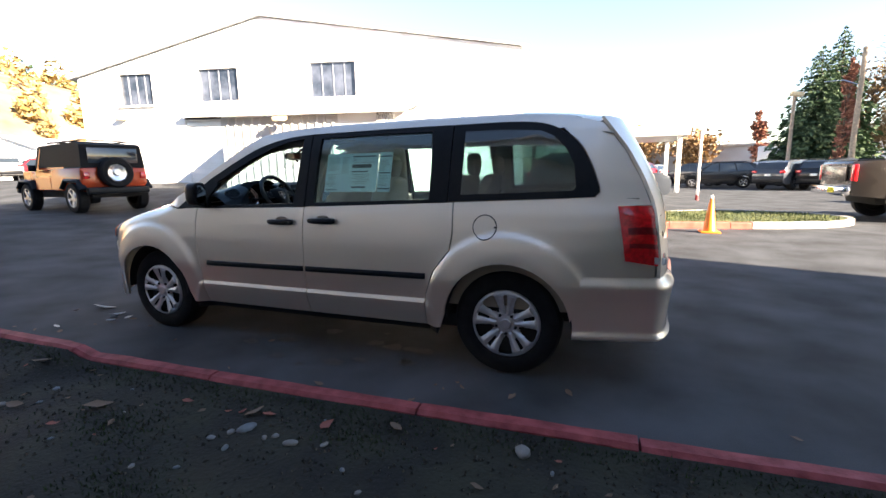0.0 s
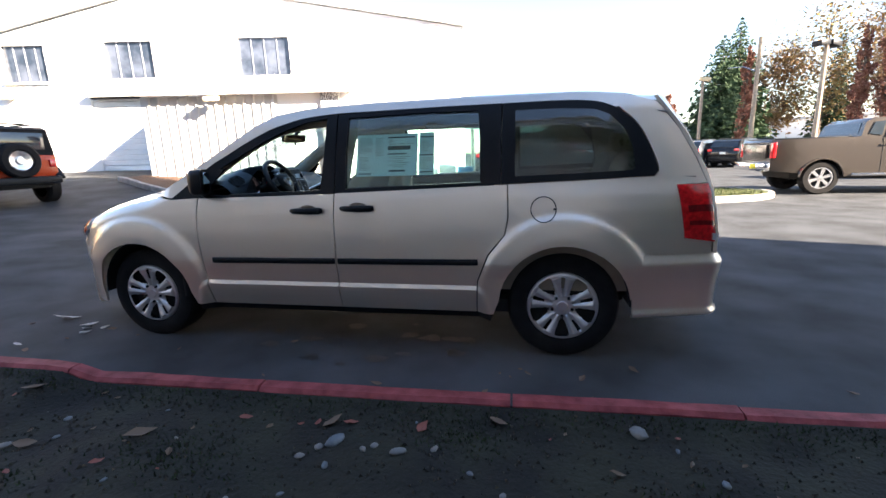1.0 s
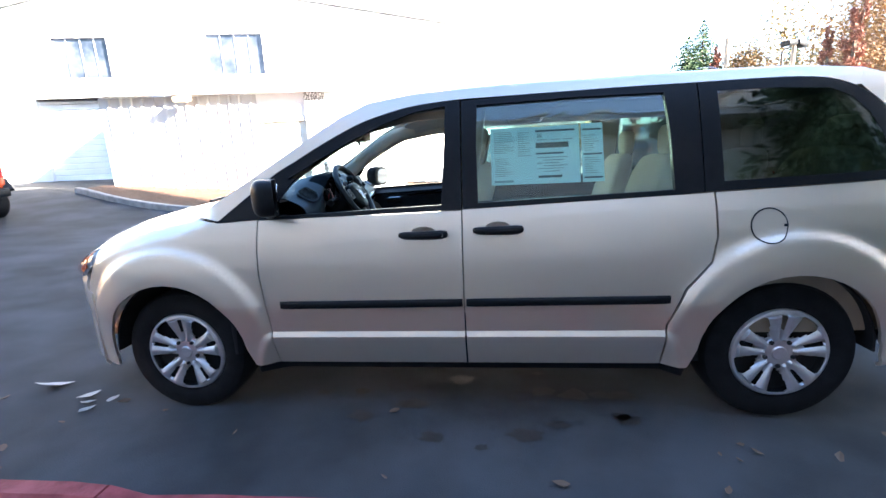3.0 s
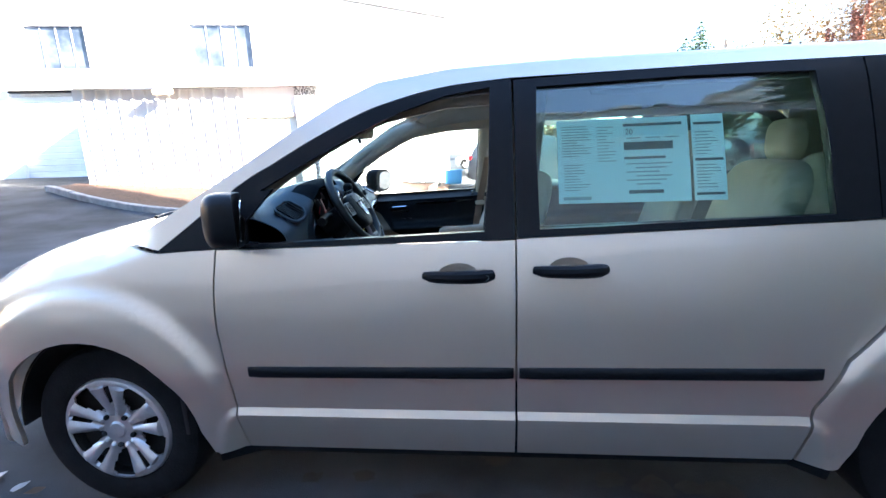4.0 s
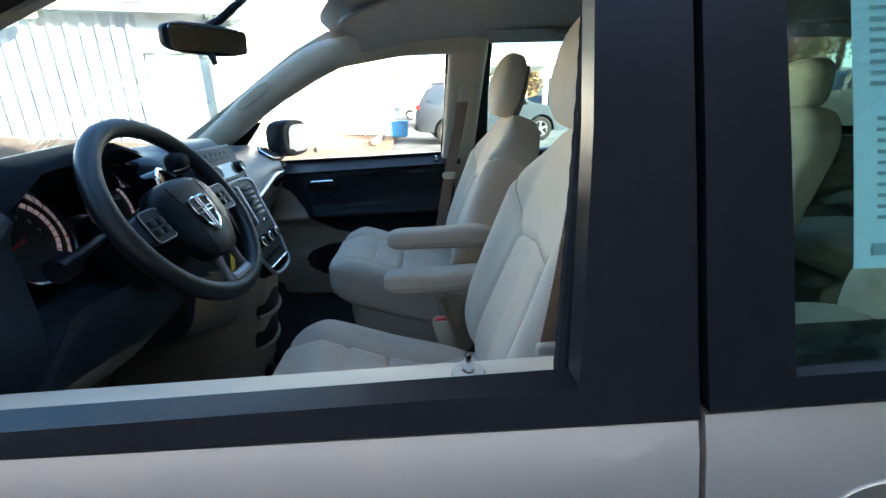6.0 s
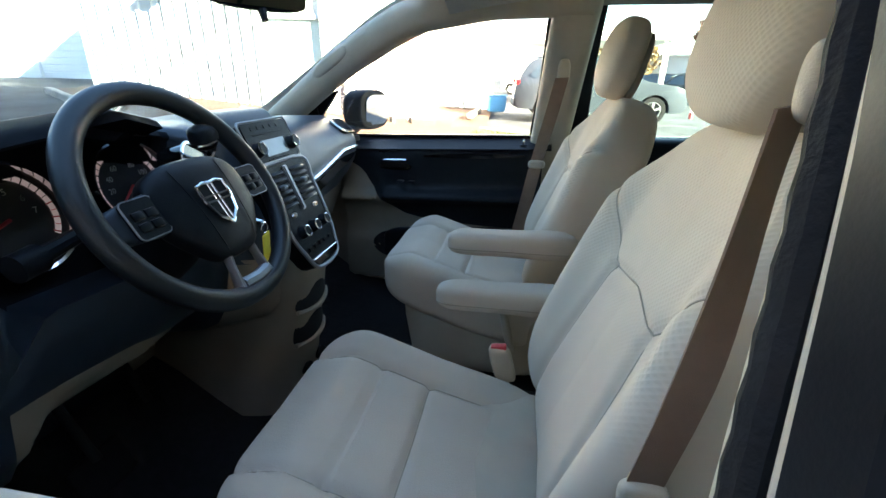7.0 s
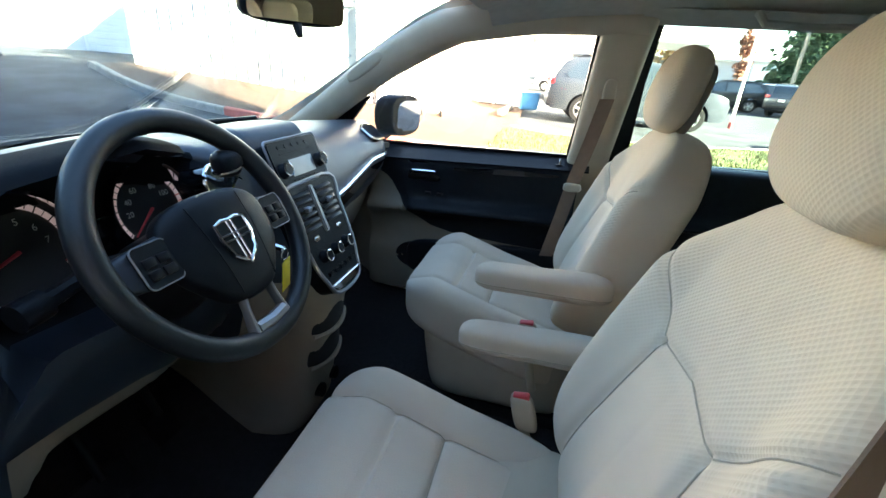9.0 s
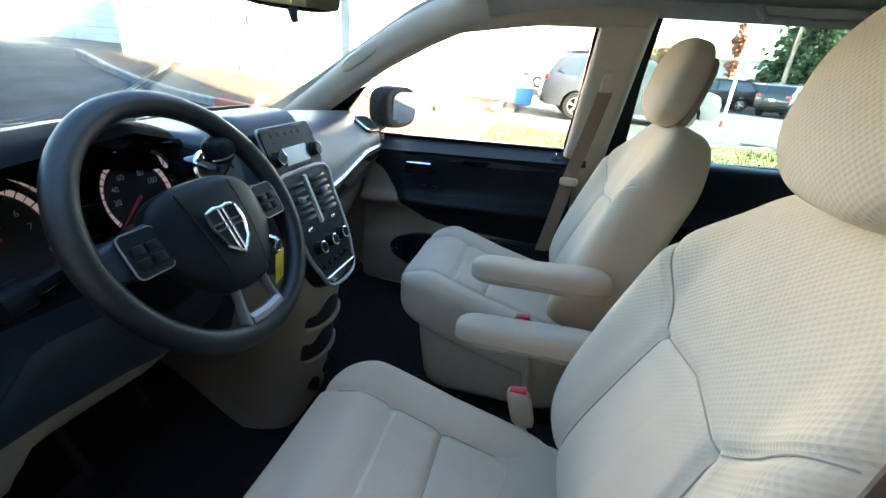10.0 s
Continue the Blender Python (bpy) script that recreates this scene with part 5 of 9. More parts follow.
grid(bm, 22, 34, console)
con = part("centre_console", bm, M_BEIGED, dash, "taupe lower console")
# Solid dark blocks stand in for the shade inside open trays.
for zc, hgt in ((0.80, 0.07), (0.70, 0.075)):
    bm = bmesh.new()

    def tray(u, v, w, zc=zc, hgt=hgt):
        return Vector((-0.694 + (zc - 0.75) * 0.16, 1.0, zc)) + Vector((0.022 * w - 0.02 * u * u, 0.080 * u, hgt / 2 * v * (1 - 0.15 * u)))
    softbox(bm, 1, 6, tray, 10)
    part("storage_tray", bm, M_DARK, con, "solid dark block for a shaded storage tray")
    bm = bmesh.new()
    tube(bm, [(-0.672 + (zc - 0.75) * 0.16 - 0.024 * (i / 5 - 1) ** 2, 0.918 + 0.0164 * i, zc - hgt / 2 * 0.92 - 0.006 * math.sin(math.pi * i / 10)) for i in range(11)], 0.007, 6)
    part("tray_lip", bm, M_BEIGED, con)
bm = bmesh.new()
rod(bm, (-0.735, 0.97, 0.555), (-0.700, 0.97, 0.560), 0.020)
part("power_socket", bm, M_TRIM, con)
bm = bmesh.new()
rod(bm, (-0.735, 1.05, 0.555), (-0.703, 1.05, 0.560), 0.020)
part("power_socket", bm, M_TRIM, con)

# ---- centre stack in its leaning plane
SO = Vector((-0.716, 1.0, 1.07))
SU = Vector((-0.385, 0, 0.923)).normalized()
SN = Vector((SU.z, 0, -SU.x))


def st(a, b, c=0.0):
    """A point of the stack: a across to the passenger, b up, c out of its face."""
    return SO + Vector((0, 0.88 * a, 0)) + SU * b + SN * c


def plate(name, outline, c0, c1, material, parent, label=""):
    bm = bmesh.new()
    vs = [bm.verts.new(st(a, b, c0)) for a, b in outline]
    f = bm.faces.new(vs)
    ret = bmesh.ops.extrude_face_region(bm, geom=[f])
    bmesh.ops.translate(bm, vec=SN * (c1 - c0), verts=[v for v in ret["geom"] if isinstance(v, bmesh.types.BMVert)])
    top = [e for e in bm.edges if all(abs((v.co - SO).dot(SN) - c1) < 1e-5 for v in e.verts)]
    bmesh.ops.bevel(bm, geom=top, offset=min(0.003, abs(c1 - c0) * 0.4), segments=2, affect="EDGES")
    return part(name, bm, material, parent, label)


stack_o = [(-0.118, 0.075), (0.118, 0.075), (0.120, 0.0), (0.112, -0.10), (0.095, -0.147), (0.06, -0.195), (-0.06, -0.195), (-0.095, -0.147), (-0.112, -0.10), (-0.12, 0.0)]
so = [(p[0], p[1]) for p in smooth_line([(*p, 0) for p in stack_o], 4, closed=True)]
stack = plate("control_panel", so, -0.09, 0.014, M_PLASTIC, VAN, "black centre stack with a silver rim")
bm = bmesh.new()
tube(bm, [st(a * 1.0, b, 0.013) for a, b in so], 0.0055, 6, closed=True)
part("silver_rim", bm, M_SATIN, stack)
radio = plate("radio", rounded(-0.112, 0.082, 0.112, 0.180, 0.012), -0.03, 0.018, M_PLASTIC, VAN, "black car radio with a grey display")
bm = bmesh.new()
tube(bm, [st(a, b, 0.015) for a, b in rounded(-0.116, 0.078, 0.116, 0.184, 0.012)], 0.0028, 6, closed=True)
part("radio_rim", bm, M_SATIN, radio)
plate("display", rounded(-0.055, 0.094, 0.060, 0.138, 0.004), 0.014, 0.0205, M_SCREEN, radio, "grey radio display")
plate("disc_slot", rounded(-0.075, 0.148, 0.075, 0.154, 0.003), 0.014, 0.0195, M_DARK, radio)
for k in range(5):
    plate("radio_button", rounded(-0.075 + 0.031 * k, 0.160, -0.050 + 0.031 * k, 0.172, 0.003), 0.014, 0.0195, M_TRIM, radio)
for k in range(6):
    plate("preset_button", rounded(-0.058 + 0.0195 * k, 0.085, -0.041 + 0.0195 * k, 0.0925, 0.002), 0.014, 0.020, M_TRIM, radio)


def knob(a, b, r, h, parent, c=0.02):
    bm = bmesh.new()
    m = Matrix.Translation(st(a, b, c)) @ frame_to(SN).to_4x4()
    lathe(bm, [(r * 1.12, 0), (r * 1.1, h * 0.25), (r, h * 0.35), (r * 0.94, h * 0.9), (r * 0.8, h), (0, h)], m, 24)
    k = part("knob", bm, M_PLASTIC, parent, "round black knob with a silver ring")
    bm = bmesh.new()
    lathe(bm, [(r * 0.97, h * 0.86), (r * 0.99, h * 0.98), (r * 0.84, h * 1.02), (r * 0.80, h * 0.99)], m, 24)
    part("knob_ring", bm, M_CHROME, k)


knob(-0.084, 0.116, 0.0155, 0.020, radio, 0.016)
knob(0.088, 0.116, 0.0155, 0.020, radio, 0.016)
for s in (-1, 1):
    x0, x1 = (-0.102, -0.012) if s < 0 else (0.012, 0.102)
    v = plate("air_vent", rounded(x0, -0.035, x1, 0.062, 0.008), 0.006, 0.0165, M_DARK, stack, "slatted air vent")
    for k in range(6):
        bm = bmesh.new()
        b = -0.027 + 0.0162 * k
        p, q = st(x0 + 0.005, b, 0.017), st(x1 - 0.005, b, 0.017)
        vs = box(bm, (0, 0, 0), (0.010, 0.88 * (x1 - x0 - 0.01), 0.0035), 0.001, (0, 40, 0))
        bmesh.ops.translate(bm, vec=(p + q) / 2, verts=bm.verts)
        part("vent_slat", bm, M_TRIM, v)
    bm = bmesh.new()
    bmesh.ops.translate(bm, vec=st((x0 + x1) / 2, 0.018, 0.022), verts=box(bm, (0, 0, 0), (0.014, 0.018, 0.012), 0.003))
    part("vent_tab", bm, M_SATIN, v)
    plate("vent_wheel", rounded(s * 0.062 - 0.013, -0.058, s * 0.062 + 0.013, -0.046, 0.005), 0.012, 0.020, M_CHROME, stack)
plate("vent_bar", rounded(-0.009, -0.05, 0.009, 0.068, 0.004), 0.010, 0.021, M_SATIN, stack)
for a in (-0.062, 0.0, 0.062):
    knob(a, -0.098, 0.0145, 0.02, stack, 0.014)
for k in range(5):
    plate("heater_button", rounded(-0.075 + 0.031 * k, -0.152, -0.049 + 0.031 * k, -0.138, 0.003), 0.010, 0.018, M_TRIM, stack)
plate("stack_foot", [(-0.085, -0.168), (0.085, -0.168), (0.058, -0.188), (-0.058, -0.188)], 0.010, 0.021, M_CHROME, stack, "bright silver foot trim")

# passenger side: end vent, gloss panel and silver strip
bm = bmesh.new()
pts = []
for i in range(20):
    y = lerp(1.16, 1.90, i / 19)
    x0, z0 = dash_xz(y, 5)
    pts.append((x0 + 0.006, y, z0 + 0.012))
tube(bm, pts, 0.010, 6, flat=0.7)
part("silver_strip", bm, M_SILVER, dash, "silver dash strip")
bm = bmesh.new()


def gloss(u, v):
    y = lerp(1.18, 1.90, u)
    a, b = dash_xz(y, 5), dash_xz(y, 6)
    w = math.sin(math.pi * min(1, 0.15 + u)) ** 0.5
    t = 0.12 + 0.8 * v * w
    return (lerp(a[0], b[0], t) + 0.008, y, lerp(a[1], b[1], t))


grid(bm, 24, 6, gloss)
thicken(bm, 0.003)
part("gloss_panel", bm, M_GLOSS, dash, "gloss black dash insert")
for ya, yb, zc in ((1.70, 1.90, 0), (0.17, 0.28, 1)):
    bm = bmesh.new()

    def evp(u, v, w, ya=ya, yb=yb):
        y = lerp(ya, yb, (u + 1) / 2)
        a, b = dash_xz(y, 3), dash_xz(y, 4)
        t = 0.05 + 0.45 * (v + 1)
        return Vector((lerp(a[0], b[0], t) + 0.004 + 0.006 * w, y, lerp(a[1], b[1], t) + 0.008 * w))
    softbox(bm, 1, 6, evp, 8)
    v = part("end_vent", bm, M_DARK, dash, "slatted end vent")
    for k in range(7):
        bm = bmesh.new()
        y = lerp(ya + 0.02, yb - 0.02, k / 6)
        a, b = Vector((dash_xz(y, 3)[0], y, dash_xz(y, 3)[1])), Vector((dash_xz(y, 4)[0], y, dash_xz(y, 4)[1]))
        tube(bm, [a.lerp(b, 0.1) + Vector((0.012, 0, 0.014)), a.lerp(b, 0.9) + Vector((0.012, 0, 0.014))], 0.004, 6)
        part("vent_slat", bm, M_TRIM, v)
    bm = bmesh.new()
    loop = []
    for u, w2 in arc(0, 0, 1, 0, 350, 35):
        y = lerp(ya, yb, (max(-1, min(1, 1.15 * u)) + 1) / 2)
        a, b = dash_xz(y, 3), dash_xz(y, 4)
        t = 0.5 + 0.5 * max(-1, min(1, 1.15 * w2))
        loop.append((lerp(a[0], b[0], t) + 0.010, y, lerp(a[1], b[1], t) + 0.012))
    tube(bm, loop, 0.006, 6, closed=True)
    part("vent_rim", bm, M_SILVER if ya > 1 else M_DASH, v)


# ---- instrument cluster
def gauge(yc, zc, r, needle, marks):
    c = Vector((-0.868, yc, zc))
    m = Matrix.Translation(c) @ frame_to(Vector((0.96, -0.0, 0.28))).to_4x4()
    bm = bmesh.new()
    lathe(bm, [(0, 0), (r, 0), (r, -0.01), (0, -0.01)], m, 40)
    g = part("gauge", bm, M_DIAL, VAN, "round instrument dial with red needle")
    bm = bmesh.new()
    lathe(bm, [(r * 0.99, 0.0), (r * 1.02, 0.02), (r * 1.08, 0.022), (r * 1.10, 0.0)], m, 40)
    part("gauge_bezel", bm, M_CHROME, g, "chrome bezel")
    # in the dial's plane: across = y, up
    up = (m.to_3x3() @ Vector((0, 1, 0)))
    ax = Vector((0, 1, 0))
    nn = m.to_3x3() @ Vector((0, 0, 1))
    up = ax.cross(nn) * -1 if ax.cross(nn).z < 0 else ax.cross(nn)

    def pt(a, rr, h=0.002):
        a = radians(a)
        # seen from the seat, the passenger side lies to the right
        return c + ax * (rr * math.sin(a)) + up * (rr * math.cos(a)) + nn * h
    bm = bmesh.new()
    n = 28
    for i in range(n):
        a0, a1 = lerp(-125, 125, i / n), lerp(-125, 125, (i + 1) / n)
        bm.faces.new([bm.verts.new(pt(a0, r * 0.79)), bm.verts.new(pt(a1, r * 0.79)), bm.verts.new(pt(a1, r * 0.91)), bm.verts.new(pt(a0, r * 0.91))])
    bmesh.ops.remove_doubles(bm, verts=bm.verts, dist=0.0002)
    part("dial_ring", bm, M_DIALRING, g, "pale dial scale")
    for i in range(25):
        bm = bmesh.new()
        a = lerp(-122, 122, i / 24)
        tube(bm, [pt(a, r * (0.80 if i % 2 else 0.76), 0.0028), pt(a, r * 0.90, 0.0028)], 0.0007 if i % 2 else 0.0011, 4)
        part("tick", bm, M_DIAL if i < 20 else M_RED, g)
    bm = bmesh.new()
    a = needle
    vs = [pt(a, r * 0.8, 0.006), pt(a + 8, r * 0.12, 0.006), pt(a + 180, r * 0.12, 0.006), pt(a - 8, r * 0.12, 0.006)]
    tube(bm, [pt(a, r * 0.82, 0.006), pt(a, 0, 0.007)], [0.0014, 0.003], 6)
    part("needle", bm, M_RED, g)
    for a, text in marks:
        cu = bpy.data.curves.new("numeral", "FONT")
        cu.body, cu.size, cu.align_x, cu.align_y = text, r * 0.18, "CENTER", "CENTER"
        tmp = bpy.data.objects.new("numeral", cu)
        me = tmp.to_mesh()
        bm = bmesh.new()
        bm.from_mesh(me)
        tmp.to_mesh_clear()
        bpy.data.objects.remove(tmp)
        bpy.data.curves.remove(cu)
        mm = Matrix((ax, up, nn)).transposed().to_4x4()
        bmesh.ops.transform(bm, matrix=Matrix.Translation(pt(a, r * 0.54, 0.002)) @ mm, verts=bm.verts)
        part("numeral", bm, M_PRINT, g)


gauge(0.695, 1.148, 0.077, -128, [(-92, "20"), (-62, "40"), (-28, "60"), (28, "80"), (62, "100")])
gauge(0.480, 1.146, 0.077, -110, [(20, "5"), (52, "6"), (84, "7")])
bm = bmesh.new()
box(bm, (-0.87, 0.60, 1.13), (0.01, 0.05, 0.06), 0.004)
part("trip_display", bm, M_GLOSS, dash)

# ---- steering wheel
WC = Vector((-0.666, 0.619, 1.16))
WT = radians(30)
WN = Vector((math.cos(WT), 0, math.sin(WT)))
WU = Vector((-math.sin(WT), 0, math.cos(WT)))
WA = Vector((0, 1, 0))


def wp(a, b, c=0.0):
    return WC + WA * a + WU * b + WN * c


bm = bmesh.new()
R = 0.183
tube(bm, [wp(R * math.cos(2 * math.pi * i / 72), R * math.sin(2 * math.pi * i / 72)) for i in range(72)], 0.018, 14, closed=True)
wheel_ob = part("steering_wheel", bm, M_LEATHER, VAN, "black steering wheel with a badge on its hub")
bm = bmesh.new()


def pad(u, v, w):
    wd = 0.104 * (1 - 0.34 * step(0.0, -1.0, v)) * (1 + 0.06 * v)
    return wp(wd * u, -0.028 + 0.088 * v - 0.012 * u * u * v, 0.004 + 0.028 * w * (1 - 0.25 * u * u))


softbox(bm, 1, 4.2, pad, 22)
hub = part("hub_pad", bm, M_PLASTIC, wheel_ob, "black airbag cover")
for s in (-1, 1):
    bm = bmesh.new()
    grid(bm, 12, 4, lambda u, v: wp(s * (0.052 - 0.014 * (1 - u)), lerp(-0.100, 0.045, u), 0.0345 - 0.006 * abs(2 * u - 1) ** 2) + WA * (s * 0.0022 * (v - 0.5)))
    thicken(bm, 0.001)
    part("pad_seam", bm, M_TRIM, hub)
    # spoke with its switch block
    bm = bmesh.new()

    def spoke(u, v, w):
        a = lerp(0.075, 0.175, (u + 1) / 2)
        return wp(s * a, -0.006 + lerp(0.036, 0.024, (u + 1) / 2) * v, -0.004 + 0.014 * w + 0.010 * (1 - u) / 2)
    softbox(bm, 1, 5, spoke, 10)
    sp = part("wheel_spoke", bm, M_DASH, wheel_ob)
    bm = bmesh.new()
    o = rounded(-0.027, -0.029, 0.027, 0.029, 0.008)
    bmv = [bm.verts.new(wp(s * 0.124 + a, -0.008 + b, 0.013)) for a, b in o]
    bm.faces.new(bmv)
    ret = bmesh.ops.extrude_face_region(bm, geom=bm.faces[:])
    bmesh.ops.translate(bm, vec=WN * 0.006, verts=[v for v in ret["geom"] if isinstance(v, bmesh.types.BMVert)])
    sw = part("switch_block", bm, M_PLASTIC, wheel_ob)
    bm = bmesh.new()
    tube(bm, [wp(s * 0.124 + a, -0.008 + b, 0.018) for a, b in o], 0.0014, 6, closed=True)
    part("switch_rim", bm, M_SATIN, sw)
    for i in range(2):
        for j in range(2):
            bm = bmesh.new()
            bmesh.ops.transform(bm, matrix=Matrix.Translation(wp(s * 0.124 - 0.011 + 0.022 * i, -0.020 + 0.017 * j, 0.0195)) @ Matrix((WA, WU, WN)).transposed().to_4x4(), verts=box(bm, (0, 0, 0), (0.018, 0.013, 0.005), 0.002))
            part("switch", bm, M_TRIM, sw)
    # silver lower spoke
    bm = bmesh.new()
    tube(bm, [wp(s * 0.030, -0.100, 0.010), wp(s * 0.034, -0.130, 0.006), wp(s * 0.040, -0.168, 0.002)], [0.010, 0.009, 0.012], 10, flat=0.5)
    part("lower_spoke", bm, M_SATIN, wheel_ob, "satin grey lower spoke")
bm = bmesh.new()
tube(bm, [wp(-0.035, -0.160, 0.006), wp(0, -0.163, 0.007), wp(0.035, -0.160, 0.006)], 0.011, 8)
part("spoke_bridge", bm, M_SATIN, wheel_ob)
# plain shield badge with a cross of bars
shield = [(-0.030, 0.034), (-0.015, 0.038), (0.0, 0.036), (0.015, 0.038), (0.030, 0.034), (0.031, 0.010), (0.022, -0.018), (0.0, -0.036), (-0.022, -0.018), (-0.031, 0.010)]
bm = bmesh.new()
bm.faces.new([bm.verts.new(wp(a, b - 0.028, 0.030)) for a, b in shield])
ret = bmesh.ops.extrude_face_region(bm, geom=bm.faces[:])
bmesh.ops.translate(bm, vec=WN * 0.005, verts=[v for v in ret["geom"] if isinstance(v, bmesh.types.BMVert)])
badge = part("badge", bm, M_TRIM, wheel_ob, "chrome-rimmed shield badge")
bm = bmesh.new()
tube(bm, [wp(a, b - 0.028, 0.0355) for a, b in shield], 0.0028, 6, closed=True)
for p, q in (((-0.028, 0.010), (0.028, 0.010)), ((0, 0.036), (0, -0.032))):
    for d in (-0.0045, 0.0045):
        o = (0, d) if p[1] == q[1] else (d, 0)
        tube(bm, [wp(p[0] + o[0], p[1] + o[1] - 0.028, 0.0355), wp(q[0] + o[0], q[1] + o[1] - 0.028, 0.0355)], 0.002, 6)
part("badge_rim", bm, M_CHROME, badge)
# column, stalk, key
bm = bmesh.new()
rod(bm, wp(0, -0.01, -0.005), wp(0, -0.03, -0.16), 0.06, 0.075, 20)
col = part("steering_column", bm, M_PLASTIC, VAN, "black steering column shroud")
bm = bmesh.new()
tube(bm, [(-0.76, 0.56, 1.13), (-0.755, 0.50, 1.135), (-0.745, 0.42, 1.125)], [0.009, 0.011, 0.012], 10)
tube(bm, [(-0.745, 0.42, 1.125), (-0.742, 0.385, 1.122)], [0.019, 0.019], 12)
part("stalk", bm, M_PLASTIC, col, "black indicator stalk")
bm = bmesh.new()
rod(bm, (-0.775, 0.83, 1.055), (-0.715, 0.825, 1.05), 0.017)
lock = part("ignition", bm, M_PLASTIC, VAN, "ignition switch with a hanging key")
bm = bmesh.new()
tube(bm, [(-0.715, 0.825, 1.05), (-0.69, 0.825, 1.046)], 0.008, 8)
tube(bm, [(-0.688 + 0.0 * i, 0.825 + 0.012 * math.cos(i * math.pi / 6), 1.036 + 0.012 * math.sin(i * math.pi / 6)) for i in range(12)], 0.002, 6, closed=True)
part("key", bm, M_CHROME, lock)
bm = bmesh.new()
box(bm, (-0.69, 0.828, 0.988), (0.002, 0.042, 0.068), 0.0008, (0, 4, 12))
part("key_tag", bm, M_YELLOW, lock, "yellow paper key tag")
# gear lever on the dash
bm = bmesh.new()
c = Vector((-0.779, 0.805, 1.168))
GA, GB = Vector((-0.02, 0.86, -0.50)).normalized(), Vector((-0.30, 0.48, 0.82)).normalized()
GN = GA.cross(GB).normalized()
GN = GN if GN.x > 0 else -GN
o = rounded(-0.082, -0.030, 0.082, 0.030, 0.029, 8)
tube(bm, [c + GA * a + GB * b for a, b in o], 0.0035, 6, closed=True)
gs = part("gear_gate", bm, M_CHROME, VAN, "chrome-rimmed gear gate")
bm = bmesh.new()
bm.faces.new([bm.verts.new(c + GA * a + GB * b - GN * 0.002) for a, b in o])
ret = bmesh.ops.extrude_face_region(bm, geom=bm.faces[:])
bmesh.ops.translate(bm, vec=-GN * 0.05, verts=[v for v in ret["geom"] if isinstance(v, bmesh.types.BMVert)])
part("gate_plate", bm, M_GLOSS, gs)
bm = bmesh.new()
tube(bm, [c - GA * 0.01, c + GN * 0.03 + GB * 0.02 - GA * 0.03, (-0.735, 0.745, 1.222)], [0.008, 0.007, 0.009], 8)
part("lever", bm, M_CHROME, gs)
bm = bmesh.new()


def knobf(u, v, w):
    return Vector((-0.728, 0.738, 1.238)) + Vector((0.022 * w, 0.027 * u * (1 + 0.2 * v), 0.024 * v))


softbox(bm, 1, 2.6, knobf, 14)
part("lever_knob", bm, M_PLASTIC, gs, "black gear knob with a chrome cap")
bm = bmesh.new()
tube(bm, [(-0.728 + 0.0215 * math.cos(a), 0.738 + 0.0255 * math.sin(a), 1.230 + 0.006 * math.sin(a)) for a in (2 * math.pi * i / 24 for i in range(24))], 0.0028, 6, closed=True)
part("knob_band", bm, M_CHROME, gs)

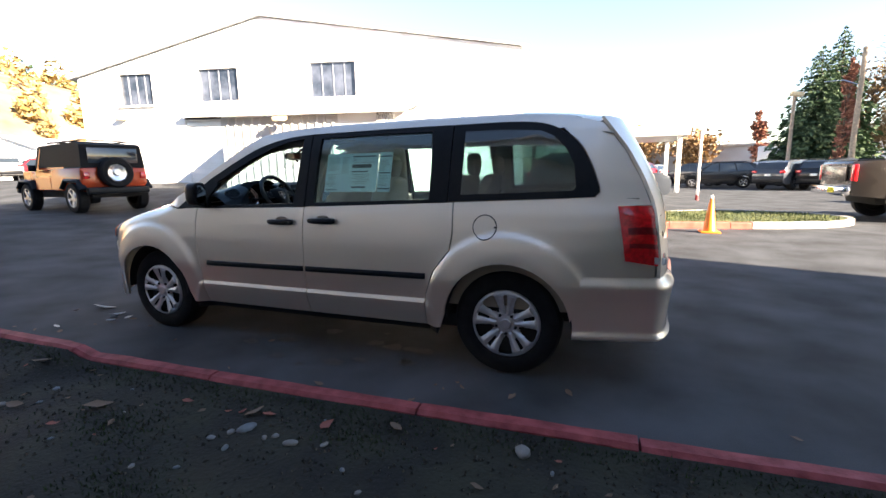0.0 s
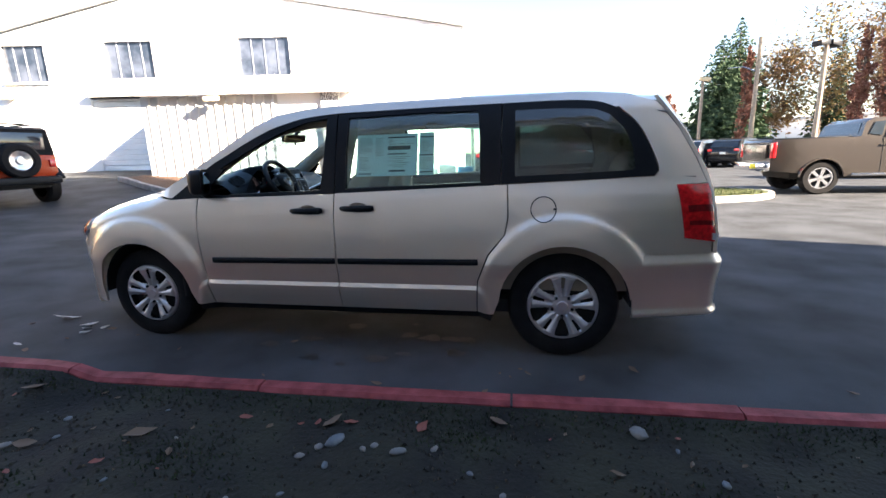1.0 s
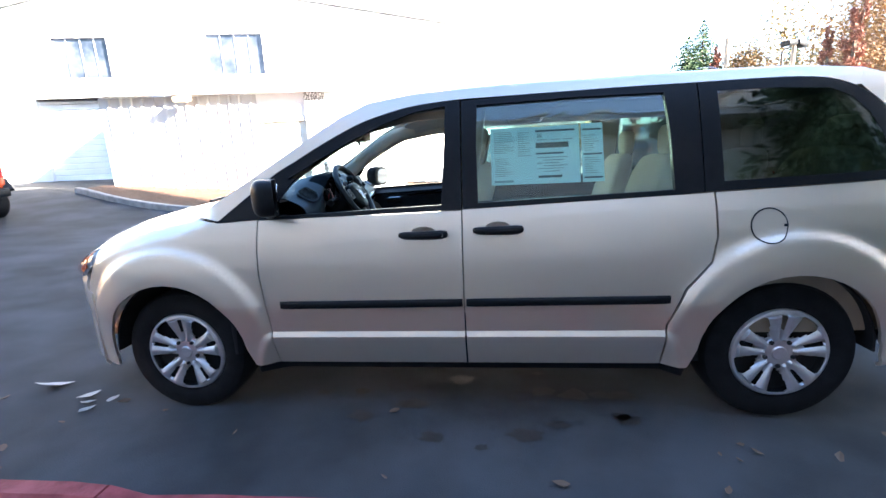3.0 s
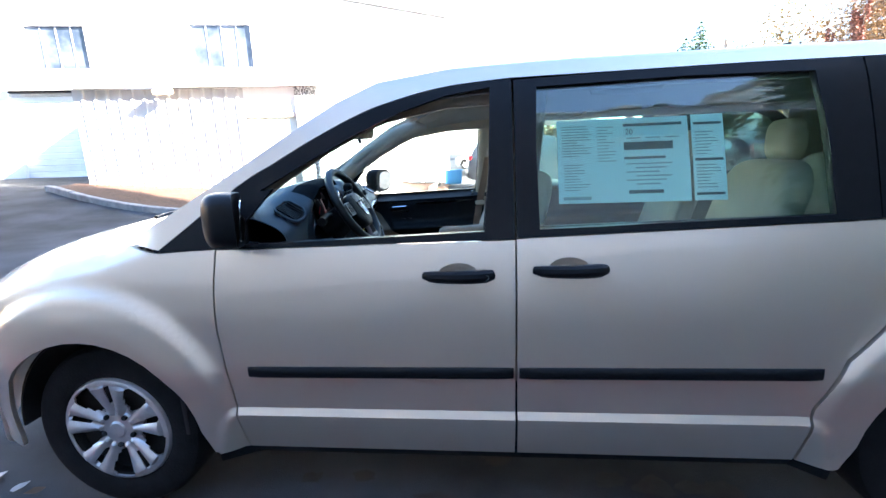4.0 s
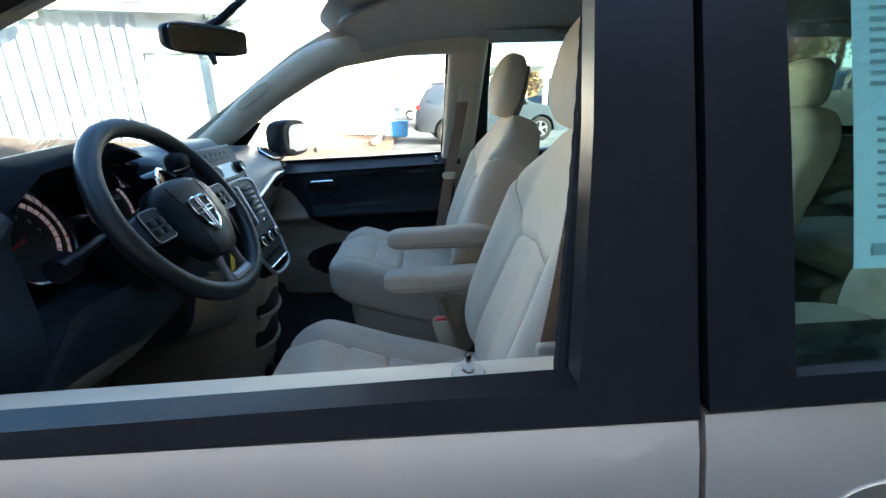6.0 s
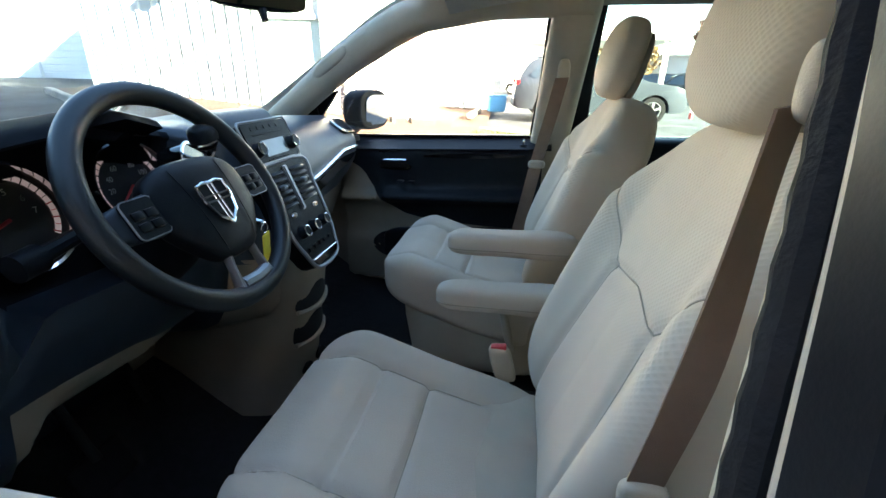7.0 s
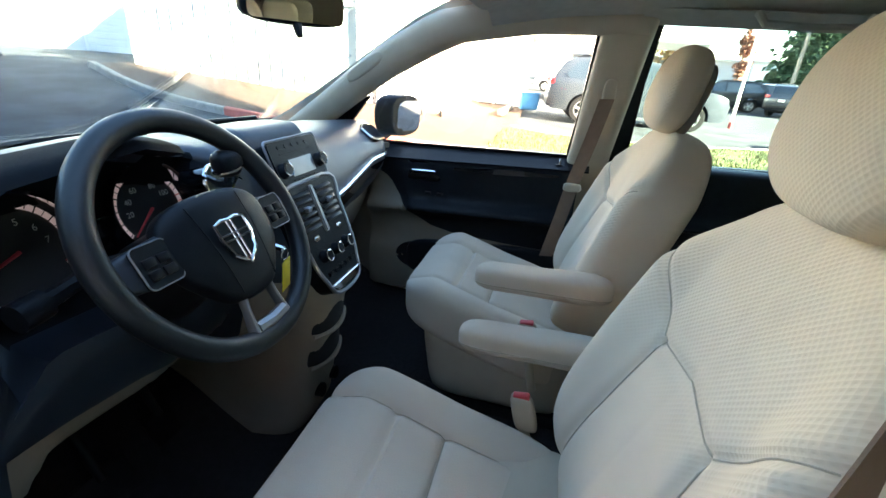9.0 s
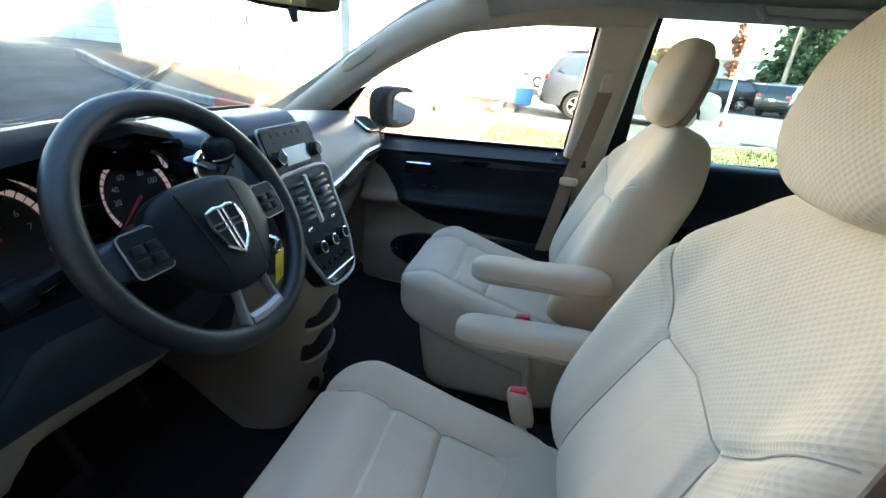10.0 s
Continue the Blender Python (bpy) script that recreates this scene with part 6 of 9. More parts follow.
# ---- door cards, pillars, headliner
def card(side):
    f = (lambda y: y) if side == 0 else (lambda y: 2 - y)
    for nm, x0, x1, zt0, zt1 in (("front_door_card", -0.93, -0.065, 1.058, 1.092), ("rear_door_card", 0.11, 1.10, 1.13, 1.15)):
        bm = bmesh.new()

        def p(u, v):
            x = lerp(x0, x1, u)
            zt = lerp(zt0, zt1, u)
            prof = [(0.085, zt - 0.03), (0.095, zt - 0.002), (0.12, zt), (0.155, zt - 0.01), (0.165, zt - 0.05), (0.155, zt - 0.16), (0.19, zt - 0.20), (0.20, zt - 0.225), (0.165, zt - 0.26), (0.15, 0.70), (0.175, 0.62), (0.17, 0.45)]
            q = smooth_line([(a, b, 0) for a, b in prof], 3)
            edge = curve_at(x, [(-0.93, 1.02), (-0.838, 0.965), (-0.808, 0.91), (-0.735, 0.824), (-0.648, 0.773), (-0.537, 0.748), (-0.30, 0.735), (0.0, 0.73)]) if x < 0 else 0.6
            a, b = split(q, (edge,), v)
            return (x, f(a), b)
        grid(bm, 44, 61, p)
        if nm.startswith("front"):
            for k, fc in enumerate(bm.faces):
                fc.material_index = 1 if side == 1 and k % 60 >= 30 else 0
        thicken(bm, 0.006)
        c = part(nm, bm, [M_PLASTIC, M_BEIGED], VAN, "black moulded door card with a taupe lower part")
        if nm.startswith("front"):
            # top capping
            bm = bmesh.new()
            grid(bm, 20, 5, lambda u, v: (lerp(x0, x1 + 0.03, u), f(lerp(0.088 if side == 0 else 0.074, 0.172, v)), lerp(zt0, zt1, u) + (0.0 if side == 0 else 0.030 * (1 - v) ** 2) + 0.004 + 0.012 * math.sin(math.pi * lerp(0.2, 1, v)) - 0.012))
            thicken(bm, 0.008)
            cap = part("door_capping", bm, M_BEIGE if side == 0 else M_PLASTIC, c, "beige door capping" if side == 0 else "")
            bm = bmesh.new()
            zz = lerp(zt0, zt1, 0.87)
            rod(bm, (-0.147, f(0.135), zz), (-0.147, f(0.135), zz + 0.016), 0.0045, 0.004, 10)
            lathe(bm, [(0.005, 0.014), (0.0055, 0.021), (0.0035, 0.026), (0, 0.0265)], Matrix.Translation((-0.147, f(0.135), zz)), 10)
            part("lock_pin", bm, M_CHROME, cap, "chrome lock pin")
            bm = bmesh.new()
            lathe(bm, [(0.006, 0.006), (0.016, 0.006), (0.018, 0.002)], Matrix.Translation((-0.147, f(0.135), zz)), 20)
            part("pin_collar", bm, M_BEIGE if side == 0 else M_PLASTIC, cap)
            # pull, switches, gloss strip, pocket
            bm = bmesh.new()
            tube(bm, [(-0.74, f(0.172), 1.012), (-0.69, f(0.176), 1.014), (-0.635, f(0.178), 1.016)], [0.004, 0.009, 0.007], 8, flat=0.8)
            part("door_release", bm, M_CHROME, c, "chrome door release")
            bm = bmesh.new()

            def bez(u, v, w):
                return Vector((-0.69 + 0.085 * u, f(0.155 + 0.008 * w), 1.01 + 0.045 * v))
            softbox(bm, 1, 4, bez, 10)
            part("release_bezel", bm, M_GLOSS, c)
            bm = bmesh.new()
            grid(bm, 16, 4, lambda u, v: (lerp(-0.56, -0.14, u), f(0.165 + 0.004), 1.035 + 0.018 * u + 0.022 * (v - 0.5) * math.sin(math.pi * (0.1 + 0.8 * u))))
            thicken(bm, 0.006)
            part("gloss_strip", bm, M_GLOSS, c, "gloss black door strip")
            for k in range(2):
                bm = bmesh.new()
                box(bm, (-0.66 + 0.05 * k, f(0.188), 0.925), (0.025, 0.02, 0.008), 0.002)
                part("window_switch", bm, M_PLASTIC, c)
            bm = bmesh.new()

            def pocket(u, v, w):
                return Vector((-0.42 + 0.33 * u, f(0.165 + 0.02 * w), 0.64 + 0.085 * v + 0.02 * u))
            softbox(bm, 1, 5, pocket, 12)
            part("map_pocket", bm, M_PLASTIC, c)
            # flat dark plate standing in for the shaded hole of the lower pocket
            bm = bmesh.new()
            o = arc(-0.70, 0.625, 0.10, 0, 345, 23, 0.062)
            bm.faces.new([bm.verts.new((x, f(0.158 + 0.1 * max(0.0, 0.66 - z)), z)) for x, z in o])
            thicken(bm, 0.012)
            part("pocket_mouth", bm, M_CARPET, c)


card(0)
card(1)
for y in (0.10, 1.90):
    bm = bmesh.new()
    box(bm, (-1.05, y, 0.74), (0.36, 0.012, 0.72), 0.003)
    part("kick_panel", bm, M_BEIGED if y > 1 else M_DASH, VAN, "plastic kick panel beside the footwell")


def inside(x, z, side, d):
    y = side_y(x, z) + d
    return y if side == 0 else 2 - y


for side in (0, 1):
    f = (lambda y: y) if side == 0 else (lambda y: 2 - y)
    # windscreen pillar trim
    line = [(-1.38, 0.97), (-1.17, 1.115), (-0.97, 1.25), (-0.80, 1.37), (-0.64, 1.47), (-0.46, 1.56), (-0.22, 1.605), (0.05, 1.615)]
    bm = bmesh.new()

    def apil(u, v):
        i = u * (len(line) - 1)
        k = min(int(i), len(line) - 2)
        x, z = lerp(line[k][0], line[k + 1][0], i - k), lerp(line[k][1], line[k + 1][1], i - k)
        a = math.pi * v
        w = lerp(0.05, 0.06, u)
        return (x - 0.035 * math.cos(a), f(side_y(x, z) + 0.032 + 0.055 * math.sin(a) ** 0.8), z + (1.15 * w if math.cos(a) < 0 else 0.65 * w) * math.cos(a))
    grid(bm, 30, 12, apil)
    thicken(bm, 0.004)
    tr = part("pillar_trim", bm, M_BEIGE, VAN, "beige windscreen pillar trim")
    bm = bmesh.new()

    def recess(u, v, w):
        t = 0.5 + 0.5 * u
        x, z = lerp(-0.86, -0.70, t), lerp(1.345, 1.445, t)
        return Vector((x - 0.010 * v, f(side_y(x, z) + 0.078 + 0.012 * w), z + 0.022 * v))
    softbox(bm, 1, 3, recess, 10)
    part("grab_handle", bm, M_BEIGE, tr, "moulded grab handle")
    # door pillar trim, both sides
    bm = bmesh.new()

    def bpil(u, v):
        z = lerp(0.55, 1.60, u)
        w = curve_at(z, [(0.55, 0.12), (1.0, 0.085), (1.12, 0.072), (1.6, 0.078)])
        xc = curve_at(z, [(0.55, 0.05), (1.1, 0.021), (1.36, 0.056), (1.6, 0.085)]) if side == 0 else curve_at(z, [(0.55, -0.05), (1.1, -0.045), (1.6, 0.0)])
        a = math.pi * v
        c = math.cos(a)
        return (xc - w * math.copysign(abs(c) ** (0.28 if side == 0 else 0.6), c), f(side_y(0.04, z) + (0.050 if side == 0 else 0.034) + (0.060 if side == 0 else 0.045) * math.sin(a) ** 0.5), z)
    grid(bm, 26, 16, bpil)
    thicken(bm, 0.004)
    bp = part("door_pillar_trim", bm, M_BEIGE, VAN, "beige door pillar trim")
    # rubber door seal along the pillar
    bm = bmesh.new()
    tube(bm, [(curve_at(z, [(1.08, -0.063), (1.36, -0.032), (1.6, -0.010)] if side == 0 else [(1.08, -0.066), (1.3, -0.057), (1.6, -0.052)]), f(side_y(-0.04, z) + 0.053), z) for z in (lerp(1.08, 1.57, i / 40) for i in range(41))], [(0.0095 if side == 0 else 0.005) + 0.001 * (i % 2) for i in range(41)], 10)
    part("door_seal", bm, M_RUBBER, bp, "black rubber door seal")
    bm = bmesh.new()
    tube(bm, [(curve_at(z, [(1.08, -0.057), (1.36, -0.033), (1.6, -0.012)] if side == 0 else [(1.08, -0.061), (1.3, -0.053), (1.6, -0.048)]), f(side_y(-0.04, z) + 0.038), z) for z in (lerp(1.08, 1.57, i / 20) for i in range(21))], 0.0048, 8)
    part("door_seal_lip", bm, M_BEIGE, bp)
    # belt, guide and anchor
    bm = bmesh.new()

    def guide(u, v, w):
        return Vector(((0.026 if side == 0 else -0.025) + (0.013 if side == 0 else 0.022) * u, f((0.305 if side == 0 else 0.245) + 0.010 * w), (1.350 if side == 0 else 1.37) + (0.024 if side == 0 else 0.045) * v))
    softbox(bm, 1, 3, guide, 8)
    gd = part("belt_guide", bm, M_BEIGE, VAN, "beige belt guide")
    bm = bmesh.new()
    path = [(-0.03, f(0.262), 1.35), (-0.055, f(0.265), 1.22), (-0.09, f(0.27), 1.06), (-0.115, f(0.28), 0.92), (-0.145, f(0.28), 0.76)]
    if side == 0:
        path = [(0.020, f(0.306), 1.335), (0.012, f(0.308), 1.22), (0.0, f(0.312), 1.10), (-0.012, f(0.322), 0.99), (-0.03, f(0.330), 0.82)]
    vs = []
    for p in smooth_line(path, 5):
        hw = 0.016 if side == 0 else 0.024
        vs.append((bm.verts.new((p[0] - hw, p[1], p[2])), bm.verts.new((p[0] + hw, p[1] + (0.03 * step(1.12, 1.30, p[2]) if side == 0 else 0.0), p[2] + 0.003))))
    for a, b in zip(vs, vs[1:]):
        bm.faces.new((a[0], a[1], b[1], b[0]))
    thicken(bm, 0.002)
    part("seat_belt", bm, M_BELT, gd, "brown-beige seat belt")
    bm = bmesh.new()

    def tongue(u, v, w):
        p = (-0.010, f(0.318), 0.998) if side == 0 else (-0.092, f(0.274), 1.04)
        return Vector(p) + Vector(((0.022 if side == 0 else 0.032) * u, 0.009 * w, 0.016 * v))
    softbox(bm, 1, 3.4, tongue, 8)
    part("belt_tongue", bm, M_BEIGE, gd)
    # roof side trim behind
    bm = bmesh.new()
    grid(bm, 30, 6, lambda u, v: (lerp(0.0, 2.1, u), inside(lerp(0.0, 2.1, u), 1.60, side, 0.03 + 0.10 * v), 1.585 + 0.035 * v))
    thicken(bm, 0.004)
    part("roof_side_trim", bm, M_HEADLINER, VAN)
    # rear quarter inner panel and rear pillar trim
    bm = bmesh.new()
    grid(bm, 20, 12, lambda u, v: (lerp(1.12, 2.3, u), inside(lerp(1.12, 2.3, u), 1.0, side, 0.06), lerp(0.45, 1.16, v)))
    thicken(bm, 0.006)
    part("quarter_card", bm, M_BEIGED, VAN)
    bm = bmesh.new()
    grid(bm, 10, 10, lambda u, v: (lerp(1.94, 2.2, u) - 0.10 * (v - 0.4), inside(lerp(1.94, 2.2, u) - 0.10 * (v - 0.4), lerp(1.14, 1.60, v), side, 0.035), lerp(1.14, 1.60, v)))
    thicken(bm, 0.01)
    part("rear_pillar_trim", bm, M_BEIGE, VAN)
    bm = bmesh.new()
    grid(bm, 6, 10, lambda u, v: (lerp(1.07, 1.22, u), inside(1.14, lerp(1.14, 1.60, v), side, 0.035), lerp(1.14, 1.60, v)))
    thicken(bm, 0.006)
    part("mid_pillar_trim", bm, M_BEIGE, VAN)
    # visor and grip
    bm = bmesh.new()

    def visor(u, v, w):
        return Vector((-0.36 + 0.085 * v, f(0.62 + 0.19 * u), 1.612 + 0.010 * w + 0.03 * v * 1.0))
    softbox(bm, 1, 5, visor, 10)
    part("sun_visor", bm, M_HEADLINER, VAN, "grey sun visor folded up")
    bm = bmesh.new()
    tube(bm, [(0.32, f(0.34), 1.615), (0.34, f(0.355), 1.585), (0.46, f(0.355), 1.580), (0.58, f(0.355), 1.585), (0.60, f(0.34), 1.615)], 0.012, 8)
    part("roof_grip", bm, M_HEADLINER, VAN, "grey roof grip handle")

bm = bmesh.new()


def liner(u, v):
    x = lerp(-0.44, 2.15, u)
    t = 2 * v - 1
    zc = curve_at(x, [(-0.44, 1.625), (-0.2, 1.655), (0.4, 1.69), (1.7, 1.69), (2.15, 1.62)])
    return (x, 1 + 0.735 * t, zc - 0.075 * abs(t) ** 4)


grid(bm, 30, 30, liner)
thicken(bm, 0.006)
part("headliner", bm, M_HEADLINER, VAN, "grey felt headliner")
# overhead console
bm = bmesh.new()


def ohc(u, v, w):
    return Vector((-0.26 + 0.15 * v, 1.0 + 0.11 * u, 1.64 + 0.022 * w + 0.015 * v))


softbox(bm, 1, 4, ohc, 10)
part("overhead_console", bm, M_BEIGE, VAN, "beige overhead console")
# rear-view mirror
bm = bmesh.new()
MA = Vector((0.55, 0.83, 0)).normalized()
MN = Vector((0.83, -0.55, -0.065)).normalized()
MU = MN.cross(MA) * (1 if MN.cross(MA).z > 0 else -1)
MC = Vector((-0.728, 0.982, 1.512))


def rvm(u, v, w):
    return MC + MA * (0.110 * u) + MU * (0.036 * v * (1 - 0.12 * u * u)) + MN * (0.016 * w if w > 0 else 0.026 * w)


softbox(bm, 1, 4.5, rvm, 14)
rm = part("rear_view_mirror", bm, M_PLASTIC, VAN, "black interior rear-view mirror")
bm = bmesh.new()
bm.faces.new([bm.verts.new(MC + MA * (a * 0.118) + MU * (b * 0.028) + MN * 0.0165) for a, b in [(p[0] / 0.118, p[1] / 0.028) for p in rounded(-0.101, -0.028, 0.101, 0.028, 0.012)]])
ret = bmesh.ops.extrude_face_region(bm, geom=bm.faces[:])
bmesh.ops.translate(bm, vec=MN * 0.002, verts=[v for v in ret["geom"] if isinstance(v, bmesh.types.BMVert)])
part("mirror_glass", bm, M_MIRROR, rm)
bm = bmesh.new()
tube(bm, [MC - MN * 0.02 + MU * 0.02, (-0.70, 1.02, 1.565), (-0.63, 1.02, 1.615)], 0.010, 8)
tube(bm, [MC + MN * 0.012 - MU * 0.034, MC + MN * 0.022 - MU * 0.055], [0.010, 0.007], 8)
part("mirror_stem", bm, M_PLASTIC, rm)
# black shelf from dash to windscreen foot, added to hide the bonnet mirrored there
bm = bmesh.new()


def shelf_pt(u, v):
    a = screen_pt(0.012, 0.03 + 0.94 * v)
    return (lerp(a[0], -1.16, u), a[1], lerp(a[2], 1.150, min(1.0, 1.6 * u)))


grid(bm, 8, 24, shelf_pt)
thicken(bm, 0.006)
part("defroster_shelf", bm, M_DASH, VAN, "black cover shelf added at the foot of the windscreen")
# far-side windscreen, pillar, frame and roof are warped forward to fit the camera's view
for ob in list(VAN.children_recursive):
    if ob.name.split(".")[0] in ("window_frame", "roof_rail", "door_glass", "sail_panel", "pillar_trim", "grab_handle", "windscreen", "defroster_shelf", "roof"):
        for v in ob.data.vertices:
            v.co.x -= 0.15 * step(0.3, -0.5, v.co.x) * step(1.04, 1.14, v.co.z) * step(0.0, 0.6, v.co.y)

# floor carpet and belt buckles
bm = bmesh.new()
grid(bm, 20, 20, lambda u, v: (lerp(-1.25, 2.3, u), lerp(0.13, 1.87, v), 0.405 + 0.25 * step(0.12, 0.0, u)))
thicken(bm, -0.01)
part("carpet", bm, M_CARPET, VAN, "black carpet")
for y, x, bz in ((0.878, -0.152, 0.722), (1.115, -0.165, 0.765)):
    bm = bmesh.new()

    def buck(u, v, w):
        return Vector((x, y, bz)) + Vector((0.026 * u - 0.012 * v, 0.013 * w, 0.045 * v))
    softbox(bm, 1, 5, buck, 8)
    b = part("belt_buckle", bm, M_BEIGE, VAN, "beige belt buckle with a red button")
    bm = bmesh.new()
    box(bm, (x - 0.011, y, bz + 0.043), (0.036, 0.018, 0.012), 0.003, (0, -8, 0))
    part("buckle_button", bm, M_RED, b)
    bm = bmesh.new()
    rod(bm, (x + 0.03, y, 0.60), (x, y, bz - 0.03), 0.012)
    part("buckle_stem", bm, M_BEIGE, b)
# pedals
for y, x in ((0.74, -1.02), (0.56, -0.98)):
    bm = bmesh.new()
    box(bm, (x, y, 0.55), (0.02, 0.07 if y > 0.6 else 0.12, 0.09), 0.006, (0, -25, 0))
    p = part("pedal", bm, M_RUBBER, VAN, "black foot pedal")
    bm = bmesh.new()
    rod(bm, (x, y, 0.58), (x - 0.1, y, 0.8), 0.01)
    part("pedal_arm", bm, M_DARK, p)

# ---- window sticker inside the sliding door's glass
def sticker(x0, z0, x1, z1, off):
    def p(x, z, o):
        return Vector((x, side_y(x, z) + o, z))
    bm = bmesh.new()
    grid(bm, 12, 8, lambda u, v: p(lerp(x0, x1, u), lerp(z0, z1, v), off))
    thicken(bm, 0.0006)
    return p, bm


M_PAPER = mat("pale green printed sheet", (0.83, 0.93, 0.91), 0.7, 0, 0.03, 8)
pn, pl = M_PAPER.node_tree.nodes, M_PAPER.node_tree.links
tl_node, mx_node = pn.new("ShaderNodeBsdfTranslucent"), pn.new("ShaderNodeMixShader")
tl_node.inputs["Color"].default_value = (0.82, 0.94, 0.92, 1)
mx_node.inputs["Fac"].default_value = 0.35
pl.new(pn["Principled BSDF"].outputs["BSDF"], mx_node.inputs[1])
pl.new(tl_node.outputs["BSDF"], mx_node.inputs[2])
pl.new(mx_node.outputs["Shader"], pn["Material Output"].inputs["Surface"])
M_INK = mat("grey print", (0.07, 0.09, 0.09), 0.8, 0, 0.1, 20)
M_INKL = mat("light grey print", (0.36, 0.42, 0.40), 0.8, 0, 0.1, 20)
p, bm = sticker(0.185, 1.205, 0.605, 1.475, 0.0155)
s1 = solo("price_sheet", bm, M_PAPER, "pale printed price sheet taped inside the sliding door glass", "price sheet")
BASE[s1.name] = Vector((0, 0, 0))


def bar(parent, x0, z0, x1, z1, material, off):
    bm = bmesh.new()
    grid(bm, 4, 2, lambda u, v: (lerp(x0, x1, u), side_y(lerp(x0, x1, u), lerp(z0, z1, v)) + off, lerp(z0, z1, v)))
    thicken(bm, 0.0004)
    part("print_bar", bm, material, parent)


rnd = random.Random(5)
for x0, x1, z0, z1, n, mt in ((0.20, 0.30, 1.35, 1.455, 12, M_INKL), (0.205, 0.29, 1.24, 1.33, 10, M_INKL), (0.315, 0.375, 1.33, 1.45, 12, M_INKL)):
    for k in range(n):
        z = lerp(z1, z0, k / n)
        bar(s1, x0, z - 0.003, x0 + (x1 - x0) * rnd.uniform(0.5, 1), z, mt, 0.0145)
bar(s1, 0.40, 1.448, 0.585, 1.457, M_INK, 0.0145)
bar(s1, 0.40, 1.372, 0.555, 1.397, M_INK, 0.0145)
bar(s1, 0.40, 1.342, 0.53, 1.350, M_INK, 0.0145)
bar(s1, 0.41, 1.232, 0.52, 1.243, M_INK, 0.0145)
bar(s1, 0.20, 1.216, 0.29, 1.226, M_INKL, 0.0145)
for k in range(6):
    bar(s1, 0.405 + 0.03 * (k % 2), 1.325 - 0.013 * k, 0.55 - 0.02 * (k % 3), 1.329 - 0.013 * k, M_INKL, 0.0145)
for k in range(3):
    bar(s1, 0.41 + 0.06 * k, 1.408, 0.455 + 0.06 * k, 1.412, M_INKL, 0.0145)
cu = bpy.data.curves.new("figures", "FONT")
cu.body, cu.size = "20", 0.026
tmp = bpy.data.objects.new("figures", cu)
bm = bmesh.new()
bm.from_mesh(tmp.to_mesh())
tmp.to_mesh_clear()
bpy.data.objects.remove(tmp)
for v in bm.verts:
    x, z = 0.405 + v.co.x, 1.422 + v.co.y
    v.co = (x, side_y(x, z) + 0.0145, z)
part("figures", bm, M_INK, s1)
p, bm = sticker(0.615, 1.205, 0.715, 1.478, 0.0155)
s2 = solo("economy_sheet", bm, M_PAPER, "narrow pale printed sheet taped inside the sliding door glass", "price sheet")
BASE[s2.name] = Vector((0, 0, 0))
for z in (1.445, 1.33, 1.222):
    bar(s2, 0.622, z, 0.708, z + 0.008, M_INK, 0.0145)
for k in range(8):
    bar(s2, 0.625, 1.42 - 0.01 * k, 0.66 + 0.04 * rnd.random(), 1.423 - 0.01 * k, M_INKL, 0.0145)
    bar(s2, 0.625, 1.315 - 0.01 * k, 0.66 + 0.04 * rnd.random(), 1.318 - 0.01 * k, M_INKL, 0.0145)

# ---------------------------------------------------------------- planting island and beds across the drive
NEAR = [(-11.3, 9.1), (-9.3, 8.2), (-7.2, 7.6), (-4.2, 7.5), (0.0, 7.9), (3.5, 8.4), (5.8, 8.75), (7.0, 9.35), (7.5, 10.3), (6.9, 11.5), (5.2, 11.9), (2.6, 10.9), (0.6, 10.7), (-1.3, 11.6)]
kn = [(p[0], p[1]) for p in smooth_line([(*p, 0) for p in NEAR], 6)]
M_KERBGREY = mat("grey concrete kerb", (0.30, 0.29, 0.27), 0.85, 0, 0.2, 6, bump=0.25, bscale=90)
M_KERBRED = mat("faded red kerb paint", (0.50, 0.10, 0.07), 0.8, 0, 0.25, 5, bump=0.2, bscale=60)
ln = [Vector((*p, 0)) for p in kn]
kerb_line("kerb_bed", [tuple(p) for p in ln[0:15]], 0.15, 0.14, M_KERBGREY, "grey concrete kerb of a mulch bed")
kerb_line("kerb_red", [tuple(p) for p in ln[14:35]], 0.15, 0.14, M_KERBRED, "faded red-painted kerb of a lawn island")
kerb_line("kerb_tip", [tuple(p) for p in ln[34:]], 0.15, 0.14, M_CONC, "pale concrete kerb round a lawn island")


def bed(name, outline, material, label, lift=0.12, cat="bed"):
    bm = bmesh.new()
    fill(bm, outline, [], 0.35, axes=(0, 1))
    for v in bm.verts:
        v.co.z = ground_z(v.co.x, v.co.y) + lift + 0.03 * noise.noise(Vector((v.co.x * 1.1, v.co.y * 1.1, 4)))
    return solo(name, bm, material, label, cat, kind="structure")


lawn = [p for p in kn if p[0] > -1.6 and kn.index(p) > 20]
bed("lawn", lawn, M_GRASS, "mown lawn of a kerbed island in sunlight", cat="lawn")
mulch = [p for p in kn if kn.index(p) <= 24 and p[0] <= -1.2]
mulch = mulch + [lawn[0], (-1.2, 11.5), (-1.35, 16.6), (-3.3, 16.2), (-2.75, 12.6), (-11.6, 10.3)]
bed("mulch_bed", mulch, M_BARK, "reddish bark mulch bed in front of a white wall", lift=0.11, cat="mulch")

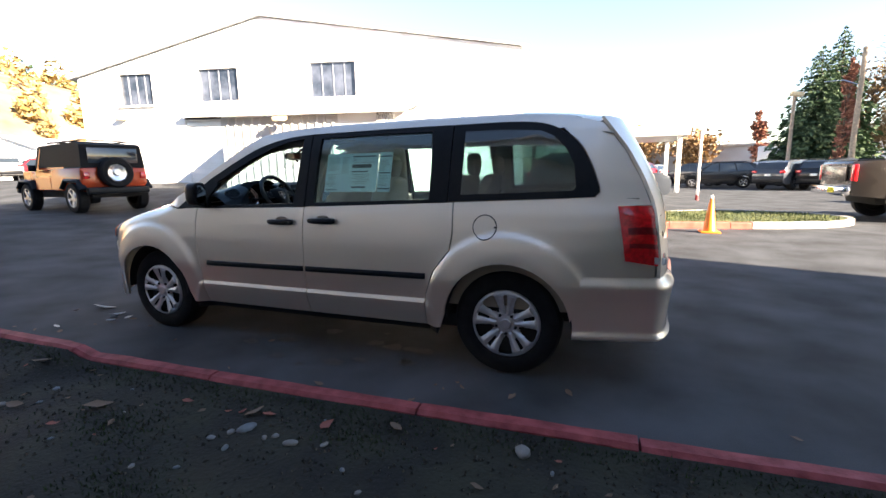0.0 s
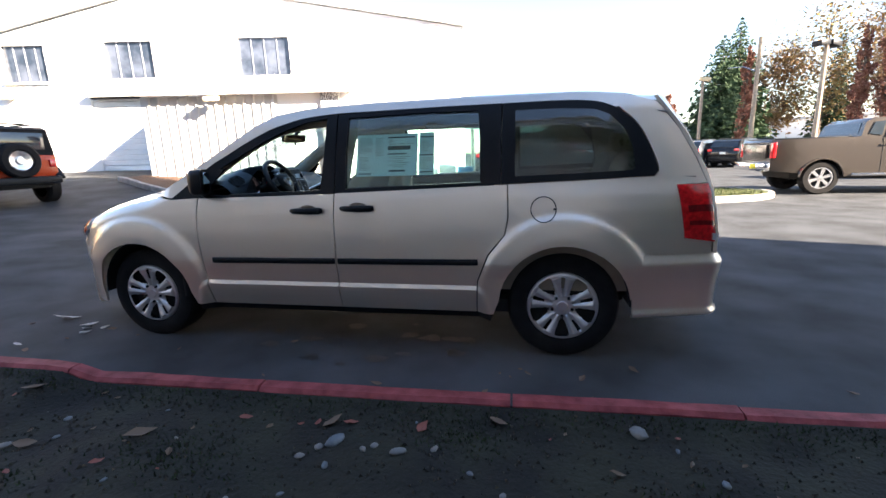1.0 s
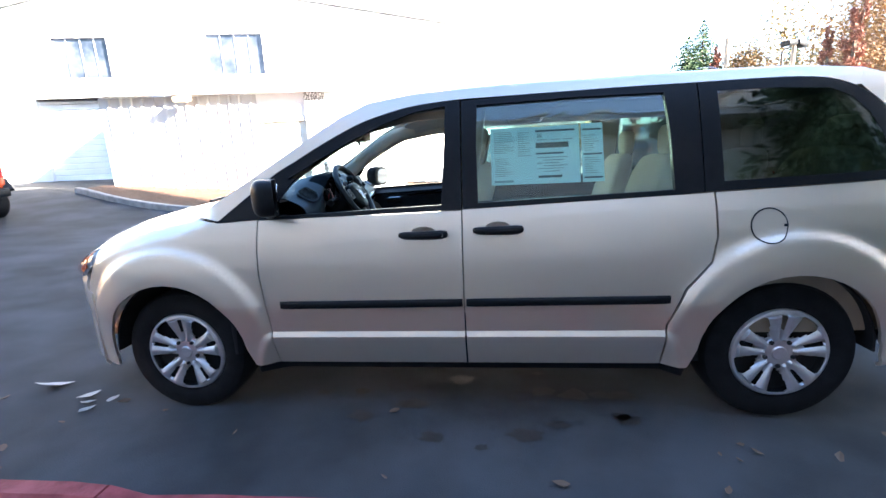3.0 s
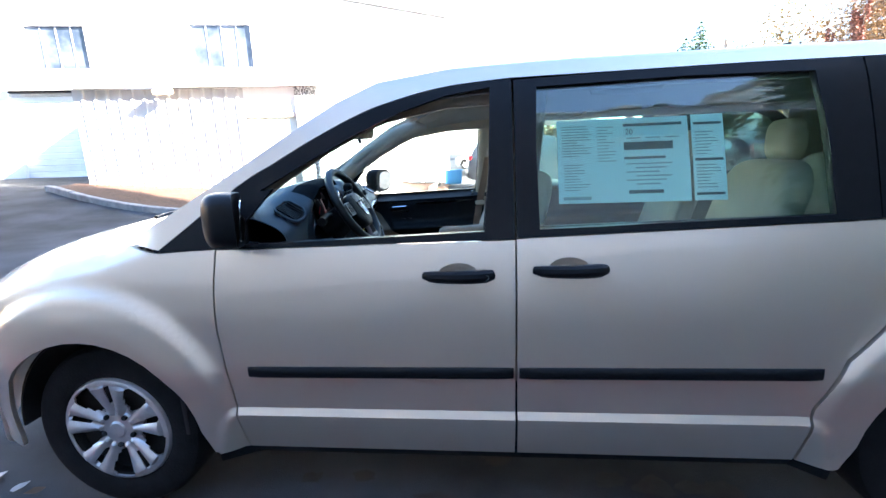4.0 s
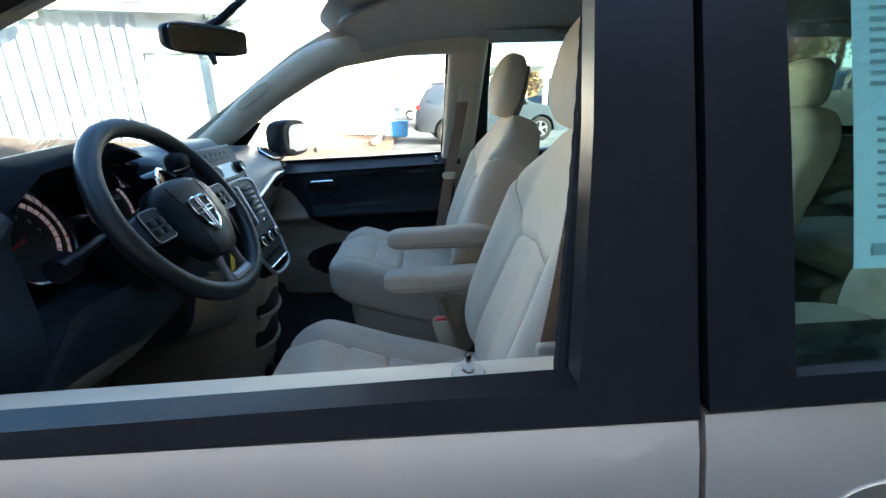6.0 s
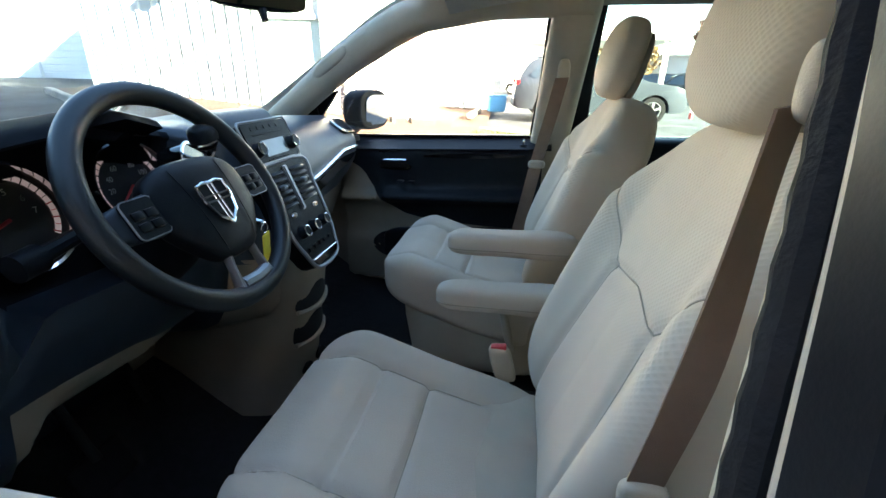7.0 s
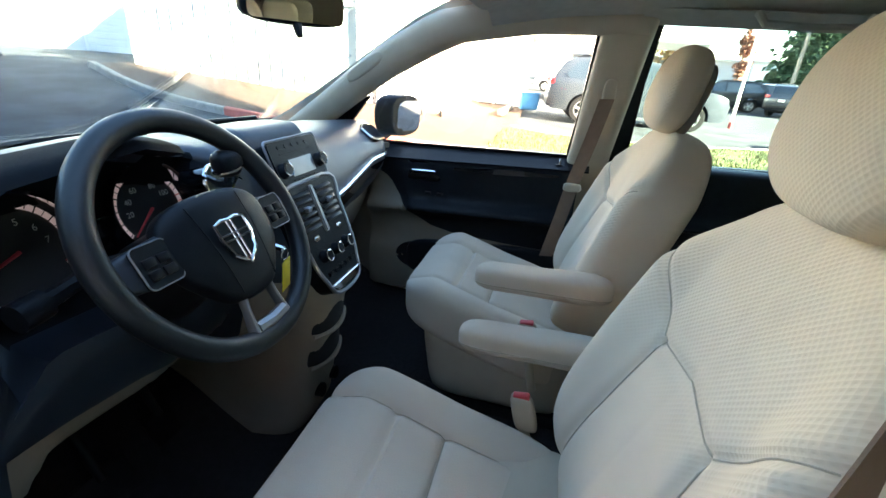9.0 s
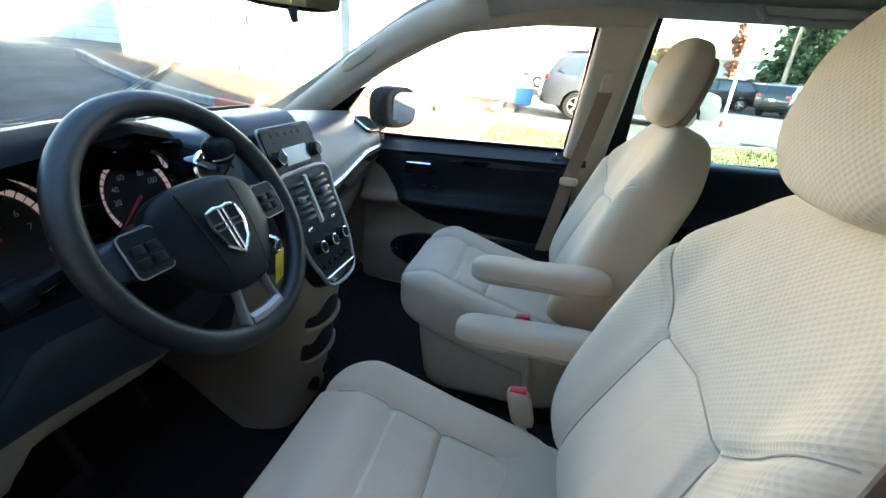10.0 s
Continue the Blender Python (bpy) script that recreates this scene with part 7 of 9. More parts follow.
# grass blades on the lawn's near half: small tufts
bm = bmesh.new()
rnd = random.Random(3)
for k in range(9000):
    x, y = rnd.uniform(-1.4, 7.3), rnd.uniform(7.9, 11.6)
    d = y - curve_at(x, [(-2, 7.75), (0, 7.95), (3.5, 8.45), (5.8, 8.8), (7.0, 9.4), (7.5, 10.3)])
    if d < 0.08 or y > curve_at(x, [(-2, 11.2), (0.6, 10.6), (2.6, 10.8), (5.2, 11.8), (6.9, 11.4), (7.5, 10.3)]) - 0.08:
        continue
    z = ground_z(x, y) + 0.10
    a, h = rnd.uniform(0, 6.28), rnd.uniform(0.03, 0.07)
    dx, dy = 0.012 * math.cos(a), 0.012 * math.sin(a)
    bm.faces.new((bm.verts.new((x - dx, y - dy, z)), bm.verts.new((x + dx, y + dy, z)), bm.verts.new((x + rnd.uniform(-0.03, 0.03), y + rnd.uniform(-0.03, 0.03), z + 0.03 + h))))
solo("grass_blades", bm, M_GRASS, "short green grass blades of the lawn", "grass", kind="stuff")


# ---------------------------------------------------------------- vehicles
def paint(name, col, metal=0.5):
    return mat(name, col, 0.24, metal, 0.03, 300, coat=0.5, spec=0.3)


M_CARGLASS = mat("dark car glass", (0.025, 0.035, 0.045), 0.05, 0, 0.1, 3, coat=0.6)
M_ALLOY = mat("alloy wheel", (0.62, 0.63, 0.65), 0.25, 0.85, 0.05, 20)


def road_wheel(root, x, y, r, w, side, rim=0.62, spokes=5, shiny=True):
    m = Matrix.Translation((x, y, r)) @ Matrix.Rotation(radians(90 if side < 0 else -90), 4, "X")
    bm = bmesh.new()
    lathe(bm, [(r * rim, -w), (r * 0.9, -w), (r, -w * 0.85), (r, -w * 0.15), (r * 0.93, 0), (r * (rim + 0.06), 0.0), (r * rim, -0.02), (r * rim, -w)], m, 28)
    t = part("wheel_tyre", bm, M_RUBBER, root)
    bm = bmesh.new()
    lathe(bm, [(r * rim, -0.012), (r * (rim - 0.06), -0.012), (r * (rim - 0.08), -0.06), (0, -0.07)], m, 24)
    hub = part("rim", bm, M_DARK, t)
    bm = bmesh.new()
    lathe(bm, [(r * 0.14, -0.03), (r * 0.13, -0.012), (0, -0.01)], m, 14)
    for k in range(spokes):
        a = 2 * math.pi * k / spokes + 0.3
        c, s = math.cos(a), math.sin(a)
        q = []
        for rr, hw, h in ((r * 0.10, r * 0.09, -0.016), (r * (rim - 0.03), r * 0.13, -0.012)):
            q.append([bm.verts.new(m @ Vector((rr * c - d * hw * s, rr * s + d * hw * c, hh))) for d, hh in ((-1, h - 0.03), (-0.8, h), (0.8, h), (1, h - 0.03))])
        for j in range(3):
            bm.faces.new((q[0][j], q[0][j + 1], q[1][j + 1], q[1][j]))
    lathe(bm, [(r * (rim - 0.07), -0.02), (r * (rim - 0.05), -0.004), (r * rim, -0.004), (r * (rim + 0.01), -0.015)], m, 28)
    part("wheel_face", bm, M_ALLOY, t, "bright alloy wheel face")


CROWN = {}


def body_of(root, name, outline, W, belt, taper, material, crown=0.035, label=""):
    """A car body from its side outline: barrel sides, a tapered glasshouse, softened edges."""
    CROWN[root.name] = crown
    bm = bmesh.new()
    fill(bm, outline, [], 0.25)
    bmesh.ops.dissolve_degenerate(bm, dist=0.002, edges=bm.edges)
    rim = [e for e in bm.edges if len(e.link_faces) == 1]
    ret = bmesh.ops.extrude_face_region(bm, geom=bm.faces[:])
    top = [v for v in ret["geom"] if isinstance(v, bmesh.types.BMVert)]
    for v in bm.verts:
        v.co.y = -W / 2
    for v in top:
        v.co.y = W / 2
    zs = [v.co.z for v in bm.verts]
    xs = [v.co.x for v in bm.verts]
    x0, x1 = min(xs), max(xs)
    edges = [e for e in bm.edges if len(e.link_faces) == 2 and e.calc_face_angle(0) > 0.5]
    bmesh.ops.bevel(bm, geom=edges, offset=0.05, segments=3, affect="EDGES", profile=0.5, clamp_overlap=True)
    for v in bm.verts:
        k = 1.0
        z, x = v.co.z, v.co.x
        if z > belt:
            k -= taper * (z - belt)
        k -= crown * ((z - 0.65) / 0.5) ** 2 if z < belt else crown * ((belt - 0.65) / 0.5) ** 2
        e = max(0, (abs(2 * (x - x0) / (x1 - x0) - 1) - 0.72) / 0.28)
        k -= 0.13 * e ** 2
        v.co.y *= k
    return part(name, bm, material, root, label, angle=32)


def half_w(z, W, belt, taper, crown=0.035):
    k = 1.0 - (taper * (z - belt) if z > belt else 0)
    k -= crown * (((belt if z > belt else z) - 0.65) / 0.5) ** 2
    return W / 2 * k


def side_plate(root, name, poly, W, belt, taper, material, out=0.006, label=""):
    for s in (-1, 1):
        bm = bmesh.new()
        fill(bm, poly, [], 0.3)
        for v in bm.verts:
            v.co.y = s * (half_w(v.co.z, W, belt, taper, CROWN.get(root.name, 0.035)) + out)
        ret = bmesh.ops.extrude_face_region(bm, geom=bm.faces[:])
        bmesh.ops.translate(bm, vec=(0, -s * 0.02, 0), verts=[v for v in ret["geom"] if isinstance(v, bmesh.types.BMVert)])
        part(name, bm, material, root, label)


def cross_glass(root, name, a, b, W, belt, taper, inset, material):
    """A pane from edge to edge of the car between two points of its outline."""
    bm = bmesh.new()
    n = Vector((-(b[1] - a[1]), 0, b[0] - a[0])).normalized()
    n = n if n.z > 0 else -n
    q = []
    for p in (a, b):
        h = half_w(p[1], W, belt, taper, CROWN.get(root.name, 0.035)) - inset
        q.append([Vector((p[0], t * h, p[1])) + n * (0.006 + 0.0 * abs(t)) for t in (-1, -0.5, 0, 0.5, 1)])
    vs = [[bm.verts.new(p) for p in r] for r in q]
    for j in range(4):
        bm.faces.new((vs[0][j], vs[0][j + 1], vs[1][j + 1], vs[1][j]))
    thicken(bm, 0.012)
    part(name, bm, material, root)


def arches(xr, xf, r, z0):
    return arc(xf, r * 0.98, r * 1.17, 0, 180, 10), arc(xr, r * 0.98, r * 1.17, 0, 180, 10)


def suv(name, loc, turn, pt, label, category="car", group="", L=4.8, W=1.92, H=1.76, wb=2.9, r=0.37, clad=True):
    root = thing(name, loc, label, category, group, turn, local=True)
    s, hz = L / 4.8, H / 1.76
    xf, xr = wb / 2 + 0.03, -wb / 2 + 0.03
    fa, ra = arches(xr, xf, r, 0.3)
    o = [(-2.30 * s, 0.36)] + [(-2.38 * s, 0.55), (-2.40 * s, 0.82), (-2.36 * s, 1.05 * hz), (-2.22 * s, 1.28 * hz), (-1.98 * s, 1.62 * hz), (-1.75 * s, 1.71 * hz), (-0.8 * s, 1.76 * hz), (0.1 * s, 1.74 * hz), (0.48 * s, 1.66 * hz), (1.12 * s, 1.18 * hz), (1.3 * s, 1.12 * hz), (2.05 * s, 1.02 * hz), (2.32 * s, 0.92 * hz), (2.41 * s, 0.72), (2.40 * s, 0.42), (2.28 * s, 0.30)]
    o += [(xf + r * 1.17, 0.30)] + [p for p in fa if p[1] > 0.3] + [(xf - r * 1.17, 0.30), (xr + r * 1.17, 0.30)] + [p for p in ra if p[1] > 0.3] + [(xr - r * 1.17, 0.34)]
    belt, tp = 1.06 * hz, 0.26
    b = body_of(root, "car_body", o, W, belt, tp, pt)
    for poly in ([(0.98 * s, 1.14 * hz), (0.42 * s, 1.60 * hz), (0.02 * s, 1.665 * hz), (0.0, 1.12 * hz)], [(-0.07 * s, 1.12 * hz), (-0.05 * s, 1.67 * hz), (-0.82 * s, 1.67 * hz), (-0.98 * s, 1.14 * hz)], [(-1.06 * s, 1.15 * hz), (-0.92 * s, 1.665 * hz), (-1.65 * s, 1.63 * hz), (-2.0 * s, 1.26 * hz), (-1.85 * s, 1.19 * hz)]):
        side_plate(root, "side_window", poly, W, belt, tp, M_CARGLASS)
    cross_glass(root, "windscreen", (1.06 * s, 1.22 * hz), (0.54 * s, 1.62 * hz), W, belt, tp, 0.14, M_CARGLASS)
    cross_glass(root, "rear_window", (-2.245 * s, 1.26 * hz), (-2.02 * s, 1.58 * hz), W, belt, tp, 0.14, M_CARGLASS)
    for sd in (-1, 1):
        bm = bmesh.new()
        box(bm, (-2.33 * s, sd * (W / 2 - 0.22), 1.08 * hz), (0.12, 0.26, 0.15), 0.03)
        part("tail_lamp", bm, M_REDLENS, root)
        bm = bmesh.new()
        box(bm, (2.25 * s, sd * (W / 2 - 0.27), 0.86 * hz), (0.2, 0.32, 0.12), 0.04)
        part("head_lamp", bm, M_CLEARLENS, root)
        bm = bmesh.new()
        box(bm, (0.92 * s, sd * (W / 2 + 0.06), 1.16 * hz), (0.12, 0.2, 0.14), 0.04)
        part("door_mirror", bm, M_TRIM, root)
        bm = bmesh.new()
        rod(bm, (-1.6 * s, sd * 0.62, 1.775 * hz), (0.2 * s, sd * 0.66, 1.775 * hz), 0.02)
        part("roof_bar", bm, M_TRIM, root)
        for xx in (xf, xr):
            road_wheel(root, xx, sd * (W / 2 - 0.03), r, 0.23, sd)
    bm = bmesh.new()
    box(bm, (0, 0, 0.40), (L * 0.8, W * 0.8, 0.25), 0.05)
    part("underbody", bm, M_DARK, root)
    bm = bmesh.new()
    box(bm, (-2.36 * s, 0, 0.52), (0.12, W * 0.84, 0.24), 0.05)
    part("rear_bumper", bm, M_PLASTIC if clad else pt, root)
    bm = bmesh.new()
    box(bm, (-2.40 * s, 0, 0.86), (0.02, 0.32, 0.12), 0.006)
    part("number_plate", bm, M_WHITE2, root)
    return root


def pickup(loc, turn, pt):
    root = thing("pickup_truck", loc, "grey-brown metallic crew-cab pickup truck with chrome wheels", "pickup", turn=turn, local=True)
    r, W = 0.42, 2.0
    xf, xr = 1.78, -1.68
    fa, ra = arches(xr, xf, r, 0.45)
    o = [(-2.80, 0.62), (-2.84, 1.36), (-2.78, 1.42), (-1.0, 1.43), (-0.92, 1.44), (-0.80, 1.78), (-0.62, 1.88), (0.0, 1.92), (0.60, 1.90), (0.95, 1.78), (1.42, 1.43), (1.65, 1.38), (2.65, 1.30), (2.86, 1.18), (2.93, 0.95), (2.95, 0.55), (2.80, 0.46)]
    o += [(xf + r * 1.17, 0.46)] + [p for p in fa if p[1] > 0.46] + [(xf - r * 1.17, 0.46), (xr + r * 1.17, 0.46)] + [p for p in ra if p[1] > 0.46] + [(xr - r * 1.17, 0.55)]
    belt, tp = 1.40, 0.30
    body_of(root, "car_body", o, W, belt, tp, pt, crown=0.02)
    for poly in ([(1.30, 1.43), (0.90, 1.74), (0.52, 1.82), (0.50, 1.42)], [(0.40, 1.42), (0.42, 1.83), (-0.30, 1.82), (-0.42, 1.42)], [(-0.50, 1.45), (-0.40, 1.80), (-0.62, 1.78), (-0.76, 1.50)]):
        side_plate(root, "side_window", poly, W, belt, tp, M_CARGLASS, out=0.02)
    cross_glass(root, "windscreen", (1.36, 1.47), (0.99, 1.75), W, belt, tp, 0.12, M_CARGLASS)
    cross_glass(root, "rear_window", (-0.90, 1.50), (-0.81, 1.76), W, belt, tp, 0.16, M_CARGLASS)
    bm = bmesh.new()
    box(bm, (-1.88, 0, 1.43), (1.72, 1.66, 0.05), 0.015)
    part("bed_cover", bm, M_TRIM, root, "black bed cover")
    for x in (0.45, -0.45, 1.42):
        for sd in (-1, 1):
            bm = bmesh.new()
            tube(bm, [(x, sd * (half_w(z, W, belt, tp, 0.02) + 0.001), z) for z in (0.5, 0.8, 1.1, 1.38)], 0.006, 6)
            part("door_gap", bm, M_DARK, root)
    for sd in (-1, 1):
        bm = bmesh.new()
        box(bm, (-2.79, sd * 0.90, 1.15), (0.10, 0.16, 0.40), 0.03)
        part("tail_lamp", bm, M_REDLENS, root, "tall red tail lamp")
        bm = bmesh.new()
        box(bm, (2.80, sd * 0.75, 1.08), (0.2, 0.36, 0.2), 0.05)
        part("head_lamp", bm, M_CLEARLENS, root)
        bm = bmesh.new()
        box(bm, (1.12, sd * 1.10, 1.46), (0.14, 0.2, 0.24), 0.05)
        part("door_mirror", bm, M_TRIM, root)
        for x in (0.62, -0.32):
            bm = bmesh.new()
            tube(bm, [(x - 0.1, sd * (W / 2 + 0.01), 1.27), (x, sd * (W / 2 + 0.04), 1.275), (x + 0.1, sd * (W / 2 + 0.01), 1.27)], 0.014, 8)
            part("door_handle", bm, pt, root)
        bm = bmesh.new()
        box(bm, (0.1, sd * 0.98, 0.50), (2.3, 0.10, 0.08), 0.03)
        part("side_step", bm, M_CHROME, root, "chrome side step")
        for xx in (xf, xr):
            road_wheel(root, xx, sd * (W / 2 - 0.02), r, 0.28, sd, 0.64, 6)
            bm = bmesh.new()
            tube(bm, [(x, sd * (W / 2 - 0.005), z) for x, z in arc(xx, r * 0.98, r * 1.2, 5, 175, 16)], 0.028, 6)
            part("wheel_arch_lip", bm, pt, root)
    bm = bmesh.new()
    box(bm, (-2.92, 0, 0.72), (0.16, 1.92, 0.22), 0.05)
    part("rear_bumper", bm, M_CHROME, root, "chrome rear bumper")
    bm = bmesh.new()
    box(bm, (-3.005, -0.35, 0.74), (0.02, 0.32, 0.13), 0.005)
    part("number_plate", bm, M_YELLOW, root)
    bm = bmesh.new()
    box(bm, (0, 0, 0.52), (4.6, 1.5, 0.25), 0.05)
    part("underbody", bm, M_DARK, root)
    bm = bmesh.new()
    box(bm, (-2.86, 0, 1.12), (0.03, 1.4, 0.36), 0.01)
    part("tailgate", bm, pt, root)


def jeep(loc, turn):
    pt = paint("orange paint", (0.36, 0.036, 0.005), 0.1)
    jeep_glass = mat("greenish car glass", (0.10, 0.14, 0.11), 0.06, 0, 0.2, 3, coat=0.5)
    black = mat("black hardtop", (0.006, 0.006, 0.007), 0.6, 0, 0.2, 12, bump=0.1, bscale=200, spec=0.12)
    root = thing("off_roader", loc, "orange boxy off-roader with a black hardtop", "car", turn=turn, local=True)
    r, W = 0.40, 1.60
    xf, xr = 1.42, -1.40
    bm = bmesh.new()
    box(bm, (-0.55, 0, 0.88), (2.75, W, 0.62), 0.06)
    part("tub", bm, pt, root, "orange body tub")
    bm = bmesh.new()
    box(bm, (1.45, 0, 0.93), (1.35, 1.30, 0.44), 0.07)
    part("bonnet", bm, pt, root)
    bm = bmesh.new()
    vs = [(-1.92, 1.18), (-1.86, 1.78), (-1.7, 1.84), (0.50, 1.82), (0.60, 1.76), (0.82, 1.18)]
    fill(bm, vs, [], 0)
    ret = bmesh.ops.extrude_face_region(bm, geom=bm.faces[:])
    tv = [v for v in ret["geom"] if isinstance(v, bmesh.types.BMVert)]
    for v in bm.verts:
        v.co.y = -W / 2 + 0.03
    for v in tv:
        v.co.y = W / 2 - 0.03
    for v in bm.verts:
        v.co.y *= 1 - 0.10 * max(0, v.co.z - 1.18)
    part("hardtop", bm, black, root, "black hardtop")
    for poly in ([(0.80, 0.62), (0.82, 1.18), (0.64, 1.22), (0.42, 1.74), (0.36, 1.74), (0.58, 1.22), (-0.15, 1.22), (-0.15, 0.62)], [(-0.19, 0.62), (-0.19, 1.22), (-0.98, 1.22), (-1.02, 0.90), (-0.86, 0.62)]):
        side_plate(root, "door", poly, W, 1.18, 0.10, pt, out=0.012, label="orange door")
    for x in (-1.4, -0.6, 0.2):
        bm = bmesh.new()
        rod(bm, (x, -0.55, 1.92), (x, 0.55, 1.92), 0.018)
        part("rack_bar", bm, black, root)
    for poly in ([(0.66, 1.24), (0.42, 1.70), (-0.12, 1.70), (-0.12, 1.24)], [(-0.22, 1.24), (-0.22, 1.70), (-0.95, 1.70), (-0.95, 1.24)], [(-1.08, 1.26), (-1.08, 1.68), (-1.75, 1.68), (-1.80, 1.26)]):
        side_plate(root, "side_window", poly, W - 0.02, 1.18, 0.12, jeep_glass, out=0.010)
    bm = bmesh.new()
    box(bm, (0.725, 0, 1.46), (0.02, 1.3, 0.42), 0.01, (0, -24, 0))
    part("windscreen", bm, M_CARGLASS, root)
    bm = bmesh.new()
    box(bm, (-1.905, 0, 1.50), (0.03, 1.2, 0.40), 0.01)
    part("rear_window", bm, M_CARGLASS, root)
    bm = bmesh.new()
    m = Matrix.Translation((-1.98, 0.05, 1.05)) @ Matrix.Rotation(radians(-90), 4, "Y")
    lathe(bm, [(0.24, -0.04), (0.36, -0.04), (0.40, 0.0), (0.40, 0.16), (0.36, 0.2), (0.26, 0.2), (0.24, 0.17), (0.24, -0.04)], m, 28)
    sp = part("spare_tyre", bm, M_RUBBER, root, "spare wheel on the tailgate")
    bm = bmesh.new()
    lathe(bm, [(0.24, 0.15), (0.22, 0.17), (0.1, 0.14), (0.08, 0.18), (0, 0.18)], m, 24)
    part("wheel_face", bm, M_ALLOY, sp)
    bm = bmesh.new()
    box(bm, (-2.02, 0, 0.58), (0.16, 1.5, 0.18), 0.04)
    part("rear_bumper", bm, M_PLASTIC, root)
    bm = bmesh.new()
    box(bm, (2.2, 0, 0.60), (0.2, 1.6, 0.18), 0.04)
    part("front_bumper", bm, M_PLASTIC, root)
    for sd in (-1, 1):
        bm = bmesh.new()
        box(bm, (-1.93, sd * 0.68, 0.98), (0.06, 0.14, 0.18), 0.02)
        part("tail_lamp", bm, M_REDLENS, root)
        for xx in (xf, xr):
            road_wheel(root, xx, sd * 0.86, r, 0.26, sd)
            bm = bmesh.new()
            tube(bm, [(xx - 0.56, sd * 0.80, 0.62), (xx - 0.40, sd * 0.80, 0.84), (xx + 0.3, sd * 0.80, 0.86), (xx + 0.55, sd * 0.80, 0.66)], 0.10, 8, flat=0.5)
            part("fender", bm, M_PLASTIC, root, "black plastic fender")
        bm = bmesh.new()
        box(bm, (0.62, sd * 0.90, 1.22), (0.1, 0.18, 0.18), 0.03)
        part("door_mirror", bm, M_TRIM, root)
        bm = bmesh.new()
        rod(bm, (-1.6, sd * 0.55, 1.90), (0.4, sd * 0.55, 1.90), 0.02)
        part("roof_bar", bm, M_TRIM, root)
    bm = bmesh.new()
    box(bm, (0, 0, 0.50), (3.8, 1.2, 0.22), 0.04)
    part("underbody", bm, M_DARK, root)


def on(x, y, dz=0.0):
    return (x, y, ground_z(x, y) + dz)


P_GREY = paint("dark grey metallic paint", (0.055, 0.065, 0.08), 0.3)
P_BROWN = paint("grey-brown metallic paint", (0.085, 0.073, 0.064))
P_BLACK = paint("black paint", (0.012, 0.013, 0.015), 0.2)
P_BLUE = paint("dark blue paint", (0.014, 0.022, 0.05), 0.2)
P_SILVER = paint("silver paint", (0.5, 0.51, 0.52))
P_RED = paint("red paint", (0.38, 0.02, 0.03), 0.2)
P_WHITE = paint("white paint", (0.75, 0.75, 0.74), 0.0)

jeep(on(-12.3, 6.0), 171)
pickup(on(10.4, 11.2), -2, P_BROWN)
suv("parked_suv", on(1.75, 14.6), 5, P_GREY, "dark grey sport utility car parked beside a lawn island")
suv("parked_suv", on(15.6, 16.5), 12, P_BLACK, "black sport utility car parked behind the pickup", r=0.39)
LOT = "cars in the sales lot"
for x, y, tn, pt, lb in ((12.6, 29.6, 46, P_GREY, "dark grey"), (14.4, 28.6, 46, P_BLACK, "black"), (13.9, 40.0, 10, P_BLACK, "black"), (9.3, 32.0, 170, P_BLACK, "black"), (3.2, 33, 150, P_RED, "red"), (0.2, 34.5, 150, P_SILVER, "silver"), (8.5, 36, 150, P_GREY, "grey"), (12.5, 35, 150, P_WHITE, "white"), (17.0, 34, 150, P_BLACK, "black"), (5.0, 42, 150, P_SILVER, "silver"), (10, 44, 150, P_BLUE, "dark blue"), (15.5, 43.5, 150, P_SILVER, "silver"), (21, 41, 150, P_GREY, "grey"), (20.5, 27, 20, P_BLUE, "dark blue"), (24.5, 33, 20, P_WHITE, "white")):
    suv("lot_car", on(x, y), tn, pt, lb + " sport utility car in a row on the sales lot", group=LOT, H=1.70)
LEFT = "cars far along the drive"
for x, y, tn, pt, lb in ((-34.5, 18.2, 20, P_RED, "red"), (-41, 20.8, 15, P_BLACK, "black"), (-34.5, 14.6, 160, P_SILVER, "silver"), (-47, 22.5, 15, P_SILVER, "silver")):
    suv("far_car", on(x, y), tn, pt, lb + " car parked far along the drive", group=LEFT, H=1.55, L=4.5)


# ---------------------------------------------------------------- posts, cones, canopy, clutter
M_WOOD = mat("weathered wooden pole", (0.28, 0.23, 0.18), 0.85, 0, 0.2, 8, bump=0.3, bscale=40)
M_POSTW = mat("chipped white post paint", (0.68, 0.66, 0.63), 0.7, 0, 0.12, 6)
M_ORANGE = mat("orange cone plastic", (0.85, 0.23, 0.02), 0.45, 0, 0.06, 8)


def post(x, y, h, r=0.055, name="white_post", lab="slim white painted post with a rusty foot"):
    root = thing(name, on(x, y), lab, "post", local=True)
    bm = bmesh.new()
    rod(bm, (0, 0, 0), (0, 0, h), r, r * 0.95, 12)
    part("shaft", bm, M_POSTW, root)
    bm = bmesh.new()
    rod(bm, (0, 0, 0), (0, 0, 0.22), r + 0.02, r + 0.012, 12)
    part("foot", bm, M_REDKERB, root)
    bm = bmesh.new()
    lathe(bm, [(r + 0.012, 0), (r + 0.012, 0.03), (0, 0.045)], Matrix.Translation((0, 0, h)), 12)
    part("cap", bm, M_POSTW, root)


post(5.75, 18.2, 3.0)


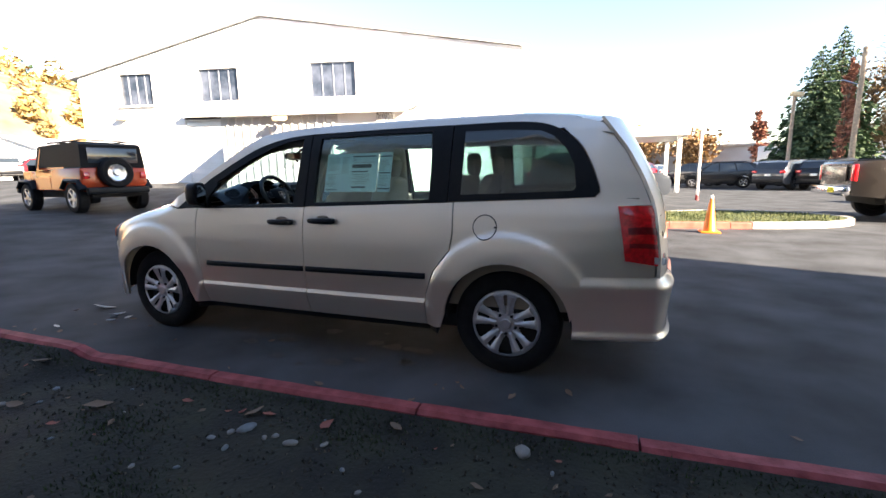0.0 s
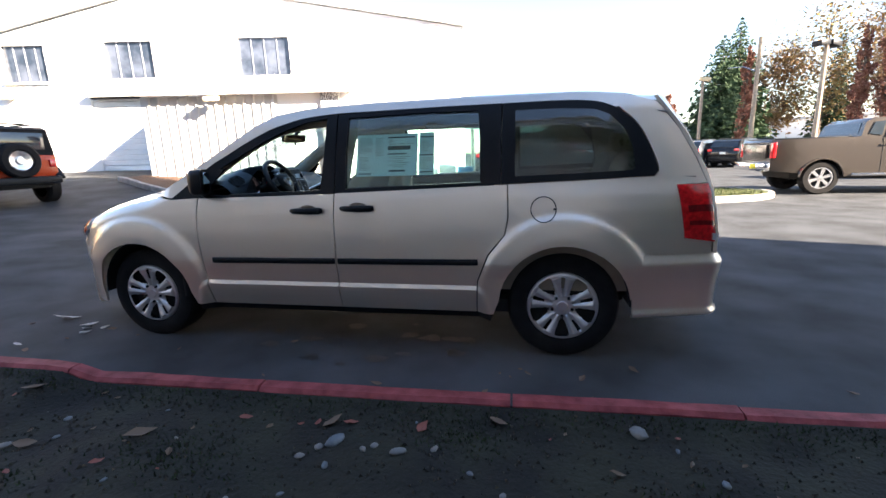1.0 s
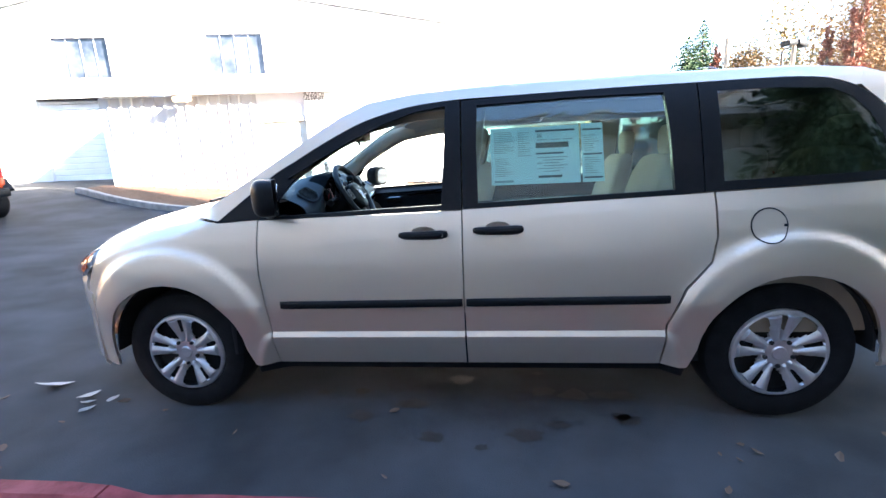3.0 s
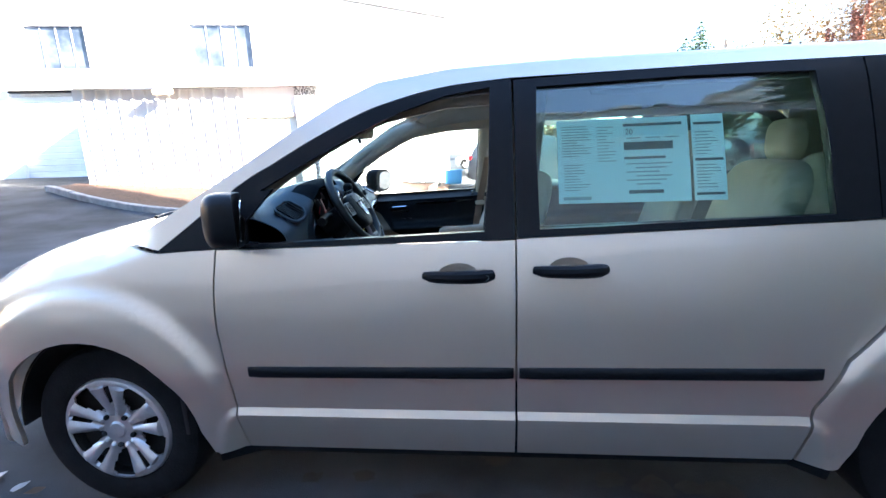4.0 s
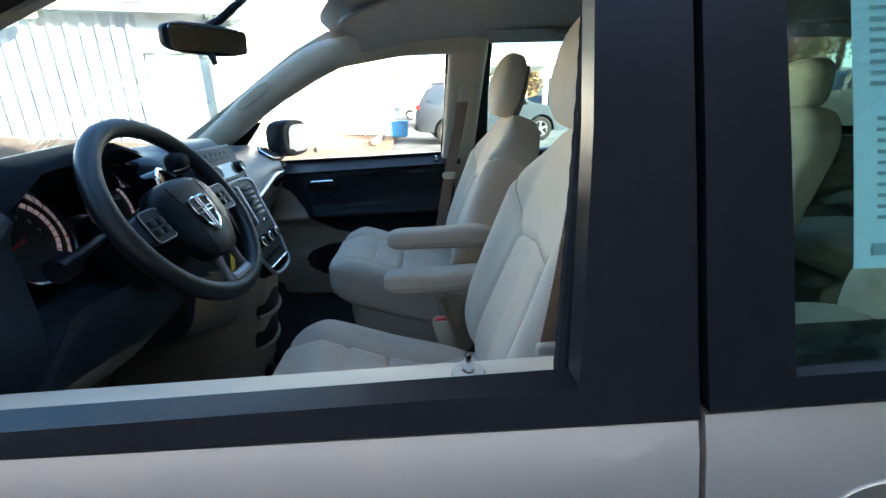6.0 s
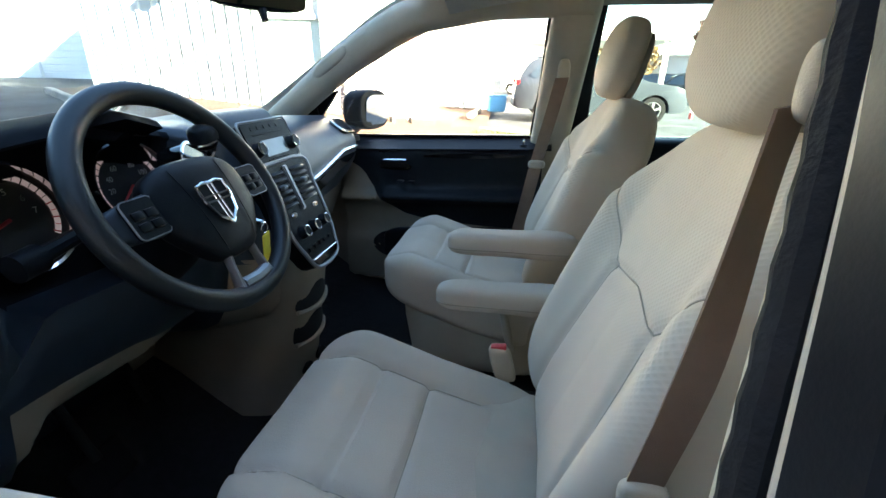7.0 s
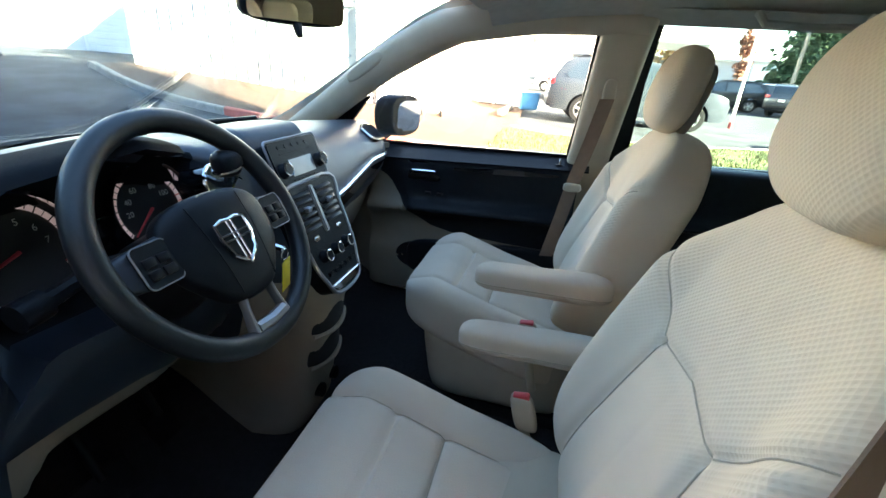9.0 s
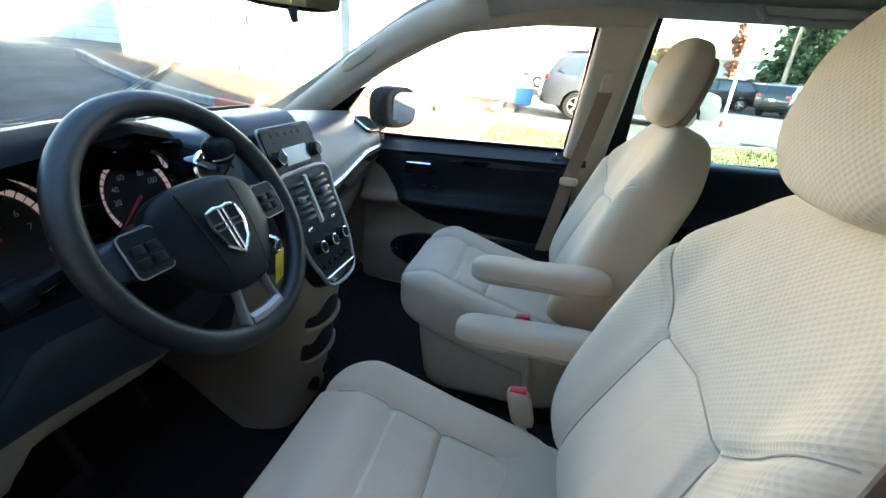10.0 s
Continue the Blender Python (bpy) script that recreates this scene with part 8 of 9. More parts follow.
def cone(x, y):
    root = thing("traffic_cone", on(x, y, 0.0), "orange plastic traffic cone with a square foot", "traffic cone", local=True)
    bm = bmesh.new()
    box(bm, (0, 0, 0.02), (0.36, 0.36, 0.04), 0.012)
    part("foot", bm, M_ORANGE, root)
    bm = bmesh.new()
    lathe(bm, [(0.13, 0.035), (0.12, 0.06), (0.035, 0.68), (0.028, 0.71), (0.0, 0.715)], None, 24)
    c = part("body", bm, M_ORANGE, root)
    bm = bmesh.new()
    lathe(bm, [(0.0, 0.70), (0.03, 0.70), (0.03, 0.77), (0.0, 0.775)], None, 12)
    part("tip", bm, M_WHITE2, root)


cone(4.2, 7.78)
cone(0.25, 7.55)


def lamp_post(x, y, h, heads=1, name="lamp_post", turn=0):
    root = thing(name, on(x, y), "wooden lamp post with a box floodlight", "lamp post", local=True, turn=turn)
    bm = bmesh.new()
    rod(bm, (0, 0, 0), (0, 0, h), 0.14, 0.10, 12)
    part("pole", bm, M_WOOD, root)
    for k in range(heads):
        bm = bmesh.new()
        s = (-1) ** k
        box(bm, (s * 0.45 if heads > 1 else 0.1, 0, h + 0.05), (0.75, 0.5, 0.28), 0.05, (0, 8 * s, 0))
        part("floodlight", bm, M_LAMPBODY if heads == 1 else M_PLASTIC, root)


lamp_post(14.25, 35.5, 6.2)
lamp_post(16.6, 25.3, 6.3, 2, turn=30)
lamp_post(24, 62, 8.5, 2)
root = thing("utility_pole", on(16.5, 32.3), "tall bare wooden utility pole", "utility pole", local=True)
bm = bmesh.new()
rod(bm, (0, 0, 0), (0, 0, 8.3), 0.17, 0.12, 12)
part("pole", bm, M_WOOD, root)
bm = bmesh.new()
tube(bm, [(0, 0, 6.1), (-0.8, 0.2, 6.5), (-1.7, 0.4, 6.5)], 0.035, 6)
part("lamp_arm", bm, M_ALLOY, root)

root = thing("canopy", on(1.6, 24.5), "flat white canopy on slim posts", "canopy", local=True)
bm = bmesh.new()
box(bm, (0, 0, 3.0), (8.6, 5.5, 0.5), 0.05)
part("canopy_roof", bm, M_WHITE2, root)
for x in (-3.9, 3.9):
    for y in (-2.4, 2.4):
        bm = bmesh.new()
        box(bm, (x, y, 1.4), (0.2, 0.2, 2.8), 0.02)
        part("canopy_post", bm, M_WHITE2, root)
root = thing("box_trailer", on(18.5, 46), "white box trailer with two dark blue shapes", "trailer", local=True, turn=-18)
bm = bmesh.new()
box(bm, (0, 0, 1.9), (6.2, 2.3, 2.6), 0.08)
part("box_body", bm, P_WHITE, root)
for x in (-1.4, 1.4):
    bm = bmesh.new()
    fill(bm, [(x - 0.7, 1.9), (x + 0.7, 1.9), (x + 0.5, 2.3), (x, 2.6), (x - 0.5, 2.3)], [], 0)
    bmesh.ops.translate(bm, vec=(0, -1.162, 0), verts=bm.verts)
    thicken(bm, 0.004)
    part("emblem", bm, P_BLUE, root)
for x in (-1.8, -0.9):
    road_wheel(root, x, -1.1, 0.38, 0.22, -1)
bm = bmesh.new()
box(bm, (0.3, 0, 0.5), (5.6, 1.6, 0.25), 0.03)
part("chassis", bm, M_DARK, root)

# annexe: slatted gate, hand truck, crates and jars against the wall
root = thing("slatted_gate", on(-4.35, 11.55), "white slatted wooden gate", "gate", local=True, turn=15)
for k in range(7):
    bm = bmesh.new()
    box(bm, (-0.45 + 0.15 * k, 0, 0.62), (0.10, 0.03, 1.2), 0.006)
    part("slat", bm, M_WHITE2, root)
for z in (0.2, 1.0):
    bm = bmesh.new()
    box(bm, (0, 0.03, z), (1.1, 0.03, 0.09), 0.006)
    part("rail", bm, M_WHITE2, root)
root = thing("hand_truck", on(-3.35, 11.35), "grey steel hand truck leaning upright", "hand truck", local=True, turn=20)
for x in (-0.18, 0.18):
    bm = bmesh.new()
    tube(bm, [(x, 0, 0.12), (x, 0.08, 0.9), (x * 0.6, 0.12, 1.15)], 0.018, 8)
    part("rail", bm, M_ALLOY, root)
    bm = bmesh.new()
    lathe(bm, [(0.05, -0.03), (0.12, -0.03), (0.13, 0), (0.12, 0.03), (0.05, 0.03)], Matrix.Translation((x * 1.4, 0.05, 0.13)) @ Matrix.Rotation(radians(90), 4, "Y"), 16)
    part("wheel", bm, M_RUBBER, root)
for z in (0.3, 0.6, 0.9):
    bm = bmesh.new()
    rod(bm, (-0.18, 0.05, z), (0.18, 0.05, z), 0.012)
    part("cross_bar", bm, M_ALLOY, root)
M_BLUEP = mat("blue plastic", (0.05, 0.22, 0.45), 0.5, 0, 0.1, 8)
M_GREYP = mat("pale grey plastic", (0.5, 0.54, 0.58), 0.5, 0, 0.1, 8)
for x, y, sx, sz, mt, lb in ((-1.2, 15.3, 0.6, 0.5, M_BLUEP, "blue plastic storage tub"), (-2.1, 16.2, 0.7, 0.6, M_GREYP, "pale grey plastic storage tub"), (-2.75, 15.9, 0.55, 0.75, M_GREYP, "pale grey plastic storage tub")):
    root = thing("storage_tub", on(x, y, 0.11), lb, "storage tub", local=True, turn=16)
    bm = bmesh.new()
    softbox(bm, 1, 8, lambda u, v, w: Vector((sx / 2 * u * (1 + 0.05 * w), 0.22 * v * (1 + 0.05 * w), sz / 2 * (w + 1))), 6)
    part("tub_body", bm, mt, root)
    bm = bmesh.new()
    box(bm, (0, 0, sz + 0.015), (sx * 1.1, 0.50, 0.04), 0.012)
    part("lid", bm, mt, root)

bm = bmesh.new()
box(bm, (-1.75, 14.0, ground_z(-1.75, 14.0) + 0.14), (0.16, 2.6, 0.14), 0.02, None)
solo("timber_edging", bm, M_WOOD, "weathered timber edging of a mulch bed", "timber edging", kind="structure")
# small white house far along the drive
root = thing("small_house", on(-46, 20.5), "small white gabled shed far along the drive", "building", local=True, turn=15)
bm = bmesh.new()
fill(bm, [(-3, -0.5), (3, -0.5), (3, 2.6), (0, 3.6), (-3, 2.6)], [[(-0.4, 0.9), (0.9, 0.9), (0.9, 2.1), (-0.4, 2.1)]], 0)
ret = bmesh.ops.extrude_face_region(bm, geom=bm.faces[:])
bmesh.ops.translate(bm, vec=(0, 6, 0), verts=[v for v in ret["geom"] if isinstance(v, bmesh.types.BMVert)])
part("wall", bm, M_WHITE, root)
bm = bmesh.new()
box(bm, (0.25, 0.2, 1.5), (1.3, 0.06, 1.2))
part("window", bm, M_WINDARK, root)
for s in (-1, 1):
    bm = bmesh.new()
    box(bm, (s * 1.6, 3, 3.18), (3.55, 6.6, 0.1), 0.01, (0, s * 18.4, 0))
    part("roof", bm, M_ROOF, root)

# ---------------------------------------------------------------- trees
def leaf_mat(name, c1, c2, c3):
    """Leaves that differ one by one in tone."""
    m = bpy.data.materials.new(name)
    m.use_nodes = True
    n, l = m.node_tree.nodes, m.node_tree.links
    p = n["Principled BSDF"]
    p.inputs["Roughness"].default_value = 0.7
    p.inputs["Specular IOR Level"].default_value = 0.2
    g = n.new("ShaderNodeNewGeometry")
    cr = n.new("ShaderNodeValToRGB")
    cr.color_ramp.elements[0].color, cr.color_ramp.elements[1].color = (*c1, 1), (*c3, 1)
    e = cr.color_ramp.elements.new(0.5)
    e.color = (*c2, 1)
    l.new(g.outputs["Random Per Island"], cr.inputs["Fac"])
    l.new(cr.outputs["Color"], p.inputs["Base Color"])
    return m


L_CONIFER = leaf_mat("conifer needles", (0.022, 0.048, 0.024), (0.045, 0.08, 0.04), (0.085, 0.13, 0.065))
L_ORANGE = leaf_mat("orange autumn leaves", (0.200, 0.111, 0.048), (0.259, 0.155, 0.074), (0.311, 0.215, 0.111))
L_YELLOW = leaf_mat("yellow autumn leaves", (0.237, 0.148, 0.052), (0.296, 0.207, 0.081), (0.222, 0.200, 0.104))
L_RUSSET = leaf_mat("russet autumn leaves", (0.200, 0.078, 0.056), (0.266, 0.118, 0.081), (0.326, 0.170, 0.118))
L_TWIG = leaf_mat("thin brown twigs", (0.14, 0.10, 0.08), (0.2, 0.14, 0.1), (0.28, 0.18, 0.12))
M_TRUNK = mat("tree bark", (0.11, 0.085, 0.065), 0.95, 0, 0.3, 5, bump=0.7, bscale=18)


def blades(points, size, rnd, squash=0.6):
    """Many small leaf quads as one mesh."""
    vs, fs = [], []
    for c in points:
        a = Vector((rnd.gauss(0, 1), rnd.gauss(0, 1), rnd.gauss(0, 0.6))).normalized()
        b = a.cross(Vector((rnd.gauss(0, 1), rnd.gauss(0, 1), rnd.gauss(0, 1)))).normalized()
        s = size * rnd.uniform(0.6, 1.4)
        k = len(vs)
        vs += [c - a * s, c + b * s * squash, c + a * s, c - b * s * squash]
        fs.append((k, k + 1, k + 2, k + 3))
    return vs, fs


def crown_part(root, name, vs, fs, material):
    me = bpy.data.meshes.new(name)
    me.from_pydata([tuple(v) for v in vs], [], fs)
    me.materials.append(material)
    ob = new(name, me)
    ob.parent = root
    return ob


def broadleaf(name, x, y, h, w, material, label, n=2600, seed=1, bare=0.0, low=0.22, leaf=0.16, narrow=False):
    rnd = random.Random(seed)
    root = thing(name, on(x, y), label, "tree", local=True)
    bm = bmesh.new()
    tube(bm, [(0, 0, -0.1), (0.05, 0, h * 0.2), (rnd.uniform(-0.1, 0.1), 0.1, h * 0.5), (0, 0, h * 0.9)], [h * 0.02 + 0.05, h * 0.016 + 0.03, h * 0.01 + 0.02, 0.02], 8)
    tips = []
    for k in range(22 if not narrow else 26):
        z0 = h * rnd.uniform(low, 0.85)
        a = rnd.uniform(0, 6.28)
        reach = w / 2 * rnd.uniform(0.5, 1.0) * math.sin(math.pi * min(0.95, 0.25 + 0.7 * (1 - z0 / h)))
        if narrow:
            reach *= 1.15 - z0 / h
        rise = h * (0.22 if narrow else 0.12) * rnd.uniform(0.6, 1.3)
        p0 = Vector((0, 0, z0))
        p1 = p0 + Vector((math.cos(a) * reach * 0.5, math.sin(a) * reach * 0.5, rise * 0.5))
        p2 = p0 + Vector((math.cos(a) * reach, math.sin(a) * reach, rise))
        tube(bm, [p0, p1, p2], [0.012 * h * 0.5, 0.006 * h * 0.5, 0.01], 5)
        tips.append((p0, p1, p2))
    part("trunk", bm, M_TRUNK, root)
    pts = []
    for k in range(n):
        p0, p1, p2 = rnd.choice(tips)
        t = rnd.uniform(0.25, 1.15)
        c = p1.lerp(p2, t) if t > 0.4 else p0.lerp(p1, t + 0.4)
        s = w * (0.10 if not narrow else 0.09 * (1.25 - c.z / h))
        pts.append(c + Vector((rnd.gauss(0, s), rnd.gauss(0, s), rnd.gauss(0, s * 0.8))))
    crown_part(root, "crown", *blades(pts, leaf, rnd), material)
    if bare:
        tw = []
        for k in range(int(900 * bare)):
            p0, p1, p2 = rnd.choice(tips)
            tw.append(p2 + Vector((rnd.gauss(0, w * 0.1), rnd.gauss(0, w * 0.1), abs(rnd.gauss(0, h * 0.1)))))
        crown_part(root, "twig_mass", *blades(tw, 0.35, rnd, 0.05), L_TWIG)
    return root


def conifer(name, x, y, h, w, label, seed=1, tiers=34, base=0.06):
    rnd = random.Random(seed)
    root = thing(name, on(x, y), label, "tree", local=True)
    bm = bmesh.new()
    rod(bm, (0, 0, -0.1), (0, 0, h * 0.97), h * 0.016 + 0.06, 0.02, 9)
    part("trunk", bm, M_TRUNK, root)
    vs, fs = [], []
    for k in range(tiers):
        f = k / (tiers - 1)
        z = h * lerp(base, 0.99, f)
        reach = w / 2 * (1 - f) ** 0.75 + 0.12
        nb = max(5, int(15 * (1 - f) + 4))
        for b in range(nb):
            a = 2 * math.pi * (b + rnd.random()) / nb
            r = reach * rnd.uniform(0.65, 1.12)
            d = Vector((math.cos(a), math.sin(a), 0))
            s = Vector((-d.y, d.x, 0))
            seg = 7
            for i in range(seg):
                t = (i + rnd.random()) / seg
                c0 = d * (r * t) + Vector((0, 0, z + r * (0.10 * t - 0.42 * t * t) + rnd.gauss(0, 0.05)))
                for q in range(6):
                    c = c0 + s * rnd.gauss(0, 0.06 * r) + Vector((0, 0, rnd.gauss(0, 0.04 * r)))
                    e = (s * rnd.uniform(-1, 1) + d * 0.5 + Vector((0, 0, rnd.uniform(-0.7, 0.1)))).normalized()
                    ln = r * 0.14 * rnd.uniform(0.5, 1.3) + 0.09
                    wd = e.cross(Vector((rnd.gauss(0, 1), rnd.gauss(0, 1), rnd.gauss(0, 1)))).normalized() * ln * 0.22
                    m = len(vs)
                    vs += [c, c + e * ln * 0.5 + wd, c + e * ln, c + e * ln * 0.5 - wd]
                    fs.append((m, m + 1, m + 2, m + 3))
    crown_part(root, "crown", vs, fs, L_CONIFER)
    return root


conifer("conifer", 17.9, 42.0, 10.6, 7.6, "tall dark green conifer with drooping boughs", 3)
conifer("conifer", 19.6, 43.2, 12.2, 7.0, "tall dark green conifer with drooping boughs", 5)
conifer("conifer", 31.5, 50.0, 12.0, 5.0, "slim dark green conifer", 6)
# behind the walker, mirrored in the van's glass
conifer("conifer", 8.3, -6.4, 13.5, 7.4, "tall dark conifer beside a showroom", 8, tiers=46, base=0.10)
conifer("conifer", 12.6, -9.8, 15.0, 6.4, "tall dark conifer beside a showroom", 9, base=0.10)
broadleaf("columnar_tree", 16.9, 34.6, 7.4, 1.7, L_RUSSET, "narrow columnar tree with russet autumn leaves", 2600, 11, narrow=True, low=0.12, leaf=0.13)
broadleaf("columnar_tree", 20.1, 28.0, 7.0, 1.5, L_RUSSET, "narrow columnar tree with russet autumn leaves", 8000, 12, narrow=True, low=0.12, leaf=0.07)
broadleaf("columnar_tree", 21.1, 27.4, 9.2, 2.0, L_RUSSET, "narrow columnar tree with russet autumn leaves", 10000, 13, narrow=True, low=0.10, leaf=0.07)
broadleaf("columnar_tree", 20.2, 64.8, 8.2, 3.0, L_RUSSET, "narrow columnar tree with russet autumn leaves", 1500, 14, narrow=True, low=0.15, leaf=0.22)
broadleaf("autumn_tree", 24.0, 48.0, 10.5, 7.5, L_ORANGE, "broad tree with orange autumn leaves", 5200, 21, bare=1.5, leaf=0.15)
broadleaf("autumn_tree", 28.0, 46.0, 13.5, 9.0, L_YELLOW, "thin-leaved tree with yellow autumn leaves", 3800, 22, bare=2.6, leaf=0.14)
broadleaf("autumn_tree", 24.8, 30.2, 11.0, 6.5, L_ORANGE, "broad tree with orange autumn leaves", 12000, 23, bare=2.6, leaf=0.085)
broadleaf("autumn_tree", 29.5, 33.0, 12.5, 7.5, L_YELLOW, "broad tree with yellow autumn leaves", 12000, 24, bare=2.6, leaf=0.09)
broadleaf("autumn_tree", 33.0, 42.0, 13.0, 8.5, L_ORANGE, "broad tree with orange autumn leaves", 5200, 25, bare=1.6, leaf=0.15)
broadleaf("autumn_tree", 13.0, 70.0, 6.5, 8.0, L_ORANGE, "low tree with orange autumn leaves", 1600, 26, leaf=0.3)
broadleaf("autumn_tree", 6.5, 72.0, 7.0, 7.0, L_ORANGE, "low tree with orange autumn leaves", 1600, 27, leaf=0.3)
broadleaf("autumn_tree", -27.5, 10.0 + 8.5, 1.6, 2.2, L_YELLOW, "low yellow-green shrub at a building corner", 900, 28, low=0.05, leaf=0.08)

# low roofs and a hedge line beyond the lot
M_FARW = mat("far pale roofs", (0.45, 0.47, 0.5), 0.8, 0, 0.2, 0.2)
root = thing("far_building", on(30, 72), "long low pale building beyond the sales lot", "building", local=True, turn=-20)
bm = bmesh.new()
box(bm, (0, 0, 2.2), (60, 8, 4.4), 0.05)
part("wall", bm, M_FARW, root)
bm = bmesh.new()
box(bm, (0, 0, 4.5), (61, 9, 0.3), 0.05)
part("roof", bm, M_ROOF, root)

# hill with autumn woods to the far left
bm = bmesh.new()


def hill_pt(u, v):
    x = lerp(-190, -62, u)
    y = lerp(-10, 150, v)
    k = math.sin(math.pi * min(1, 0.02 + 0.9 * (1 - u))) ** 0.8
    z = 1.2 + 24 * k * (1 - 0.55 * v ** 2) * step(0.0, 0.25, 1 - u) + 1.5 * noise.noise(Vector((x * 0.05, y * 0.05, 2)))
    return (x, y, z)


grid(bm, 40, 40, hill_pt)
M_HILL = mat("dry autumn hillside", (0.26, 0.17, 0.085), 0.95, 0, 0.35, 0.15, bump=0.5, bscale=2, col2=(0.36, 0.25, 0.13))
solo("hillside", bm, M_HILL, "dry orange-brown autumn hillside", "hill", kind="structure")
rnd = random.Random(77)
pts, greens = [], []
for k in range(260):
    u, v = rnd.uniform(0.3, 0.97), rnd.uniform(0.05, 0.9)
    p = Vector(hill_pt(u, v))
    hh = rnd.uniform(3, 7)
    dst = greens if rnd.random() < 0.18 else pts
    for i in range(70):
        a, r = rnd.uniform(0, 6.28), rnd.random() ** 0.5
        dst.append(p + Vector((hh * 0.35 * r * math.cos(a), hh * 0.35 * r * math.sin(a), hh * (0.15 + 0.85 * rnd.random() * (1 - 0.5 * r)))))
for nm, pp, mt, lb in (("autumn_wood", pts, L_YELLOW, "orange and yellow autumn woods on a hillside"), ("evergreen_wood", greens, L_CONIFER, "scattered evergreens on a hillside")):
    vs, fs = blades(pp, 0.55, rnd)
    me = bpy.data.meshes.new(nm)
    me.from_pydata([tuple(v) for v in vs], [], fs)
    me.materials.append(mt)
    tagged(new(nm, me), lb, "woods", kind="stuff")

# ---------------------------------------------------------------- litter on the soil and the drive
M_LEAF = leaf_mat("dry fallen leaves", (0.09, 0.05, 0.03), (0.15, 0.10, 0.07), (0.26, 0.21, 0.16))
M_LEAFRED = leaf_mat("red-brown fallen leaves", (0.22, 0.06, 0.05), (0.26, 0.09, 0.07), (0.20, 0.08, 0.06))
M_STONE = mat("grey pebble", (0.20, 0.19, 0.18), 0.8, 0, 0.3, 12, bump=0.3, bscale=60)
M_STONEB = mat("bluish pebble", (0.14, 0.16, 0.18), 0.8, 0, 0.3, 12, bump=0.3, bscale=60)
M_MOSS = mat("dull moss", (0.022, 0.034, 0.010), 1.0, 0, 0.5, 20, bump=0.9, bscale=90)


def leaf(x, y, s, ang, material, z=None):
    bm = bmesh.new()
    out = [(-1, 0), (-0.6, 0.35), (-0.1, 0.48), (0.4, 0.34), (1, 0), (0.4, -0.34), (-0.1, -0.48), (-0.6, -0.35)]
    c = bm.verts.new((0, 0, 0.0))
    r = random.Random(int(1000 * (x + 7 * y)))
    ring = []
    for a, b in out:
        ring.append(bm.verts.new((a * s * r.uniform(0.85, 1.1), b * s * r.uniform(0.7, 1.2), s * (0.30 * abs(b) + 0.18 * a * a) * r.uniform(0.6, 1.5) + 0.003)))
    for i in range(8):
        bm.faces.new((c, ring[i], ring[(i + 1) % 8]))
    thicken(bm, 0.0012)
    ob = solo("fallen_leaf", bm, material, "dry curled fallen leaf on dark soil", "leaf", "fallen leaves")
    zz = soil_z(x, y) if z is None else z
    ob.matrix_basis = pose(x, y, zz + 0.008, r.uniform(-14, 14), r.uniform(-14, 14), ang)


def stone(x, y, s, material, z=None):
    bm = bmesh.new()
    bmesh.ops.create_icosphere(bm, subdivisions=2, radius=1.0)
    r = random.Random(int(1000 * (x - 3 * y)))
    q = (r.uniform(0.8, 1.4), r.uniform(0.6, 1.0), r.uniform(0.4, 0.7))
    for v in bm.verts:
        k = 1 + 0.22 * noise.noise(v.co * 1.7 + Vector((x * 9, y * 9, 0)))
        v.co = Vector((v.co.x * q[0], v.co.y * q[1], v.co.z * q[2])) * (s * k)
    ob = solo("pebble", bm, material, "small pale pebble on dark soil", "pebble", "pebbles on the soil", angle=60)
    zz = soil_z(x, y) if z is None else z
    ob.matrix_basis = pose(x, y, zz + s * 0.2, 0, 0, r.uniform(0, 360))


for x, y, s in ((1.81, -0.85, 0.042), (0.78, -1.14, 0.03), (0.41, -1.13, 0.022), (0.47, -1.085, 0.04), (0.66, -1.1, 0.018), (-1.05, -1.35, 0.03)):
    stone(x, y, s, M_STONEB if abs(x - 0.47) < 0.01 else M_STONE)
for x, y, s, a, m in ((1.19, -0.86, 0.06, -40, M_LEAF), (0.84, -0.94, 0.045, 70, M_LEAFRED), (0.49, -0.95, 0.04, 20, M_LEAFRED), (0.33, -0.97, 0.035, 100, M_LEAFRED), (0.40, -0.95, 0.06, 50, M_LEAF), (-0.05, -0.98, 0.035, 10, M_LEAFRED), (-1.36, -0.97, 0.06, 30, M_LEAF), (-0.45, -1.2, 0.07, 60, M_LEAF), (-0.95, -1.32, 0.06, 15, M_LEAF)):
    leaf(x, y, s, a, m)
rnd = random.Random(12)
for k in range(64):
    x = rnd.uniform(-4.5, 4.0)
    y = kerb_y(x) - 0.12 - abs(rnd.gauss(0, 0.5))
    leaf(x, y, rnd.uniform(0.010, 0.034), rnd.uniform(0, 360), M_LEAF if rnd.random() < 0.8 else M_LEAFRED)
for k in range(60):
    x = rnd.uniform(-4.0, 4.0)
    y = kerb_y(x) - 0.15 - abs(rnd.gauss(0, 0.6))
    stone(x, y, rnd.uniform(0.006, 0.02), rnd.choice((M_STONE, M_STONEB)))
for k in range(24):
    x, y = rnd.uniform(-3.4, 3.5), rnd.uniform(-0.55, 0.1)
    leaf(x, y, rnd.uniform(0.015, 0.04), rnd.uniform(0, 360), M_LEAF, ground_z(x, y))
